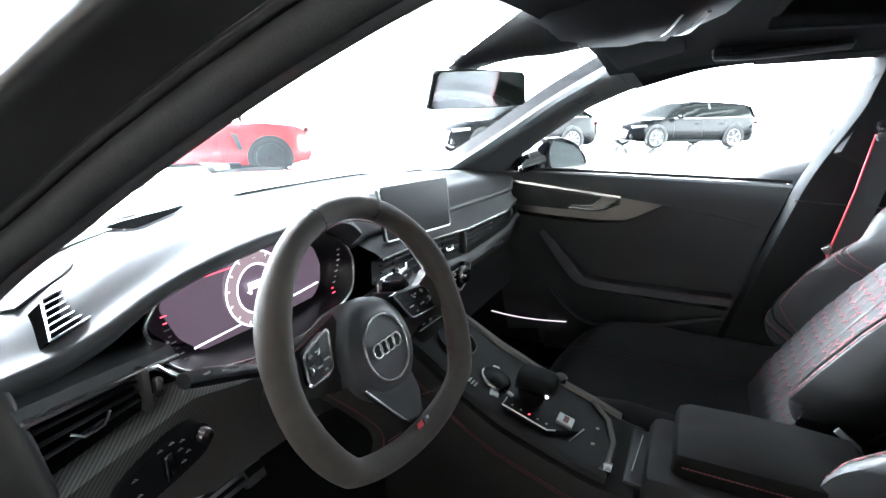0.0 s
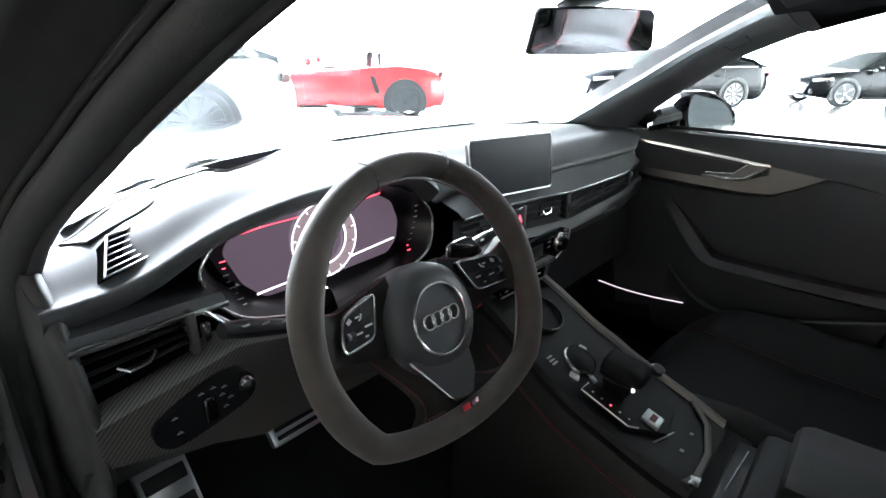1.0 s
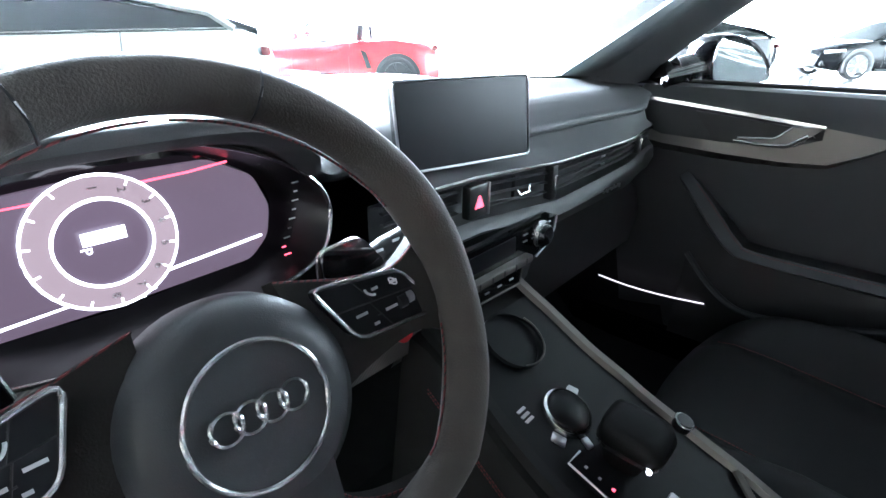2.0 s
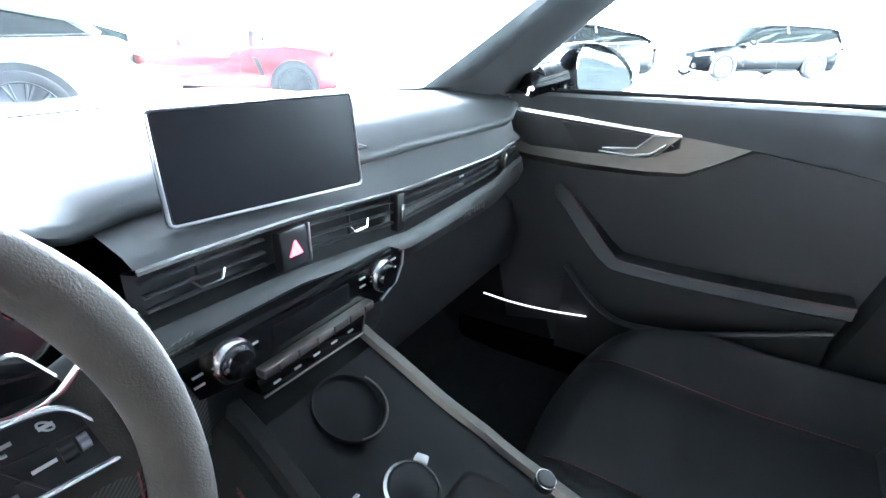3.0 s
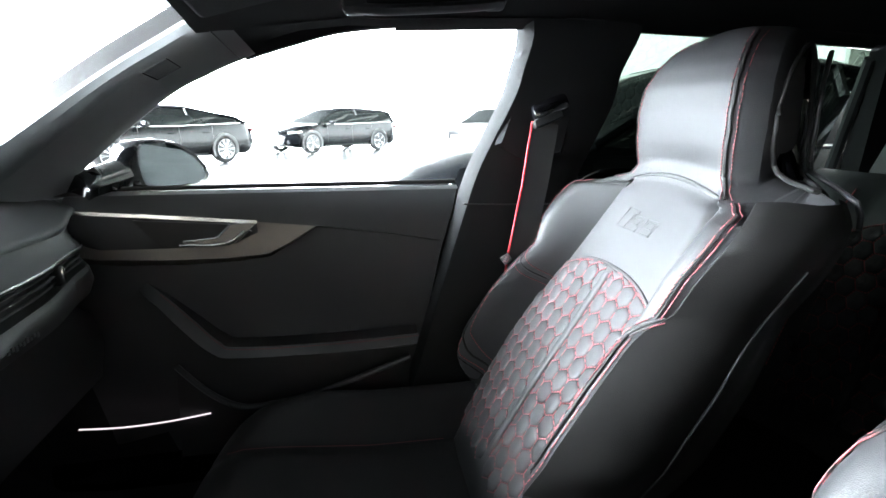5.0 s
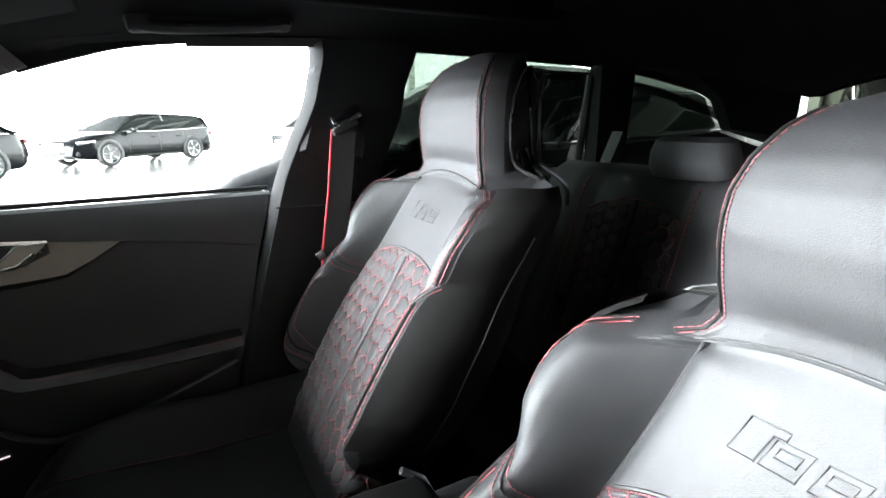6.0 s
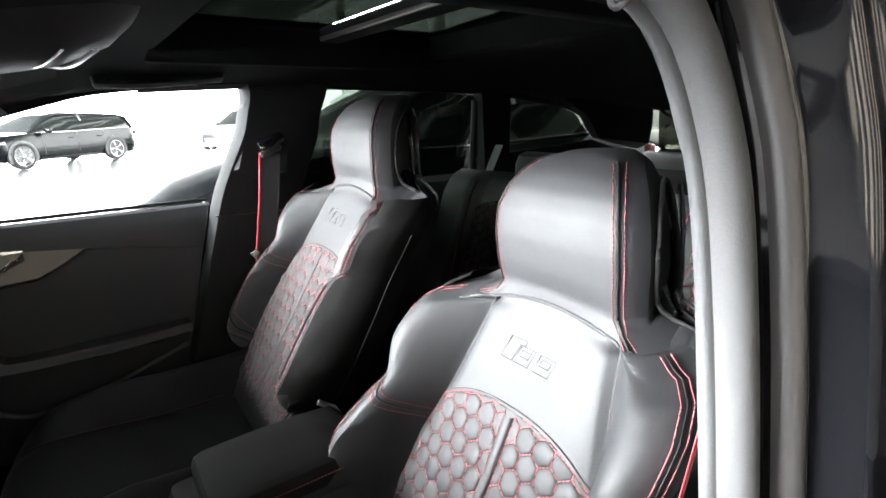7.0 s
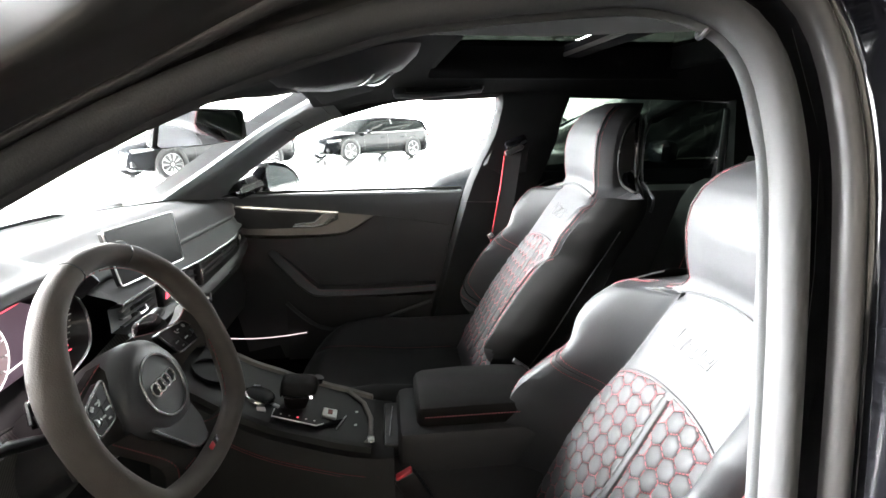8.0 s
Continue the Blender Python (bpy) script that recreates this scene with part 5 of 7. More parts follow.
# cup holder
cup = part("cup_holder", Geo().lathe([(0.039, 0.006), (0.042, 0.006), (0.042, 0.0), (0.038, -0.004), (0.036, -0.06), (0.001, -0.06)], axis((0.463, CY + 0.002, 0.722), (-0.45, 0, 0.9)), 40, False), PANEL_TOP, console, "round cup holder with thin rim")
part("cup_rim", Geo().tube([axis((0.463, CY + 0.002, 0.722), (-0.45, 0, 0.9)) @ Vector((0.0415 * math.cos(a), 0.0415 * math.sin(a), 0.007)) for a in np.linspace(radians(60), radians(200), 30)], 0.0012, 6), TRIM, cup)
# rotary controller
mm = axis((0.374, 0.033, 0.664), (-0.38, 0, 0.92))
mmi = part("rotary_controller", Geo().lathe([(0.028, -0.006), (0.028, 0.008), (0.0265, 0.012), (0.0245, 0.0135), (0.001, 0.014)], mm, 44), PANEL_TOP, console, "round rotary controller with chrome ring")
part("controller_ring", Geo().lathe([(0.0280, -0.001), (0.0322, 0.001), (0.0330, 0.006), (0.0308, 0.0105), (0.0275, 0.0120)], mm, 44, False), CHROME, mmi, "chrome ring")
for a, sz in ((200, 0.018), (20, 0.018), (75, 0.010), (-60, 0.012)):
    p = mm @ Vector((0.040 * math.cos(radians(a)), 0.040 * math.sin(radians(a)), 0.001))
    part("controller_key", Geo().box(p, (0.014, sz, 0.007), 0.002, mm.to_3x3() @ Euler((0, 0, radians(a))).to_matrix()), ALU, mmi)
for k in range(3):
    part("key_mark", Geo().box((0.405 - 0.006 * k, 0.082, con_z(0.405 - 0.006 * k) + 0.004), (0.004, 0.014, 0.001)), PRINT, console)
# gear selector
sel = part("selector_base", Geo().slab([(0.332, 0.090, 0.648), (0.322, -0.005, 0.645), (0.215, -0.020, 0.608), (0.205, 0.045, 0.604), (0.255, 0.090, 0.620)], (0, 0, 0.008)), PANEL_TOP, console, "gear selector base with lit letters")
part("selector_rim", Geo().tube([(0.335, 0.068, 0.659), (0.337, 0.090, 0.657), (0.252, 0.091, 0.629), (0.240, 0.078, 0.624)], 0.0014, 6), ALU, sel, "bright edge round the letters")
for k in range(5):
    x = 0.322 - 0.016 * k
    part("gear_mark", Geo().box((x, 0.078 - 0.001 * k, con_z(x) + 0.0115), (0.004, 0.0035, 0.001), 0), LIT_RED if k == 2 else PRINT, sel)
def grip_ring(cx, cy, hx, hy, z, tilt=0.0):
    return [(cx + hx * math.copysign(abs(math.cos(a)) ** 0.5, math.cos(a)), cy + hy * math.copysign(abs(math.sin(a)) ** 0.5, math.sin(a)), z + tilt * math.cos(a)) for a in np.linspace(0, 2 * math.pi, 25)[:-1]]


lever = part("selector_lever", Geo().loft([grip_ring(0.298, 0.030, 0.022, 0.022, 0.645), grip_ring(0.294, 0.032, 0.028, 0.026, 0.672), grip_ring(0.290, 0.035, 0.036, 0.031, 0.680, 0.004), grip_ring(0.288, 0.035, 0.037, 0.032, 0.690, 0.005), grip_ring(0.288, 0.035, 0.034, 0.029, 0.701, 0.006), grip_ring(0.289, 0.035, 0.024, 0.019, 0.706, 0.005)], True, True), LEATHER_DARK_SHADE, console, "leather selector grip with chrome band", 60)
part("grip_band", Geo().loft([grip_ring(0.2905, 0.035, 0.0365, 0.0315, 0.677, 0.004), grip_ring(0.290, 0.035, 0.0372, 0.0322, 0.683, 0.004)], True), CHROME, lever, "chrome band")
part("release_key", Geo().lathe([(0.003, 0), (0.003, 0.002), (0.001, 0.002)], axis((0.262, 0.066, 0.678), (-0.2, 1, 0.2)), 12), LIT_WHITE, lever)
part("park_key", Geo().box((0.231, 0.042, 0.624), (0.030, 0.030, 0.008), 0.002, Euler((0, radians(-17), 0)).to_matrix()), ALU, sel, "metal park key")
part("park_mark", Geo().box((0.229, 0.042, 0.6282), (0.010, 0.016, 0.001), 0, Euler((0, radians(-17), 0)).to_matrix()), TAIL_MARK, sel)
part("brake_switch", Geo().box((0.207, 0.050, 0.607), (0.003, 0.050, 0.003), 0.001, Euler((0, radians(-17), radians(-20))).to_matrix()), ALU, console, "slim metal brake switch")
for y in (0.0, 0.05):
    part("switch_mark", Geo().box((0.178, y, 0.5985), (0.006, 0.006, 0.001)), PRINT, console)
vol = axis((0.268, -0.070, 0.640), (-0.3, 0, 0.95))
knob = part("volume_knob", Geo().lathe([(0.0115, 0), (0.0115, 0.010), (0.010, 0.013), (0.001, 0.0132)], vol, 24), SATIN, console, "small dark volume knob")
part("knob_ring", Geo().tube([vol @ Vector((0.0112 * math.cos(a), 0.0112 * math.sin(a), 0.0105)) for a in np.linspace(0, 2 * math.pi, 25)[:-1]], 0.0014, 6, True), CHROME, knob, "chrome ring")
# storage tray and arm rest behind the selector
part("tray", Geo().box((0.085, CY - 0.005, 0.560), (0.07, 0.165, 0.03), 0.006), SATIN, console, "black storage tray")
part("tray_edge", Geo().tube([(0.075, CY + 0.055, 0.578), (0.066, CY - 0.06, 0.578)], 0.0013, 6), CHROME, console)
part("tray_edge", Geo().tube([(0.108, CY + 0.055, 0.580), (0.10, CY - 0.06, 0.580)], 0.0010, 6), ALU, console)
part("rear_box", Geo().box((-0.12, CY, 0.46), (0.42, 0.20, 0.30), 0.02), SOFT_MATT, console)
arm = thing("arm_rest", "black leather arm rest with red seam", "arm rest", (-0.08, CY, 0.61))
rings = []
for x, h, w in ((0.050, 0.012, 0.070), (0.044, 0.022, 0.080), (0.030, 0.027, 0.086), (-0.05, 0.030, 0.088), (-0.14, 0.030, 0.088), (-0.205, 0.026, 0.086), (-0.222, 0.012, 0.078)):
    rings.append([(x, CY + w * c, 0.635 + (h * sgn if sgn > 0 else -0.022)) for c, sgn in ((-0.96, -1), (-1, 0.2), (-0.96, 0.7), (-0.8, 1.0), (0, 1.06), (0.8, 1.0), (0.96, 0.7), (1, 0.2), (0.96, -1))])
part("cushion", Geo().loft(rings, True, True), LEATHER_DARK_SHADE, arm)
part("stitching", Geo().tube([(x, CY + 0.0885, 0.637) for x in np.linspace(0.035, -0.20, 12)], 0.0012, 5), STITCH, arm, "red seam")
part("hinge_trim", Geo().tube([(-0.19, CY - 0.088, 0.665), (-0.22, CY - 0.08, 0.645), (-0.235, CY - 0.07, 0.61)], 0.006, 8), ALU, arm)
# belt buckle by the driver's seat
bk = thing("belt_buckle", "black belt buckle with red release key", "seat belt", (0.06, 0.135, 0.45))
part("casing", Geo().box((0.06, 0.140, 0.50), (0.045, 0.022, 0.09), 0.006, Euler((0, radians(30), 0)).to_matrix()), SATIN, bk)
part("release_key", Geo().box((0.080, 0.140, 0.538), (0.035, 0.017, 0.012), 0.002, Euler((0, radians(30), 0)).to_matrix()), RED, bk, "red release key")

# ---------------------------------------------------------------- passenger's door
door = thing("passenger_door", "black lined closed passenger door with metal trim", "door", (0.2, -0.80, 0.42))
DY = lambda x, z: line(z, [(0.40, -0.745), (0.62, -0.742), (0.80, -0.735), (0.93, -0.735), (0.975, -0.765), (0.99, -0.80)]) + 0.02 * max(0.0, x - 0.45)


def door_edge(z):
    """Rear edge of the door lining."""
    return line(z, [(0.40, -0.03), (0.60, -0.075), (0.86, -0.13), (0.99, -0.172)])


rows = []
for z in (0.38, 0.45, 0.55, 0.66, 0.76, 0.84, 0.90, 0.935, 0.955, 0.968, 0.975):
    xf = line(z, [(0.4, 0.60), (0.7, 0.66), (0.9, 0.66), (0.98, 0.63)])
    rows.append([(xf + (door_edge(z) - xf) * w, DY(xf + (door_edge(z) - xf) * w, z), z) for w in np.linspace(0, 1, 24)])
part("lining", Geo().loft(rows, False), DOOR_SKIN, door, "black soft door lining")
part("lining_edge", Geo().loft([[(r[-1][0], r[-1][1], r[-1][2]), (r[-1][0] - 0.004, r[-1][1] - 0.008, r[-1][2]), (r[-1][0] - 0.004, r[-1][1] - 0.10, r[-1][2])] for r in rows], False), SATIN, door)
part("window_ledge", Geo().loft([[(0.655, y, z), (0.3, y, z), (-0.172, y, z)] for y, z in ((-0.765, 0.975), (-0.785, 0.981), (-0.80, 0.978), (-0.81, 0.96))], False), SOFT, door)
part("window_seal", Geo().tube([(0.64, -0.803, 0.983), (0.3, -0.803, 0.985), (-0.172, -0.803, 0.987)], 0.005, 8), RUBBER, door)
# upper / lower lining seam
part("lining_seam", Geo().tube([(x, -0.7335, line(x, [(-0.13, 0.862), (0.0, 0.885), (0.144, 0.906)])) for x in np.linspace(-0.125, 0.144, 10)], 0.0015, 6), SATIN, door)
# metal trim with the door pull
part("metal_trim", Geo().loft([[(0.665, -0.722, 0.905), (0.56, -0.712, 0.875), (0.44, -0.713, 0.873), (0.32, -0.718, 0.874), (0.262, -0.722, 0.898), (0.263, -0.722, 0.921), (0.144, -0.728, 0.907)],
                               [(0.665, -0.718, 0.868), (0.56, -0.706, 0.856), (0.44, -0.708, 0.850), (0.32, -0.714, 0.848), (0.244, -0.717, 0.853), (0.20, -0.720, 0.874), (0.144, -0.728, 0.906)],
                               [(0.665, -0.735, 0.85), (0.56, -0.735, 0.836), (0.44, -0.735, 0.832), (0.32, -0.735, 0.834), (0.244, -0.735, 0.842), (0.20, -0.735, 0.868), (0.144, -0.735, 0.905)]], False), TRIM, door, "dark brushed metal trim", 25)
part("chrome_strip", Geo().loft([[(x, y + dy, z + dz) for dy, dz in ((-0.004, 0.005), (0.004, 0.004), (0.005, -0.003), (-0.004, -0.005))] for x, y, z in spline([(0.655, -0.722, 0.953), (0.45, -0.721, 0.937), (0.262, -0.722, 0.921)], 14)], True, True), CHROME, door, "satin chrome strip")
part("handle_recess", Geo().slab([(0.50, -0.7255, 0.930), (0.30, -0.7255, 0.915), (0.275, -0.7255, 0.90), (0.31, -0.7255, 0.873), (0.45, -0.7255, 0.868)], (0, -0.006, 0)), SATIN, door)
lever_out = [Vector(p) for p in ((0.405, -0.712, 0.8868), (0.339, -0.708, 0.893), (0.312, -0.712, 0.919), (0.262, -0.716, 0.921), (0.300, -0.708, 0.884), (0.345, -0.704, 0.8775), (0.405, -0.708, 0.879))]
pull = part("door_pull", Geo().slab(lever_out, (0, -0.008, 0)), TRIM, door, "satin metal door pull")
part("pull_edge", Geo().tube([p + Vector((0, 0.001, 0)) for p in lever_out], 0.0020, 6, True), CHROME, pull, "chrome edge")
part("pull_bar", Geo().tube([(0.410, -0.703, 0.881), (0.345, -0.699, 0.8795), (0.312, -0.701, 0.885), (0.285, -0.706, 0.906)], 0.0032, 8), CHROME, pull, "chrome edge")
# arm rest and door pocket
armr = [[(0.50, -0.738, 0.80), (0.457, -0.72, 0.771), (0.40, -0.70, 0.72), (0.352, -0.685, 0.676), (0.31, -0.675, 0.664), (0.10, -0.67, 0.664), (-0.066, -0.675, 0.668)],
        [(0.515, -0.738, 0.785), (0.475, -0.712, 0.755), (0.42, -0.69, 0.70), (0.365, -0.672, 0.655), (0.31, -0.662, 0.645), (0.10, -0.657, 0.645), (-0.062, -0.665, 0.648)],
        [(0.515, -0.742, 0.765), (0.48, -0.738, 0.74), (0.43, -0.735, 0.68), (0.375, -0.73, 0.63), (0.31, -0.73, 0.618), (0.10, -0.73, 0.612), (-0.056, -0.735, 0.61)]]
part("arm_rest", Geo().loft([spline(r, 30) for r in armr], False), SOFT, door, "black leather covered arm rest")
part("arm_rest_shelf", Geo().loft([spline(armr[0], 30), [p + Vector((0, -0.06, -0.004)) for p in spline(armr[0], 30)]], False), SATIN, door)
part("stitching", Geo().tube([p + Vector((0, 0.003, -0.004)) for p in spline(armr[0], 30)][4:], 0.0008, 5), DARK_STITCH, door, "dark red seam")
part("pocket_rim", Geo().tube(spline([(0.46, -0.738, 0.60), (0.40, -0.715, 0.55), (0.34, -0.70, 0.517), (0.28, -0.695, 0.512), (0.15, -0.695, 0.535), (-0.05, -0.70, 0.60)], 30), 0.007, 8), SOFT, door, "black pocket rim")
part("pocket", Geo().loft([spline([(0.46, -0.738, 0.60), (0.40, -0.715, 0.55), (0.34, -0.70, 0.517), (0.28, -0.695, 0.512), (0.15, -0.695, 0.535), (-0.05, -0.70, 0.60)], 20), [Vector((p.x, -0.70, 0.40)) for p in spline([(0.46, 0, 0), (0.40, 0, 0), (0.34, 0, 0), (0.28, 0, 0), (0.15, 0, 0), (-0.04, 0, 0)], 20)]], False), SOFT_MATT, door)
lit = surface("light_line", (0.7, 0.6, 0.62), 0.4, glow=(1.0, 0.82, 0.84, 0.055))
part("light_line", Geo().tube(spline([(0.652, -0.697, 0.4925), (0.57, -0.699, 0.487), (0.48, -0.703, 0.489), (0.393, -0.708, 0.497)], 16), 0.0017, 6), lit, door, "thin glowing light line")

# door mirror outside
mir = thing("door_mirror", "black door mirror with bright mirror glass", "mirror", (0.55, -0.93, 0.98))
mc = Vector((0.485, -0.955, 1.022))
m_out = Vector((-0.085, -0.28, -0.02)).normalized()
m_n = Vector((-0.95, 0.29, 0.0)).normalized()
m_glass = Vector((-0.95, 0.27, 0.12)).normalized()
# blunt inner end, outline falling to a low outer tip
M_OUT = spline([(-0.135, -0.045, 0), (-0.138, 0.0, 0), (-0.128, 0.043, 0), (-0.09, 0.056, 0), (-0.02, 0.056, 0), (0.05, 0.040, 0), (0.105, 0.012, 0), (0.137, -0.022, 0), (0.128, -0.042, 0), (0.08, -0.052, 0), (0.0, -0.056, 0), (-0.10, -0.055, 0)], 60, True)


def mirror_point(a, b, h, k=1.0):
    return mc + m_out * (a * k) + Vector((0, 0, b * k)) + m_n * h


part("housing", Geo().loft([[mirror_point(p.x, p.y, h, k) for p in M_OUT] for h, k in ((0.004, 0.965), (0.006, 0.99), (0.0, 1.0), (-0.04, 0.95), (-0.075, 0.75), (-0.095, 0.4))], True, True), PAINT, mir, "glossy black mirror housing")
part("rim", Geo().loft([[mirror_point(p.x, p.y, h, k) for p in M_OUT] for h, k in ((0.006, 0.985), (0.011, 0.95), (0.009, 0.88), (0.006, 0.86))], True), GLOSS, mir, "black mirror rim")
part("mirror_glass", Geo().add([mc + m_n * 0.0085 + (lambda q: q - m_glass * q.dot(m_glass))(m_out * ((p.x - 0.003) * 0.88) + Vector((0, 0, p.y * 0.88))) for p in M_OUT], [tuple(range(60))]), MIRROR, mir, "mirror glass")
part("warning_lamp", Geo().box(mirror_point(0.122, -0.015, 0.011), (0.004, 0.010, 0.014), 0.002), PRINT, mir)
part("arm", Geo().tube([(0.61, -0.77, 0.99), (0.58, -0.81, 1.0), (0.55, -0.86, 1.012)], [0.042, 0.044, 0.046], 12, False, 0.75), GLOSS, mir)
part("sail_panel", Geo().slab([(0.655, -0.792, 0.975), (0.575, -0.772, 1.035), (0.545, -0.785, 0.985)], (0, -0.008, 0)), SATIN, mir)

# interior mirror, roof console, grab handle
rm = thing("interior_mirror", "black rear view mirror with grey reflection", "mirror", (0.44, 0.0, 1.21))
mcen = Vector((0.43, -0.005, 1.209))
mx = axis(mcen, (-0.90, 0.34, -0.12), (0.3, 1.0, -0.05))
outl = [(0.128, 0.026), (0.12, 0.031), (0.0, 0.034), (-0.12, 0.031), (-0.128, 0.024), (-0.118, -0.024), (-0.108, -0.031), (0.0, -0.034), (0.108, -0.031), (0.118, -0.024)]
part("housing", Geo().loft([[mx @ Vector((a * k, b * k, h)) for a, b in outl] for k, h in ((0.55, -0.035), (0.9, -0.022), (1.0, -0.008), (1.0, 0.0), (0.97, 0.003))], True, True), SATIN, rm)
part("mirror_glass", Geo().add([mx @ Vector((a * 0.955, b * 0.93, 0.0045)) for a, b in outl], [tuple(range(10))]), MIRROR, rm, "mirror glass")
part("stem", Geo().tube([mx @ Vector((0, 0.01, -0.03)), (0.48, -0.0, 1.24), (0.47, 0.0, 1.27)], [0.012, 0.016, 0.02], 10), SATIN, rm)
pod = []
for x, w, h, z in ((0.26, 0.095, 0.075, 1.345), (0.31, 0.090, 0.066, 1.328), (0.36, 0.080, 0.042, 1.302), (0.41, 0.068, 0.022, 1.276), (0.45, 0.056, 0.010, 1.255), (0.475, 0.045, 0.003, 1.243)):
    pod.append([(x, w * math.cos(a), z - h * abs(math.sin(a)) ** 0.7 * (1 if a <= math.pi else -0.1)) for a in np.linspace(0, 2 * math.pi, 25)[:-1]])
part("sensor_cover", Geo().loft(pod, True, True), SOFT_MATT, rm, "black plastic sensor cover", 60)
rc = thing("roof_console", "black roof console with bright lamp strip", "roof console", (0.18, 0, 1.33))
rings = []
for x, w, h in ((0.315, 0.10, 0.004), (0.28, 0.13, 0.030), (0.20, 0.14, 0.045), (0.12, 0.135, 0.045), (0.06, 0.12, 0.03), (0.03, 0.10, 0.004)):
    zt = line(x, ROOF_Z)
    rings.append([(x, y * w, zt - h * (1 - abs(y) ** 3)) for y in np.linspace(-1, 1, 15)])
part("cover", Geo().loft(rings, False), SOFT_MATT, rc)
lamp = surface("lamp_lens", (0.8, 0.8, 0.8), 0.15, metal=0.4)
strip_pts = spline([(0.155, -0.112, 1.300), (0.125, -0.05, 1.288), (0.105, 0.02, 1.285), (0.082, 0.10, 1.296)], 14)
part("lamp_strip", Geo().tube(strip_pts, 0.004, 8, False, 0.5), lamp, rc, "bright clear lamp strip")
part("lamp_strip", Geo().tube([p + Vector((0.03, 0, -0.001)) for p in strip_pts], 0.002, 8, False, 0.5), CHROME, rc)
part("paper_slip", Geo().box((0.165, -0.165, 1.302), (0.05, 0.05, 0.002), 0, Euler((radians(10), 0, radians(20))).to_matrix()), PRINT, rc, "pale printed slip")
visor = thing("sun_visor", "black cloth sun visor folded to the roof", "sun visor", (0.2, -0.35, 1.28))
part("panel", Geo().box((0.20, -0.30, 1.308), (0.15, 0.32, 0.016), 0.008, Euler((radians(7), radians(15), 0)).to_matrix()), HEADLINER, visor)
gh = thing("grab_handle", "black grab handle above the side window", "handle", (-0.06, -0.49, 1.32))
part("mount", Geo().box((-0.06, -0.502, 1.318), (0.262, 0.022, 0.050), 0.010, Euler((radians(38), radians(3), 0)).to_matrix()), SATIN, gh, "black handle base")
grip_line = spline([(0.050, -0.486, 1.292), (0.0, -0.480, 1.290), (-0.12, -0.480, 1.299), (-0.168, -0.486, 1.306)], 20)
part("grip", Geo().tube(grip_line, 0.0115, 12, False, 0.75), SOFT, gh, "black handle bar")
for p in (grip_line[0], grip_line[-1]):
    part("end_block", Geo().box((p.x, -0.492, p.z + 0.010), (0.038, 0.026, 0.040), 0.009, Euler((radians(30), radians(3), 0)).to_matrix()), SOFT, gh)

# belt on the passenger's centre pillar
belt = thing("seat_belt", "black seat belt with red edge in black guide", "seat belt", (-0.3, -0.65, 0.84))
part("guide_housing", Geo().loft([[(-0.252, -0.635, 1.192), (-0.385, -0.630, 1.190), (-0.365, -0.645, 1.056), (-0.30, -0.652, 1.04), (-0.222, -0.650, 1.077)], [(-0.262, -0.618, 1.184), (-0.375, -0.612, 1.182), (-0.356, -0.632, 1.064), (-0.30, -0.640, 1.052), (-0.234, -0.638, 1.083)]], True, True), PILLAR_SHADED, belt, "black guide housing")
part("guide", Geo().box((-0.318, -0.606, 1.150), (0.075, 0.03, 0.034), 0.010, Euler((radians(15), radians(22), 0)).to_matrix()), GLOSS, belt)
part("guide_slot", Geo().box((-0.312, -0.598, 1.128), (0.060, 0.022, 0.016), 0.005, Euler((radians(15), radians(22), 0)).to_matrix()), SATIN, belt)
wb = [[(-0.286, -0.612, 1.125), (-0.338, -0.607, 1.118)], [(-0.272, -0.616, 1.0), (-0.325, -0.612, 1.0)], [(-0.249, -0.624, 0.85), (-0.302, -0.62, 0.85)], [(-0.235, -0.63, 0.70), (-0.285, -0.626, 0.70)]]
part("webbing", Geo().loft([[Vector(a), Vector(b), Vector(b) + Vector((0, 0.002, 0)), Vector(a) + Vector((0, 0.002, 0))] for a, b in wb], True, True), WEB, belt, "black webbing")
part("red_edge", Geo().loft([[Vector(a) + Vector((0.0018, 0.0035, 0)), Vector(a) + Vector((-0.0015, 0.0035, 0)), Vector(a) + Vector((-0.0015, -0.001, 0)), Vector(a) + Vector((0.0018, -0.001, 0))] for a, b in wb], True, True), RED_WEB, belt, "red belt edge")
part("tongue", Geo().box((-0.243, -0.613, 0.848), (0.022, 0.008, 0.022), 0.003, Euler((0, radians(35), 0)).to_matrix()), CHROME, belt, "bright metal belt tongue")
# belt of the driver
db = thing("seat_belt", "red edged seat belt beside the driver seat", "seat belt", (-0.30, 0.6, 0.7))
wb = [[(-0.40, 0.635, 1.10), (-0.435, 0.62, 1.10)], [(-0.326, 0.605, 0.92), (-0.36, 0.59, 0.92)], [(-0.255, 0.605, 0.70), (-0.29, 0.59, 0.70)]]
part("webbing", Geo().loft([[Vector(a), Vector(b), Vector(b) + Vector((0, 0.002, 0)), Vector(a) + Vector((0, 0.002, 0))] for a, b in wb], True, True), WEB, db)
part("red_edge", Geo().loft([[Vector(a) + Vector((0.004, 0.001, 0)), Vector(a) + Vector((-0.002, -0.002, 0)), Vector(a) + Vector((-0.0015, 0.002, 0))] for a, b in wb], True, True), RED_WEB, db, "red belt edge")

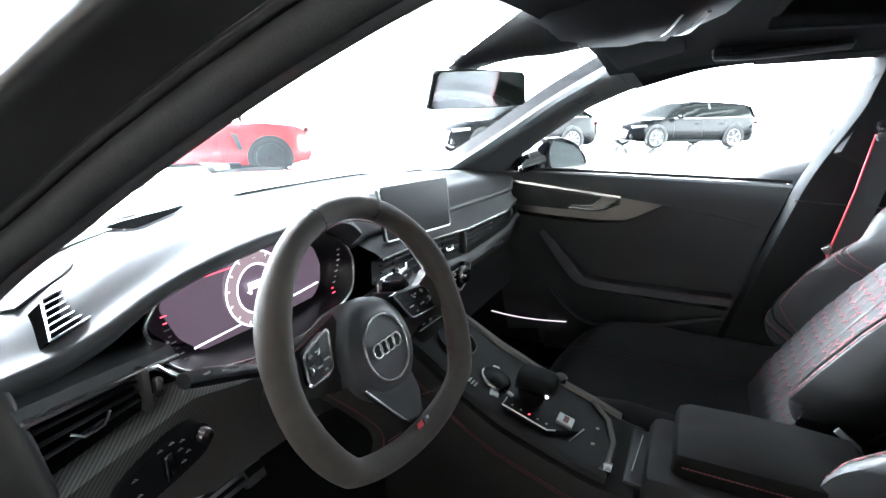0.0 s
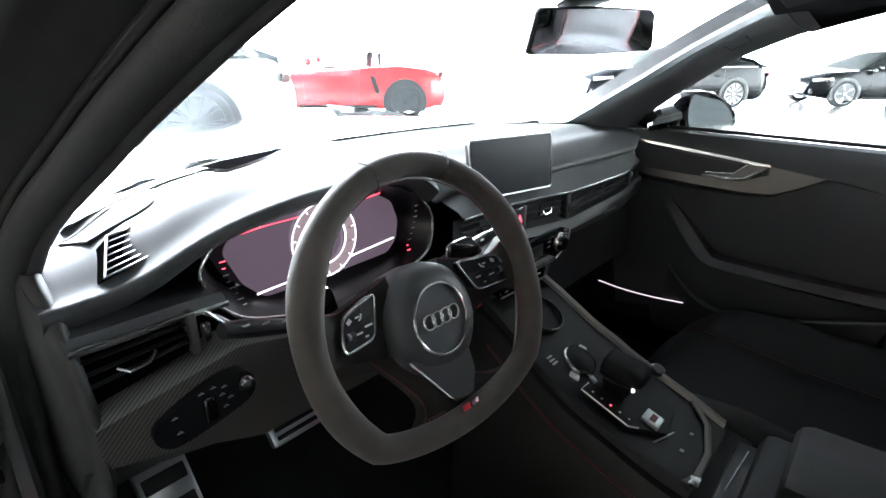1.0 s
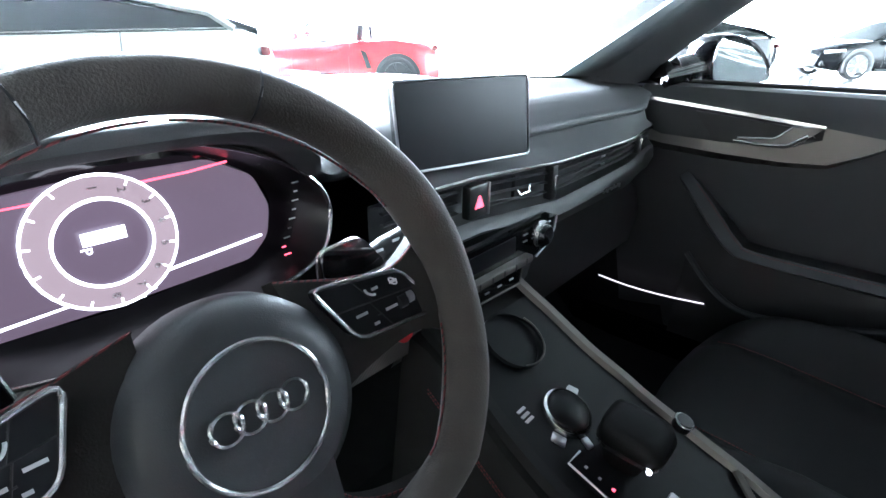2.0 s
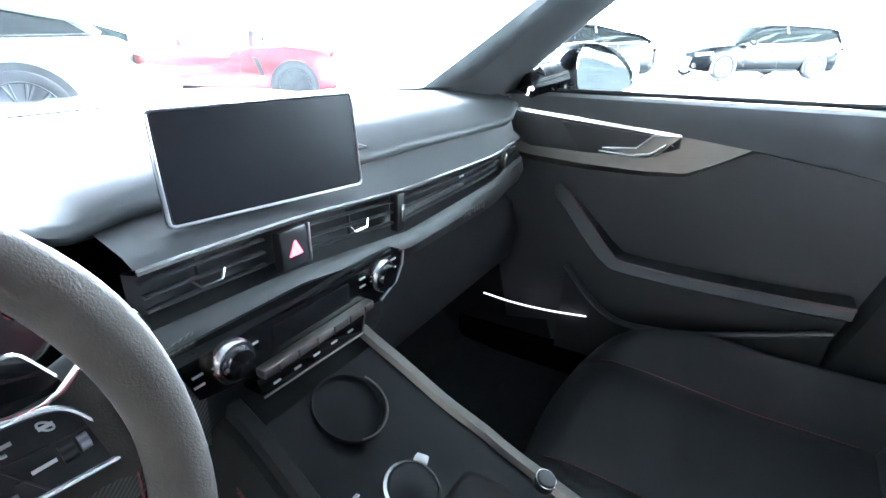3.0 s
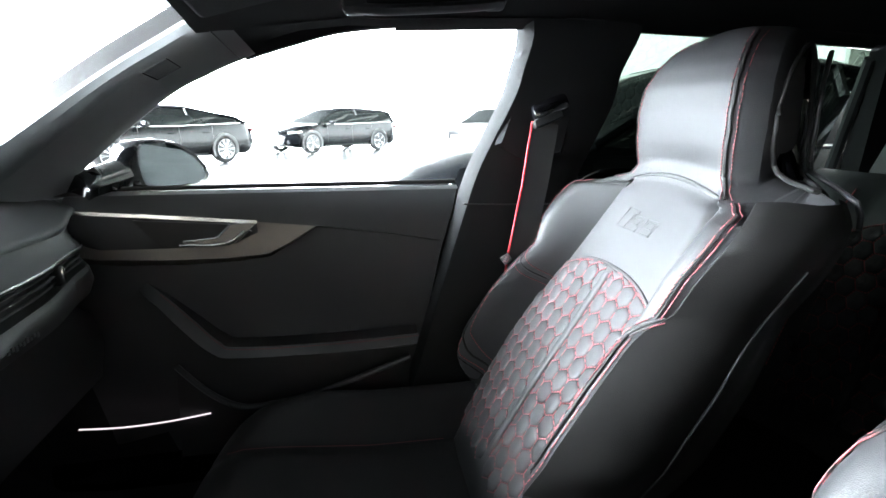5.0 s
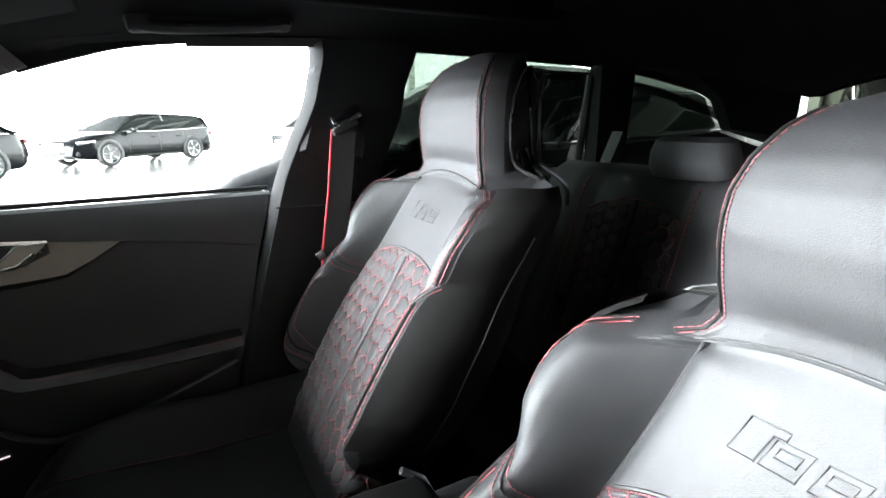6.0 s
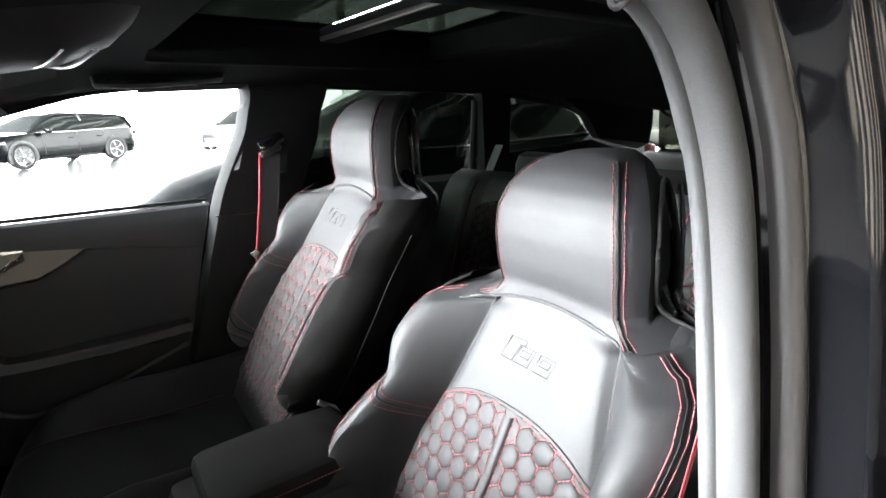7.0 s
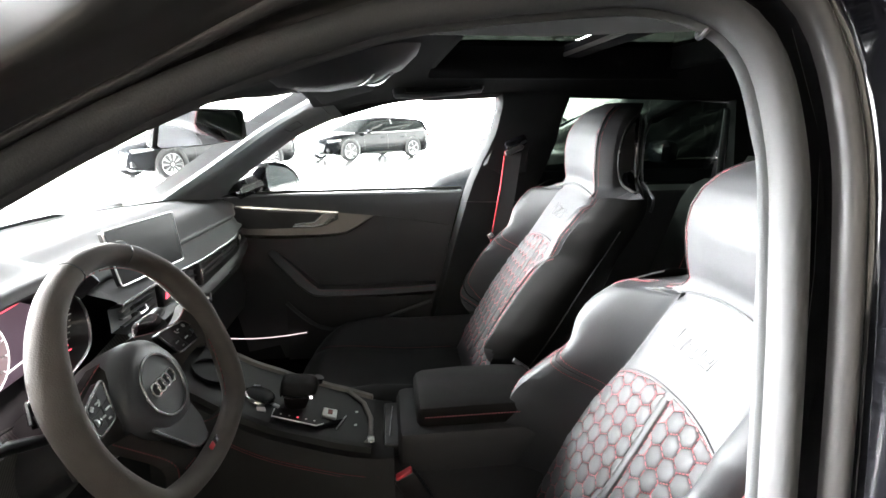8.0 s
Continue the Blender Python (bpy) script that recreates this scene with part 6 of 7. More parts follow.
# ---------------------------------------------------------------- front seats
def seat_curve(z):
    """Centre line of the seat's front: x at the height z, from the driver's seat."""
    return lerp_lin(z, [(0.36, -0.16), (0.44, -0.190), (0.50, -0.215), (0.60, -0.255), (0.70, -0.300), (0.78, -0.334), (0.86, -0.366), (0.93, -0.396), (0.945, -0.400), (0.965, -0.402), (1.00, -0.390), (1.04, -0.381), (1.08, -0.379), (1.11, -0.387), (1.135, -0.402), (1.152, -0.424), (1.163, -0.444)])


def lerp_lin(v, table):
    return float(np.interp(v, [a for a, _ in table], [b for _, b in table]))


SEAT_Z0, SEAT_Z1 = 0.36, 1.163
NECK = 0.940
girth = {"side": 0.0}  # how far the lower side wings are pumped up, 0 to 1


def pumped(z):
    return girth["side"] * lerp_lin(z, [(0.70, 1.0), (0.78, 0.6), (0.86, 0.5), (0.90, 0.3), (0.93, 0.0)])


def half_width(z):
    taper = (1.0 - girth["side"]) * lerp_lin(z, [(0.36, 0.075), (0.46, 0.050), (0.55, 0.012), (0.60, 0.0)])
    return 0.030 * pumped(z) - taper + lerp_lin(z, [(0.36, 0.245), (0.44, 0.248), (0.60, 0.256), (0.70, 0.254), (0.76, 0.243), (0.785, 0.240), (0.80, 0.244), (0.84, 0.256), (0.88, 0.260), (0.91, 0.250), (0.93, 0.226), (0.943, 0.188), (0.952, 0.148), (0.963, 0.132), (1.02, 0.137), (1.06, 0.135), (1.08, 0.131), (1.11, 0.120), (1.135, 0.102), (1.15, 0.084), (1.159, 0.062), (1.163, 0.042)])


def inner_seam(z):
    """Seam between the middle panel and the side wings."""
    return lerp_lin(z, [(0.44, 0.186), (0.60, 0.192), (0.68, 0.186), (0.755, 0.162), (0.85, 0.138), (0.94, 0.120)])


def bolster(y, z):
    """How far the side wings stand forward of the centre."""
    w = half_width(z)
    reach = 0.055 * pumped(z) + lerp_lin(z, [(0.36, 0.040), (0.48, 0.060), (0.56, 0.084), (0.62, 0.090), (0.70, 0.090), (0.75, 0.080), (0.785, 0.066), (0.80, 0.068), (0.84, 0.078), (0.88, 0.072), (0.91, 0.060), (0.935, 0.038), (0.952, 0.010), (0.962, 0.0), (1.2, 0.0)])
    inner = inner_seam(z)
    t = (abs(y) - inner) / max(0.02, (w * 0.80 - inner))
    t = max(0.0, min(1.0, t))
    rise = reach * (0.6 * t * t * (3 - 2 * t) + 0.4 * t)
    groove = -0.011 * math.exp(-((abs(y) - inner) / 0.009) ** 2) if z < NECK else 0.0
    crown = 0.007 * (1 - (y / 0.15) ** 4) if (z < NECK and abs(y) < 0.15) else 0.0
    if z >= NECK:
        crown = lerp_lin(z, [(NECK, 0.009), (0.99, 0.018)]) * (1 - min(1.0, abs(y) / max(0.05, w)) ** 2.5)
    k = abs(y) / w
    round_off = -0.085 * max(0.0, (k - 0.80) / 0.20) ** 2.4 if z < 0.95 else -0.034 * max(0.0, (k - 0.80) / 0.2) ** 2.2
    return rise + groove + crown + round_off


def seat_front(y, z, off=0.0):
    """A point on the seat's front, y from its middle, moved off the surface."""
    e = 0.003
    p = Vector((seat_curve(z) + bolster(y, z), y, z))
    if off == 0.0:
        return p
    a = Vector((seat_curve(z) + bolster(y + e, z), y + e, z)) - Vector((seat_curve(z) + bolster(y - e, z), y - e, z))
    b = Vector((seat_curve(z + e) + bolster(y, z + e), y, z + e)) - Vector((seat_curve(z - e) + bolster(y, z - e), y, z - e))
    n = b.cross(a).normalized()
    n = n if n.x > 0 else -n
    return p + n * off


def neck_drop(y):
    """The lower edge of the head restraint falls towards its corners."""
    return 0.022 * min(1.0, abs(y) / 0.125) ** 2


def seat_depth(z):
    return lerp_lin(z, [(0.36, 0.14), (0.8, 0.105), (0.95, 0.085), (1.0, 0.10), (1.10, 0.10), (1.163, 0.05)])


def seat_section(z):
    """Stations across the seat at the height z, closer together at the seams and the outer edge."""
    w = half_width(z)
    inner = min(0.82, inner_seam(z) / w) if z < NECK else 0.55
    half = [0.0, 0.2 * inner, 0.4 * inner, 0.6 * inner, 0.8 * inner] + [inner + d / w for d in (-0.016, -0.010, -0.005, 0.0, 0.005, 0.010, 0.016)]
    half += [half[-1] + (1 - half[-1]) * math.sin(k * math.pi / 28) for k in range(1, 15)]
    return w, np.array([-h for h in half[:0:-1]] + half)


def quilt(name_of, front, top, edge, rows_z, pitch, cols, welt, stitches):
    """Honeycomb cushions in rows between the middle welt and the side seams, with the thread along their joints."""
    row = pitch * 0.83
    cell_r = pitch / math.sqrt(3)
    for s in (-1, 1):
        for j in range(int((rows_z[1] - rows_z[0]) / row) + 2):
            zc = rows_z[1] + 0.006 - j * row
            for i in range(-1, cols + 1):
                yc = welt + pitch * (i + (0.5 if j % 2 else 0.0) + 0.42)
                if zc < rows_z[0]:
                    continue
                hexa = [(yc + cell_r * math.sin(radians(60 * k)), zc + cell_r * 0.96 * math.cos(radians(60 * k))) for k in range(6)]

                def fit_in(y, z):
                    z = max(z, rows_z[0] - 0.02)
                    y = min(max(welt, y), edge(min(z, top(0.0))))
                    return y, min(z, top(y))

                hexa = [fit_in(y, z) for y, z in hexa]
                wide, tall = max(y for y, _ in hexa) - min(y for y, _ in hexa), max(z for _, z in hexa) - min(z for _, z in hexa)
                if wide < 0.006 or tall < 0.007:
                    continue
                my, mz = sum(y for y, _ in hexa) / 6, sum(z for _, z in hexa) / 6
                dome = min(1.0, min(wide / pitch, tall / (pitch * 1.05)) * 1.15)
                rings = [[front(s * (my + (y - my) * k), mz + (z - mz) * k, h * dome) for y, z in hexa] for k, h in ((0.995, -0.0010), (0.965, 0.0008), (0.90, 0.0026), (0.78, 0.0038), (0.5, 0.0046), (0.05, 0.0049))]
                name_of(Geo().loft(rings, True, False))
                for k in range(3):
                    a, b = hexa[k], hexa[k + 1]
                    if math.hypot(a[0] - b[0], a[1] - b[1]) > 0.004:
                        stitches.tube([front(s * a[0], a[1], 0.0020), front(s * b[0], b[1], 0.0020)], 0.0010, 4)


def front_seat(centre, label, lean, sink=0.0, side=0.0):
    girth["side"] = side
    seat = thing("front_seat", label, "seat", (centre[0] + lean * 0.6, centre[1], centre[2] + 0.32), "front seats")
    # the backrest leans further back than the drawn profile
    tilt = Matrix(((1, 0, -lean, lean * 0.945), (0, 1, 0, 0), (0, 0, 1, 0), (0, 0, 0, 1)))
    T = Matrix.Translation(centre) @ tilt

    def put(name, geo, mat, lab="", sharp=38):
        return part(name, geo.moved(T), mat, seat, lab, sharp)

    def seam(name, pts, r=0.0012, mat=SOFT_MATT, lab=""):
        return put(name, Geo().tube([seat_front(y, z, h) for y, z, h in pts], r, 6), mat, lab)

    def rings(heights, drop):
        out = []
        for z in heights:
            w, us = seat_section(z)
            front = [seat_front(u * w, z) + Vector((0, 0, -neck_drop(u * w) * drop(z))) for u in us]
            back = [Vector((seat_curve(z) - seat_depth(z) - 0.03 * (1 - abs(u) ** 3), u * w * 0.93, z)) for u in us[::-1]]
            out.append(front + back)
        return out

    put("backrest", Geo().loft(rings(list(np.linspace(SEAT_Z0, 0.878, 62)) + list(np.linspace(0.884, NECK + 0.004, 32)), lambda z: lerp(z, [(0.90, 0.0), (NECK, 1.0)])), True, True), LEATHER, "black leather backrest", 50)
    put("head_restraint", Geo().loft(rings(np.linspace(NECK + 0.005, SEAT_Z1, 34), lambda z: lerp(z, [(NECK, 1.0), (1.02, 0.0)])), True, True), LEATHER, "black leather head restraint", 50)
    put("seam", Geo().tube([seat_front(y, NECK + 0.004) + Vector((0.002, 0, -neck_drop(y))) for y in np.linspace(-0.128, 0.128, 30)], 0.0016, 6), SOFT_MATT)
    # rear shell in gloss black
    sh = []
    for z in np.linspace(0.50, 1.13, 24):
        w = half_width(z) * 0.94
        sh.append([Vector((seat_curve(z) - seat_depth(z) - 0.012 - 0.035 * (1 - abs(u) ** 3), u * w * 0.96, z)) for u in np.linspace(-1, 1, 19)])
    put("rear_shell", Geo().loft(sh, False), SATIN, "gloss black rear shell")
    for s in (-1, 1):
        # oval gloss insets at the sides of the head restraint, their welt, and the bright shell edge behind them
        def side_point(z, k, h):
            return Vector((seat_curve(z) - 0.030 - 0.07 * k, s * (half_width(z) * (1.0 - 0.055 * k) + h), z))

        oval = [(1.035 + 0.095 * math.sin(a), 0.62 + 0.40 * math.cos(a) * (1.0 - 0.25 * math.sin(a))) for a in np.linspace(0, 2 * math.pi, 41)[:-1]]
        put("side_inset", Geo().loft([[side_point(1.035 + (z - 1.035) * q, 0.62 + (k - 0.62) * q, h) for z, k in oval] for q, h in ((1.0, 0.004), (0.9, 0.001), (0.5, -0.003), (0.03, -0.004))], True), GLOSS, "gloss black side inset", 70)
        put("inset_welt", Geo().tube([side_point(z, k, 0.004) for z, k in oval], 0.0035, 8, True), LEATHER_DARK_SHADE, "black leather welt")
        put("shell_edge", Geo().tube([Vector((seat_curve(z) - 0.112, s * (half_width(z) * 0.945 + 0.004), z)) for z in np.linspace(0.90, 1.12, 16)], 0.0035, 8), SATIN, "black shell edge")
        # head restraint: dark welt between two rows of red stitches
        track = [(z, half_width(z) * 0.845) for z in np.linspace(NECK + 0.006, 1.152, 34)]
        for d, r, mat, lab in ((-0.0055, 0.0006, STITCH, "red double seam"), (0.0055, 0.0006, STITCH, "red double seam"), (0.0, 0.0022, LEATHER_DARK_SHADE, "dark welt")):
            put("head_seam", Geo().tube([seat_front(s * (y + d), z, 0.0008) + Vector((0, 0, -neck_drop(y) * lerp(z, [(NECK, 1.0), (1.02, 0.0)]))) for z, y in track], r, 6), mat, lab)
        # seam between the middle panel and the wing
        seam("panel_joint", [(s * inner_seam(z), z, 0.0002) for z in np.linspace(0.74, NECK - 0.008, 20)], 0.0016)
        # outer edge of the upper wing: double seam with a welt
        rim = 0.90 + 0.065 * side
        for k, r, mat, lab in ((rim - 0.036, 0.0008, STITCH, "red double seam"), (rim - 0.010, 0.0008, STITCH, "red double seam"), (rim - 0.023, 0.0012, LEATHER_DARK_SHADE, "dark welt")):
            put("wing_seam", Geo().tube([seat_front(s * half_width(z) * k, z, 0.0020) + Vector((0, 0, -neck_drop(half_width(z) * k) * lerp(z, [(0.90, 0.0), (NECK, 1.0)]))) for z in np.linspace(0.79, NECK + (0.003 if s > 0 else -0.008), 48)], r, 6), mat, lab)
        # joint between upper wing and lower bolster, with its stitches
        y0 = half_width(0.79) - 0.024
        joint = [(y0 - (y0 - 0.162) * u ** 0.8, 0.790 - 0.125 * u ** 1.15) for u in np.linspace(0, 1, 22)]
        seam("wing_joint", [(s * y, z, 0.0004) for y, z in joint], 0.0020)
        for d in (-0.0055, 0.0055):
            seam("wing_joint_stitching", [(s * (y + d), z - d * 0.3, 0.0012) for y, z in joint[1:]], 0.0007, STITCH, "red double seam")
        # lip of the lower bolster
        low_rim = 0.87 + 0.06 * side
        for k, r, mat, lab in ((low_rim - 0.055, 0.0008, STITCH, "red double seam"), (low_rim - 0.012, 0.0008, STITCH, "red double seam"), (low_rim - 0.034, 0.0022, LEATHER_DARK_SHADE, "dark welt")):
            seam("bolster_seam", [(s * half_width(z) * k, z, 0.0012) for z in np.linspace(0.42, 0.765, 36)], r, mat, lab)
        # outer sides of the backrest, their shade put into a darker leather
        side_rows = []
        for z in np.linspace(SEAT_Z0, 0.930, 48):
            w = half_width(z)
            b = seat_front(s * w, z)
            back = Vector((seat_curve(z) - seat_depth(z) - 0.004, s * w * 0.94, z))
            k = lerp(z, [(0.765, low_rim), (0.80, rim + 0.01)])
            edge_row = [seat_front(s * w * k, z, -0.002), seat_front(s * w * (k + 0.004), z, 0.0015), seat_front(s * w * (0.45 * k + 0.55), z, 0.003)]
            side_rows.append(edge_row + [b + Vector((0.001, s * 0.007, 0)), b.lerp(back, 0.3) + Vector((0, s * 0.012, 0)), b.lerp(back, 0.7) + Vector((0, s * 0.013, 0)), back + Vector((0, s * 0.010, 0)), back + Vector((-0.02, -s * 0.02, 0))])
        put("side_panel", Geo().loft(side_rows, False), LEATHER_DARK_SHADE, "leather side panel, darkened for its shade", 60)
        put("side_seam", Geo().tube([r[4].lerp(r[5], 0.5) + Vector((0, s * 0.001, 0)) for r in side_rows[4:-6]], 0.0018, 6), SOFT_MATT)
    # quilted honeycomb panel
    top = lambda y: 0.790 - 0.036 * (abs(y) / 0.150) ** 2.6
    red = Geo()
    quilt(lambda geo: put("quilt_cell", geo, LEATHER, "", 80), seat_front, top, lambda z: inner_seam(z) - 0.004, (0.45, 0.79), 0.0345, 5, 0.0105, red)
    tagged(put("quilt_stitching", red, STITCH), "red honeycomb stitching", kind="stuff")
    seam("panel_seam", [(y, top(y) + 0.003, 0.0006) for y in np.linspace(-0.152, 0.152, 40)], 0.0026)
    put("centre_welt", Geo().loft([[seat_front(-0.0085, z, 0.000), seat_front(-0.0078, z, 0.004), seat_front(-0.004, z, 0.0058), seat_front(0.004, z, 0.0058), seat_front(0.0078, z, 0.004), seat_front(0.0085, z, 0.000)] for z in np.linspace(0.46, 0.783, 26)], False), LEATHER, "smooth centre welt", 60)
    for s in (-1, 1):
        seam("welt_stitching", [(s * 0.0098, z, 0.0014) for z in np.linspace(0.46, 0.783, 26)], 0.0007, STITCH)
    # embossed mark: plain outlines
    mark = Geo()
    zc = 0.866
    slant = lambda a, b: (a + 0.30 * b, b)
    outlines = [[(-0.054, -0.016), (-0.054, 0.016), (-0.020, 0.016), (-0.020, 0.009), (-0.030, 0.009), (-0.030, -0.016)]]
    for c in (-0.012, 0.028):
        outlines.append([(c - 0.014, -0.016), (c - 0.014, 0.008), (c + 0.016, 0.008), (c + 0.016, -0.016)])
        outlines.append([(c - 0.008, -0.006), (c - 0.008, 0.003), (c + 0.010, 0.003), (c + 0.010, -0.006)])
    for poly in outlines:
        poly = [slant(a, b) for a, b in poly]
        mark.tube([seat_front(a, zc + b, 0.0002) for a, b in poly], 0.0010, 5, True)
    put("embossed_mark", mark, SOFT_MATT, "embossed outline mark")
    # cushion with raised thigh bolsters
    cush = []
    crest = lambda x: lerp_lin(x, [(-0.22, 0.465), (0.0, 0.468), (0.18, 0.486), (0.25, 0.488), (0.29, 0.475), (0.31, 0.455)])
    for x in np.linspace(-0.22, 0.31, 36):
        ring = []
        for y in np.linspace(-0.275, 0.275, 45):
            side = max(0.0, min(1.0, (abs(y) - 0.145) / 0.085))
            edge = max(0.0, (abs(y) - 0.232) / 0.043)
            lift = lerp_lin(x, [(-0.22, 0.075), (0.10, 0.070), (0.22, 0.045), (0.31, 0.005)])
            ring.append((x - 0.035 * (abs(y) / 0.26) ** 2 * max(0.0, (x - 0.1) / 0.2), y, crest(x) + lift * side * side * (3 - 2 * side) - 0.050 * edge ** 2 - 0.006 * math.exp(-((abs(y) - 0.145) / 0.008) ** 2)))
        ring += [(x, 0.262, 0.38), (x, 0.22, 0.34), (x, -0.22, 0.34), (x, -0.262, 0.38)]
        cush.append(ring)
    # cushion colour darkened for the shade below the dash
    put("cushion", Geo().loft(cush, True, True).moved(Matrix.Translation((0, 0, -sink))), CUSHION_SHADED, "black leather cushion", 60)
    for s in (-1, 1):
        put("cushion_stitching", Geo().tube([(x, s * 0.146, crest(x) + 0.0005) for x in np.linspace(-0.15, 0.27, 16)], 0.0008, 5).moved(Matrix.Translation((0, 0, -sink))), DARK_STITCH)
    put("seat_base", Geo().box((0.04, 0, 0.335 - sink), (0.48, 0.44, 0.05), 0.015), SOFT_MATT)
    return seat


front_seat((-0.030, 0.322, -0.004), "black leather sport seat with red stitching, driver side", 0.10, side=1.0)
front_seat((-0.052, -0.385, 0.100), "black leather sport seat with red stitching, set higher", 0.19, 0.07)

# ---------------------------------------------------------------- rear bench
rear = thing("rear_bench", "black leather rear bench with honeycomb backrest", "rear seat", (-0.9, 0, 0.35))


def bench_x(y, z):
    seat_c = min(abs(y - 0.39), abs(y + 0.36))
    wing = 0.035 * max(0.0, min(1.0, (seat_c - 0.13) / 0.06))
    return lerp_lin(z, [(0.45, -0.80), (0.70, -0.88), (0.95, -0.965), (1.0, -1.0), (1.02, -1.05)]) + wing


rows = [[(bench_x(y, z), y, z) for y in np.linspace(-0.66, 0.66, 133)] for z in np.linspace(0.45, 1.02, 40)]
rows.append([(-1.12, y, 1.0) for y in np.linspace(-0.66, 0.66, 133)])
part("backrest", Geo().loft(rows, False), LEATHER, rear, "black leather backrest")
part("cushion", Geo().loft([[(x, y, z + 0.02 * math.cos(y * 9) ** 2) for y in np.linspace(-0.66, 0.66, 30)] for x, z in ((-0.85, 0.47), (-0.6, 0.48), (-0.42, 0.50), (-0.38, 0.47), (-0.38, 0.33))], False), LEATHER_DARK_SHADE, rear)
for sy in (-0.36, 0.39):
    red = Geo()
    R = 0.0225

    def arch(y):
        return 0.945 - 0.035 * (abs(y - sy) / 0.135) ** 2

    for s in (-1, 1):
        for i in range(4):
            yc = sy + s * (0.030 + i * R * 1.5)
            zc = 0.950 - (R * 0.82 if i % 2 else 0)
            while zc > 0.55:
                hexa = [(yc + R * math.cos(radians(60 * k)), zc + R * 0.95 * math.sin(radians(60 * k))) for k in range(6)]
                hexa = [(sy + s * min(0.137, max(0.011, s * (y - sy))), min(z, arch(y))) for y, z in hexa]
                if max(z for _, z in hexa) - min(z for _, z in hexa) > 0.014:
                    mz = sum(z for _, z in hexa) / 6
                    my = sum(y for y, _ in hexa) / 6
                    part("quilt_cell", Geo().loft([[(bench_x(y, z) + h, my + (y - my) * k, mz + (z - mz) * k) for y, z in hexa] for k, h in ((0.93, 0.001), (0.90, 0.004), (0.8, 0.006), (0.5, 0.0075), (0.05, 0.008))], True), LEATHER, rear, "", 80)
                    for k in range(3):
                        a, b = hexa[k], hexa[k + 1]
                        red.tube([(bench_x(*a) + 0.0025, a[0], a[1]), (bench_x(*b) + 0.0025, b[0], b[1])], 0.0014, 4)
                zc -= R * 1.645
    red.tube([(bench_x(sy + d, arch(sy + d)) + 0.0025, sy + d, arch(sy + d)) for d in np.linspace(-0.137, 0.137, 30)], 0.0014, 4)
    part("quilt_stitching", red, STITCH, rear, "red honeycomb stitching")
    for s in (-1, 1):
        part("stitching", Geo().tube([(bench_x(sy + s * 0.165, z) + 0.003, sy + s * 0.165, z) for z in np.linspace(0.6, 0.99, 14)], 0.0016, 5), STITCH, rear)
        part("centre_welt", Geo().tube([(bench_x(sy, z) + 0.002, sy, z) for z in np.linspace(0.55, 0.942, 12)], 0.0085, 8, False, 0.6, (1, 0, 0)), LEATHER, rear)
for sy, dz in ((-0.25, 0.0), (0.40, 0.0)):
    hr = thing("rear_head_restraint", "black leather rear head restraint", "head restraint", (-1.0, sy, 1.02), "rear head restraints")
    rings = []
    for z, w, d in ((1.0, 0.085, 0.03), (1.005, 0.10, 0.045), (1.03, 0.108, 0.055), (1.06, 0.106, 0.055), (1.085, 0.098, 0.045), (1.095, 0.085, 0.02)):
        rings.append([(-1.01 + d * math.sin(a) * (1.0 if math.sin(a) > 0 else 0.7), sy + w * math.copysign(abs(math.cos(a)) ** 0.55, math.cos(a)), z) for a in np.linspace(0, 2 * math.pi, 29)[:-1]])
    part("cushion", Geo().loft(rings, True, True), LEATHER, hr)
    for s in (-1, 1):
        part("post", Geo().tube([(-1.02, sy + s * 0.05, 0.98), (-1.02, sy + s * 0.05, 1.02)], 0.006, 8), CHROME, hr)
# rear belt and rear door details on the passenger side
rb = thing("rear_seat_belt", "black rear seat belt with metal tongue", "seat belt", (-1.05, -0.62, 0.9))
part("webbing", Geo().loft([[(-1.12, -0.60, 1.10), (-1.12, -0.56, 1.10)], [(-0.99, -0.565, 0.92), (-0.99, -0.525, 0.92)], [(-0.86, -0.55, 0.66), (-0.86, -0.51, 0.66)]], False), WEB, rb)
part("tongue", Geo().box((-0.86, -0.50, 0.66), (0.02, 0.03, 0.03), 0.004), CHROME, rb)
rd = thing("rear_door", "black lined rear passenger door, closed", "door", (-0.75, -0.74, 0.42))
part("lining", Geo().loft([[(-0.38, y, z), (-0.7, y, z), (-1.2, y, z)] for y, z in ((-0.74, 0.38), (-0.72, 0.62), (-0.715, 0.90), (-0.74, 0.97), (-0.79, 0.985))], False), SOFT_MATT, rd)
part("window_frame", Geo().tube([(-1.118, -0.735, 0.99), (-1.07, -0.665, 1.13), (-1.03, -0.605, 1.255)], 0.012, 8), SATIN, rd)
part("pillar_tag", Geo().box((-1.13, -0.70, 1.045), (0.03, 0.006, 0.11), 0.002, Euler((radians(-28), radians(-14), 0)).to_matrix()), WALL, rd, "pale paper tag")
part("chrome_pull", Geo().box((-0.52, -0.71, 0.935), (0.10, 0.008, 0.006), 0.002), CHROME, rd)

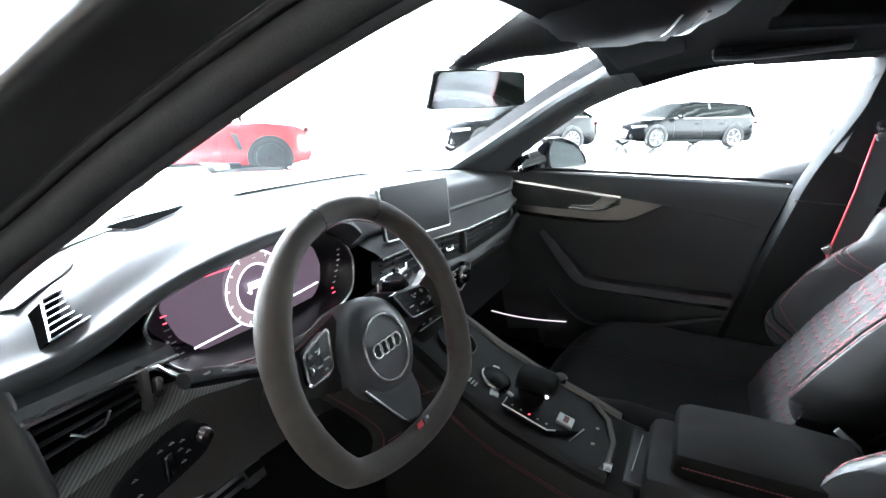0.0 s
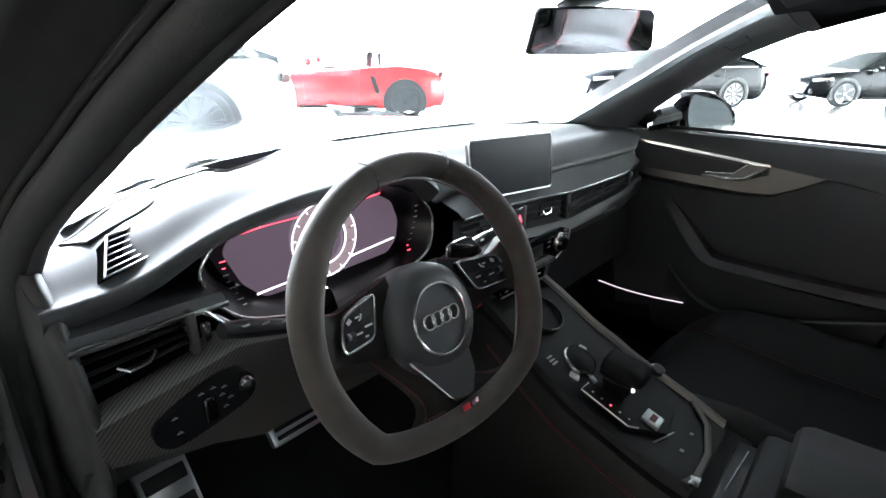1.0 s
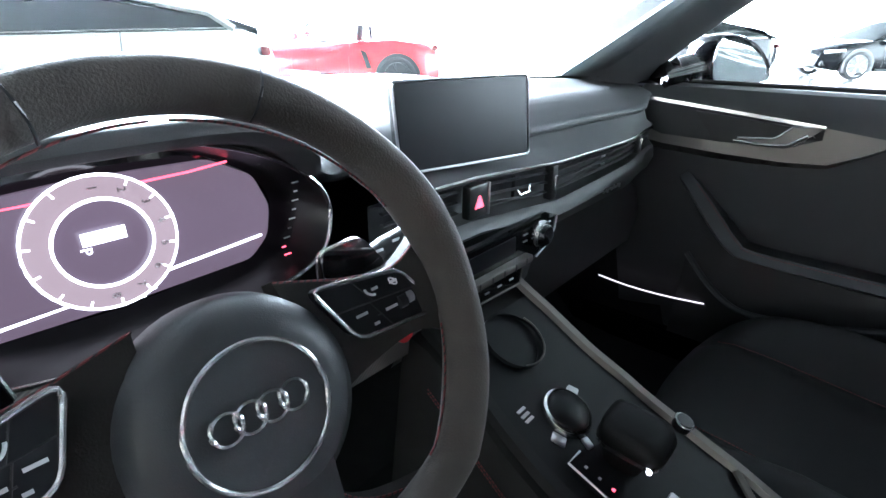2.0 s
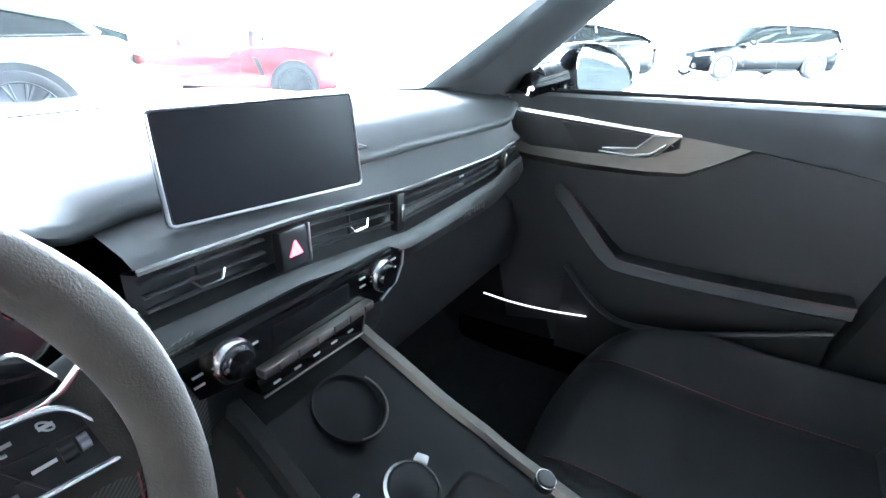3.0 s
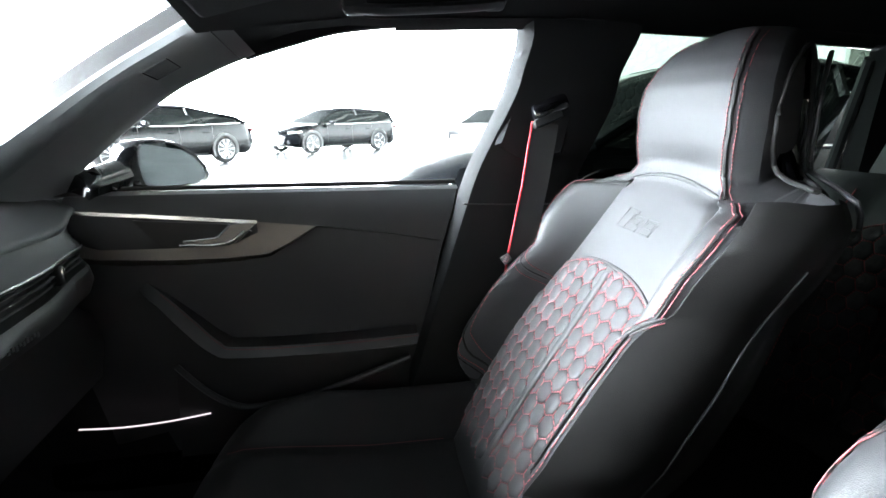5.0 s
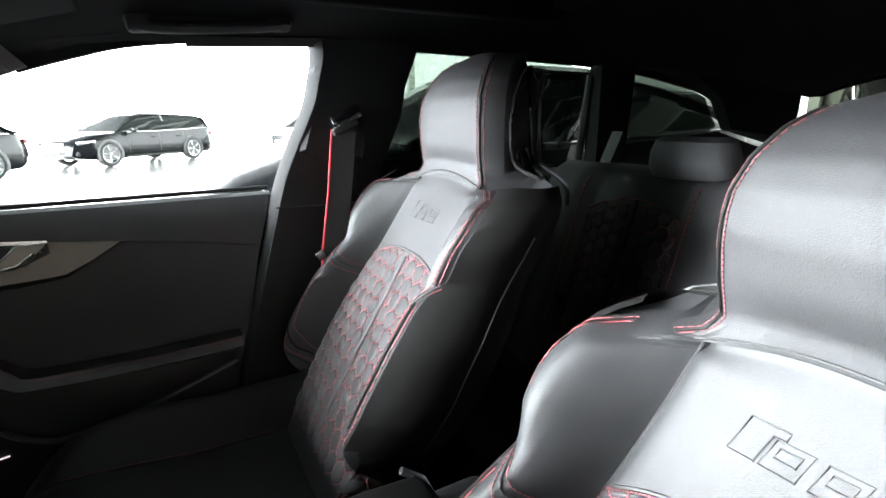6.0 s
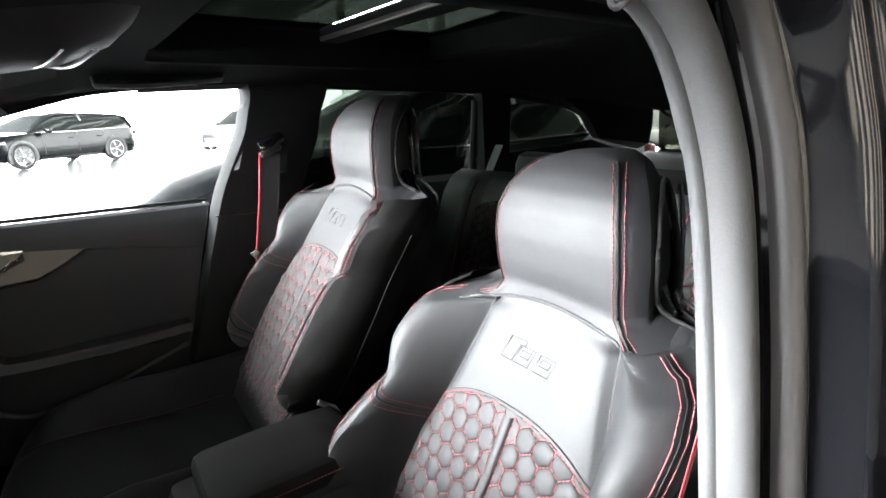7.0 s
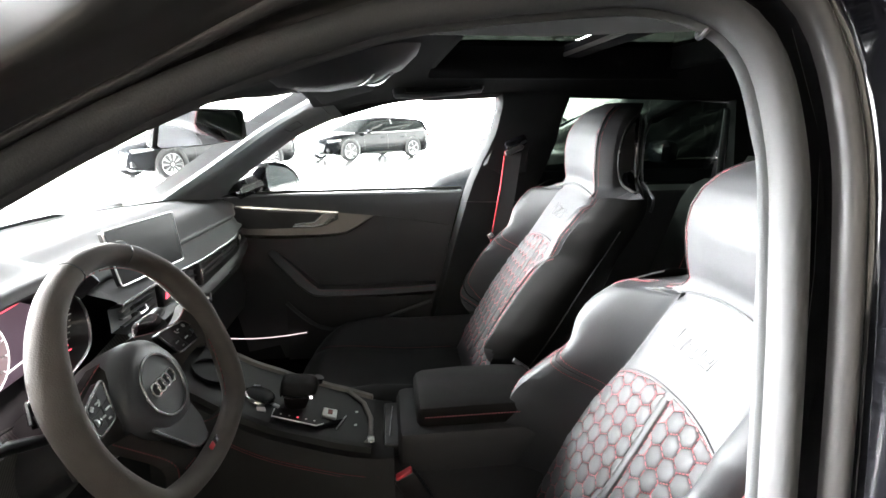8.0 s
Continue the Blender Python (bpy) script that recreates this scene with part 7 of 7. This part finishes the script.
# ---------------------------------------------------------------- parked cars in the hall
TYRE = surface("tyre_rubber", (0.018, 0.018, 0.019), 0.75, var=0.15, fine=120, bump=0.2)
RIM = surface("alloy_rim", (0.45, 0.45, 0.46), 0.3, metal=0.9, var=0.08)
RIM_DARK = surface("dark_alloy_rim", (0.03, 0.03, 0.032), 0.3, metal=0.6, var=0.1)
SILVER = surface("silver_paint", (0.55, 0.55, 0.52), 0.25, metal=0.5, coat=0.8, var=0.05)
RED_PAINT = surface("red_paint", (0.55, 0.015, 0.02), 0.2, coat=0.9, var=0.06)
DARK_PAINT = surface("dark_grey_paint", (0.005, 0.0055, 0.0065), 0.18, spec=0.2, var=0.1)
WHITE_PAINT = surface("white_paint", (0.75, 0.75, 0.74), 0.25, coat=0.8, var=0.04)
CARGLASS = surface("car_window_glass", (0.012, 0.014, 0.014), 0.05, var=0.1, spec=0.4)
LAMP_GLASS = surface("lamp_glass", (0.5, 0.52, 0.55), 0.08, metal=0.5, var=0.2, coarse=30)
TAIL = surface("tail_lamp", (0.12, 0.02, 0.02), 0.12, var=0.2)
ORANGE = surface("indicator_orange", (0.7, 0.25, 0.04), 0.2)
GREEN = surface("acid_green_caliper", (0.45, 0.75, 0.05), 0.4)
PLATE = surface("pale_plate", (0.7, 0.7, 0.68), 0.5)


def car_wheel(car, m, r, rim_mat, spokes, caliper=None):
    """A wheel at the pose m, whose z axis points outward."""
    w = part("wheel", Geo().lathe([(r * 0.70, -0.20), (r * 0.93, -0.215), (r * 0.995, -0.19), (r, -0.11), (r * 0.995, -0.03), (r * 0.95, -0.005), (r * 0.88, 0.003), (r * 0.74, -0.006), (r * 0.72, -0.03), (r * 0.70, -0.20)], m, 40, False), TYRE, car, "black tyre")
    part("rim_ring", Geo().lathe([(r * 0.72, -0.18), (r * 0.735, -0.02), (r * 0.725, 0.0), (r * 0.69, -0.006), (r * 0.67, -0.05), (r * 0.66, -0.18)], m, 40, False), rim_mat, w)
    part("brake_disc", Geo().lathe([(r * 0.52, -0.09), (r * 0.52, -0.075), (r * 0.2, -0.07), (0.001, -0.07)], m, 32), RIM_DARK, w)
    for k in range(spokes):
        a = 2 * math.pi * k / spokes
        for d in (-0.09, 0.09):
            p = [m @ Vector((r * q * math.cos(a + d * (q * 1.6 - 0.1)), r * q * math.sin(a + d * (q * 1.6 - 0.1)), h)) for q, h in ((0.10, -0.03), (0.4, -0.018), (0.70, -0.012))]
            part("spoke", Geo().tube(p, [r * 0.06, r * 0.042, r * 0.038], 6), rim_mat, w)
    part("hub_cap", Geo().lathe([(r * 0.14, -0.04), (r * 0.14, -0.012), (r * 0.10, -0.006), (0.001, -0.005)], m, 20), rim_mat, w)
    if caliper:
        part("caliper", Geo().box(m @ Vector((r * 0.42, 0.05, -0.055)), (0.09, 0.2, 0.06), 0.02, m.to_3x3()), caliper, w, "bright brake caliper")
    return w


def parked_car(label, at, heading, paint, base=2.82, front=0.9, rear=1.05, width=0.92, belt=0.92, bonnet=0.86, roof=1.42, tail="estate", r=0.345, rim_mat=RIM, spokes=5, caliper=None, open_top=False, glass=None, scale=1.0):
    """A car; at: the ground under its rear axle; heading: degrees from +x."""
    glass = glass or CARGLASS
    car = new("car")
    car.empty_display_size = 0.2
    tagged(car, label, "car", "parked cars")

    def put(name, geo, mat, lab="", sharp=40, under=None):
        return part(name, geo, mat, under or car, lab, sharp)

    x0, x1 = -rear, base + front
    if tail == "roadster":
        top = [(x0, 0.62), (x0 + 0.08, 0.80), (x0 + 0.35, 0.885), (0.1, 0.94), (0.75, 0.90), (1.25, 0.86), (base - 0.3, 0.83), (base + 0.2, 0.80), (base + 0.6, 0.70), (x1, 0.52)]
    else:
        top = [(x0, 0.70), (x0 + 0.06, 0.90), (x0 + 0.3, belt + 0.06), (0.3, belt + 0.03), (1.3, belt), (base - 0.75, belt), (base - 0.3, bonnet + 0.06), (base + 0.3, bonnet), (base + 0.62, bonnet - 0.10), (x1 - 0.02, 0.66), (x1, 0.55)]
    rings = []
    for x in list(np.linspace(x0, x0 + 0.5, 10)) + list(np.linspace(x0 + 0.6, x1 - 0.6, 26)) + list(np.linspace(x1 - 0.5, x1, 12)):
        end = min(1.0, (x - x0) / 0.45, (x1 - x) / 0.6)
        w = width * (0.80 + 0.20 * math.sin(max(0, end) * math.pi / 2))
        zt = line(x, top)
        flare = 0.018 * (math.exp(-((x) / 0.42) ** 2) + math.exp(-((x - base) / 0.42) ** 2))
        lo = 0.20 + 0.12 * (1 - math.sin(max(0, end) * math.pi / 2))
        half = [(w * 0.90, lo), (w * 0.975, lo + 0.10), (w + flare, 0.46), (w + flare * 0.8, min(0.60, zt - 0.08)), (w * 0.985, min(0.74, zt - 0.05)), (w * 0.93, zt - 0.02), (w * 0.86, zt), (w * 0.5, zt + 0.02), (0, zt + 0.025)]
        rings.append([(x, -y, z) for y, z in half] + [(x, y, z) for y, z in half[-2::-1]])
    put("body", Geo().loft(rings, True, True), paint, "", 50)
    # side details: sill, crease, door gaps, handles
    for s in (-1, 1):
        put("sill", Geo().tube([(0.5, s * width * 0.93, 0.24), (base - 0.5, s * width * 0.93, 0.24)], 0.05, 8, False, 0.7), SATIN)
        for xd in ((base - 0.62, 1.22, 0.32) if tail != "roadster" else (base - 0.62, 0.80)):
            put("door_gap", Geo().tube([(xd, s * (width + 0.002), 0.34), (xd + 0.01, s * (width + 0.006), 0.60), (xd - 0.02, s * (width * 0.94), line(xd, top) - 0.01)], 0.005, 5), SATIN)
        for xh in ((1.42, 0.50) if tail != "roadster" else (1.0,)):
            put("door_handle", Geo().box((xh, s * (width * 0.985 + 0.01), 0.76), (0.17, 0.025, 0.028), 0.01), paint)
    if tail == "roadster":
        for s in (-1, 1):
            put("side_intake", Geo().slab([(0.62, s * (width + 0.012), 0.78), (0.52, s * (width + 0.012), 0.74), (0.44, s * (width + 0.02), 0.48), (0.52, s * (width + 0.016), 0.48)], (0, s * 0.006, 0)), SATIN)
    # glass house
    if not open_top:
        if tail == "estate":
            prof = [(x0 + 0.12, belt + 0.05), (x0 + 0.30, roof - 0.14), (x0 + 0.55, roof - 0.05), (0.4, roof), (1.3, roof + 0.005), (base - 1.05, roof - 0.06), (base - 0.32, bonnet + 0.07)]
        else:
            prof = [(x0 + 0.15, belt + 0.07), (x0 + 0.55, belt + 0.20), (0.1, roof - 0.14), (0.8, roof - 0.01), (1.4, roof), (base - 1.1, roof - 0.06), (base - 0.32, bonnet + 0.07)]
        gl, rf = [], []
        for x in np.linspace(prof[0][0], prof[-1][0], 34):
            zr = line(x, prof)
            zb = line(x, top) - 0.01
            h = max(0.004, zr - zb)
            wb_, wt = width * 0.90, width * (0.90 - 0.22 * min(1, h / 0.5))
            gl.append([(x, -wb_, zb), (x, -(wb_ * 0.45 + wt * 0.55), zb + h * 0.55), (x, -wt, zb + h * 0.9), (x, -wt * 0.8, zb + h), (x, 0, zb + h * 1.02), (x, wt * 0.8, zb + h), (x, wt, zb + h * 0.9), (x, wb_ * 0.45 + wt * 0.55, zb + h * 0.55), (x, wb_, zb)])
            rf.append([(x, -wt * 1.01, zb + h * 0.90), (x, -wt * 0.82, zb + h + 0.006), (x, 0, zb + h * 1.02 + 0.008), (x, wt * 0.82, zb + h + 0.006), (x, wt * 1.01, zb + h * 0.90)])
        put("window_band", Geo().loft(gl, False), glass, "dark windows", 60)
        a, b = (3, 25) if tail == "estate" else (8, 25)
        put("roof", Geo().loft(rf[a:b], False), paint)
        for s in (0, 4):
            put("pillar", Geo().tube([rf[a][s], rf[2][s], gl[1][0 if s == 0 else 8]] if tail == "estate" else [rf[a][s], rf[4][s], gl[2][0 if s == 0 else 8]], [0.05, 0.06, 0.07], 6, False, 0.6), paint)
            put("pillar", Geo().tube([rf[24][s], rf[29][s], gl[33][0 if s == 0 else 8]], 0.028, 6), paint)
            put("pillar", Geo().tube([gl[17][1 if s == 0 else 7], gl[17][2 if s == 0 else 6]], 0.03, 6), SATIN)
            put("roof_edge", Geo().tube([p[s] for p in rf[a:b]], 0.018, 6), paint)
            put("window_trim", Geo().tube([(p[0][0], p[0][1] if s == 0 else p[8][1], p[0][2] + 0.012) for p in gl[2:32]], 0.009, 5), CHROME)
    else:
        put("windscreen_frame", Geo().tube([(base - 0.55, -0.66, 0.90), (base - 1.0, -0.60, 1.22), (base - 1.02, 0.0, 1.25), (base - 1.0, 0.60, 1.22), (base - 0.55, 0.66, 0.90)], 0.025, 8), SATIN)
        put("cabin_tub", Geo().box((0.95, 0, 0.86), (0.95, 1.3, 0.12), 0.05), SATIN)
        for s in (-0.36, 0.36):
            put("seat_back", Geo().box((0.62, s, 1.0), (0.14, 0.42, 0.34), 0.06, Euler((0, radians(-12), 0)).to_matrix()), SATIN)
            put("roll_hoop", Geo().tube([(0.42, s - 0.17, 0.92), (0.43, s - 0.13, 1.12), (0.43, s + 0.13, 1.12), (0.42, s + 0.17, 0.92)], 0.03, 8), SATIN)
    # mirrors, lamps, grille, plates
    for s in (-1, 1):
        put("mirror", Geo().box((base - 0.72, s * (width + 0.10), belt + 0.06), (0.13, 0.22, 0.14), 0.05), paint)
        lx = np.linspace(x1 - 0.52, x1 - 0.10, 9)
        lw = [width * (0.80 + 0.20 * math.sin(min(1.0, (x1 - x) / 0.6) * math.pi / 2)) for x in lx]
        lamp = put("headlight", Geo().loft([[(x, s * (w * 1.0 + 0.012), 0.70 - 0.06 * k), (x, s * (w * 1.0 + 0.016), 0.66 - 0.05 * k), (x, s * (w * 0.985 + 0.012), 0.715 - 0.02 * k), (x, s * (w * 0.95 + 0.012), 0.745 - 0.05 * k)] for x, w, k in zip(lx, lw, np.linspace(-0.2, 1, 9))], True, True), LAMP_GLASS, "clear headlight")
        put("daytime_strip", Geo().tube([(x, s * (w + 0.022), 0.675 - 0.05 * k) for x, w, k in zip(lx, lw, np.linspace(-0.2, 1, 9))][1:], 0.008, 6), CHROME, "", 40, lamp)
        put("indicator", Geo().box((x1 - 0.42, s * (width * 0.975 + 0.014), 0.70), (0.07, 0.02, 0.025), 0.006), ORANGE, "orange indicator", 40, lamp)
        put("tail_lamp", Geo().box((x0 + 0.10, s * width * 0.70, 0.80), (0.10, 0.42, 0.10), 0.03), TAIL, "dark red tail lamp")
        put("intake", Geo().box((x1 - 0.14, s * width * 0.66, 0.40), (0.14, 0.36, 0.16), 0.04), SATIN)
    put("grille", Geo().box((x1 - 0.03, 0, 0.52), (0.10, 0.86, 0.32), 0.06), SATIN, "black grille")
    put("front_plate", Geo().box((x1 + 0.03, 0, 0.46), (0.02, 0.50, 0.11), 0.006), PLATE, "plain pale plate")
    put("rear_plate", Geo().box((x0 - 0.005, 0, 0.66), (0.02, 0.50, 0.11), 0.006), PLATE, "plain pale plate")
    put("rear_diffuser", Geo().box((x0 + 0.10, 0, 0.30), (0.16, 1.3, 0.14), 0.04), SATIN)
    # wheels with arches
    for x in (0.0, base):
        for s in (-1, 1):
            arch = [(x + (r + 0.05) * math.cos(a), s * (width * 0.90), r + (r + 0.05) * math.sin(a)) for a in np.linspace(radians(-25), radians(205), 24)]
            put("wheel_arch", Geo().slab(arch, (0, s * (width * 0.10 + 0.024), 0)), SATIN, "black wheel arch")
            car_wheel(car, axis((x, s * (width + 0.032), r), (0, s, 0)), r, rim_mat, spokes, caliper)
    car.matrix_world = Matrix.Translation((at[0], at[1], 0)) @ Matrix.Rotation(radians(heading), 4, "Z") @ Matrix.Scale(scale, 4)
    for o in car.children:
        o.matrix_parent_inverse = Matrix()
    return car


parked_car("silver grey estate car with acid green brake calipers", (6.7, -2.15), 66, SILVER, base=2.95, front=0.95, rear=1.02, width=0.96, belt=0.95, roof=1.40, tail="fastback", r=0.375, rim_mat=RIM_DARK, spokes=10, caliper=GREEN, glass=CARGLASS, scale=1.08)
parked_car("red open roadster with dark wheels", (7.39, -6.46), 49, RED_PAINT, base=2.35, front=0.85, rear=0.74, width=0.90, tail="roadster", r=0.335, rim_mat=RIM_DARK, spokes=5, open_top=True)
parked_car("black fastback car with silver wheels", (3.9, -14.1), 52, DARK_PAINT, tail="fastback", roof=1.39, spokes=10)
parked_car("black estate car with silver wheels and roof rails", (-0.35, -19.0), 41, DARK_PAINT, tail="estate", roof=1.44, base=2.88)
parked_car("white car behind the other cars", (-6.6, -20.5), 40, WHITE_PAINT, tail="estate", roof=1.5)
parked_car("black saloon parked beside the passenger side", (-3.73, -3.08), 0, DARK_PAINT, tail="fastback", roof=1.50, belt=0.97, bonnet=0.93, spokes=10)
parked_car("dark car at the rear of the hall", (-7.6, -6.4), 78, DARK_PAINT, tail="estate", roof=1.5, spokes=5)

# wheels stored on a rack behind the car
rack = thing("wheel_rack", "pale steel rack for stored wheels", "rack", (-4.7, -1.0, 0.0))
for y in (-1.95, -0.42, 0.9):
    part("post", Geo().box((-4.95, y, 1.2), (0.06, 0.10, 2.4), 0.006), STEEL, rack)
for z in (0.84, 1.62):
    part("shelf", Geo().box((-4.75, -0.5, z), (0.5, 3.0, 0.04), 0.006), STEEL, rack)
part("back_panel", Geo().box((-5.05, -0.5, 1.2), (0.03, 3.2, 2.3), 0.004), REAR_WALL, rack, "pale back panel")
for y, z, rr, turn in ((-0.80, 1.14, 0.28, 8), (-1.50, 1.14, 0.28, -48), (0.05, 1.14, 0.28, 5), (0.72, 1.14, 0.28, 12)):
    ww = new("stored_wheel")
    tagged(ww, "black tyre with silver alloy rim on the rack", "wheel", "stored wheels")
    m = axis((-4.55, y, z), (math.cos(radians(turn)), math.sin(radians(turn)), 0.0))
    ww.location = (-4.55, y, z - rr)
    car_wheel(ww, m, rr, RIM, 10)
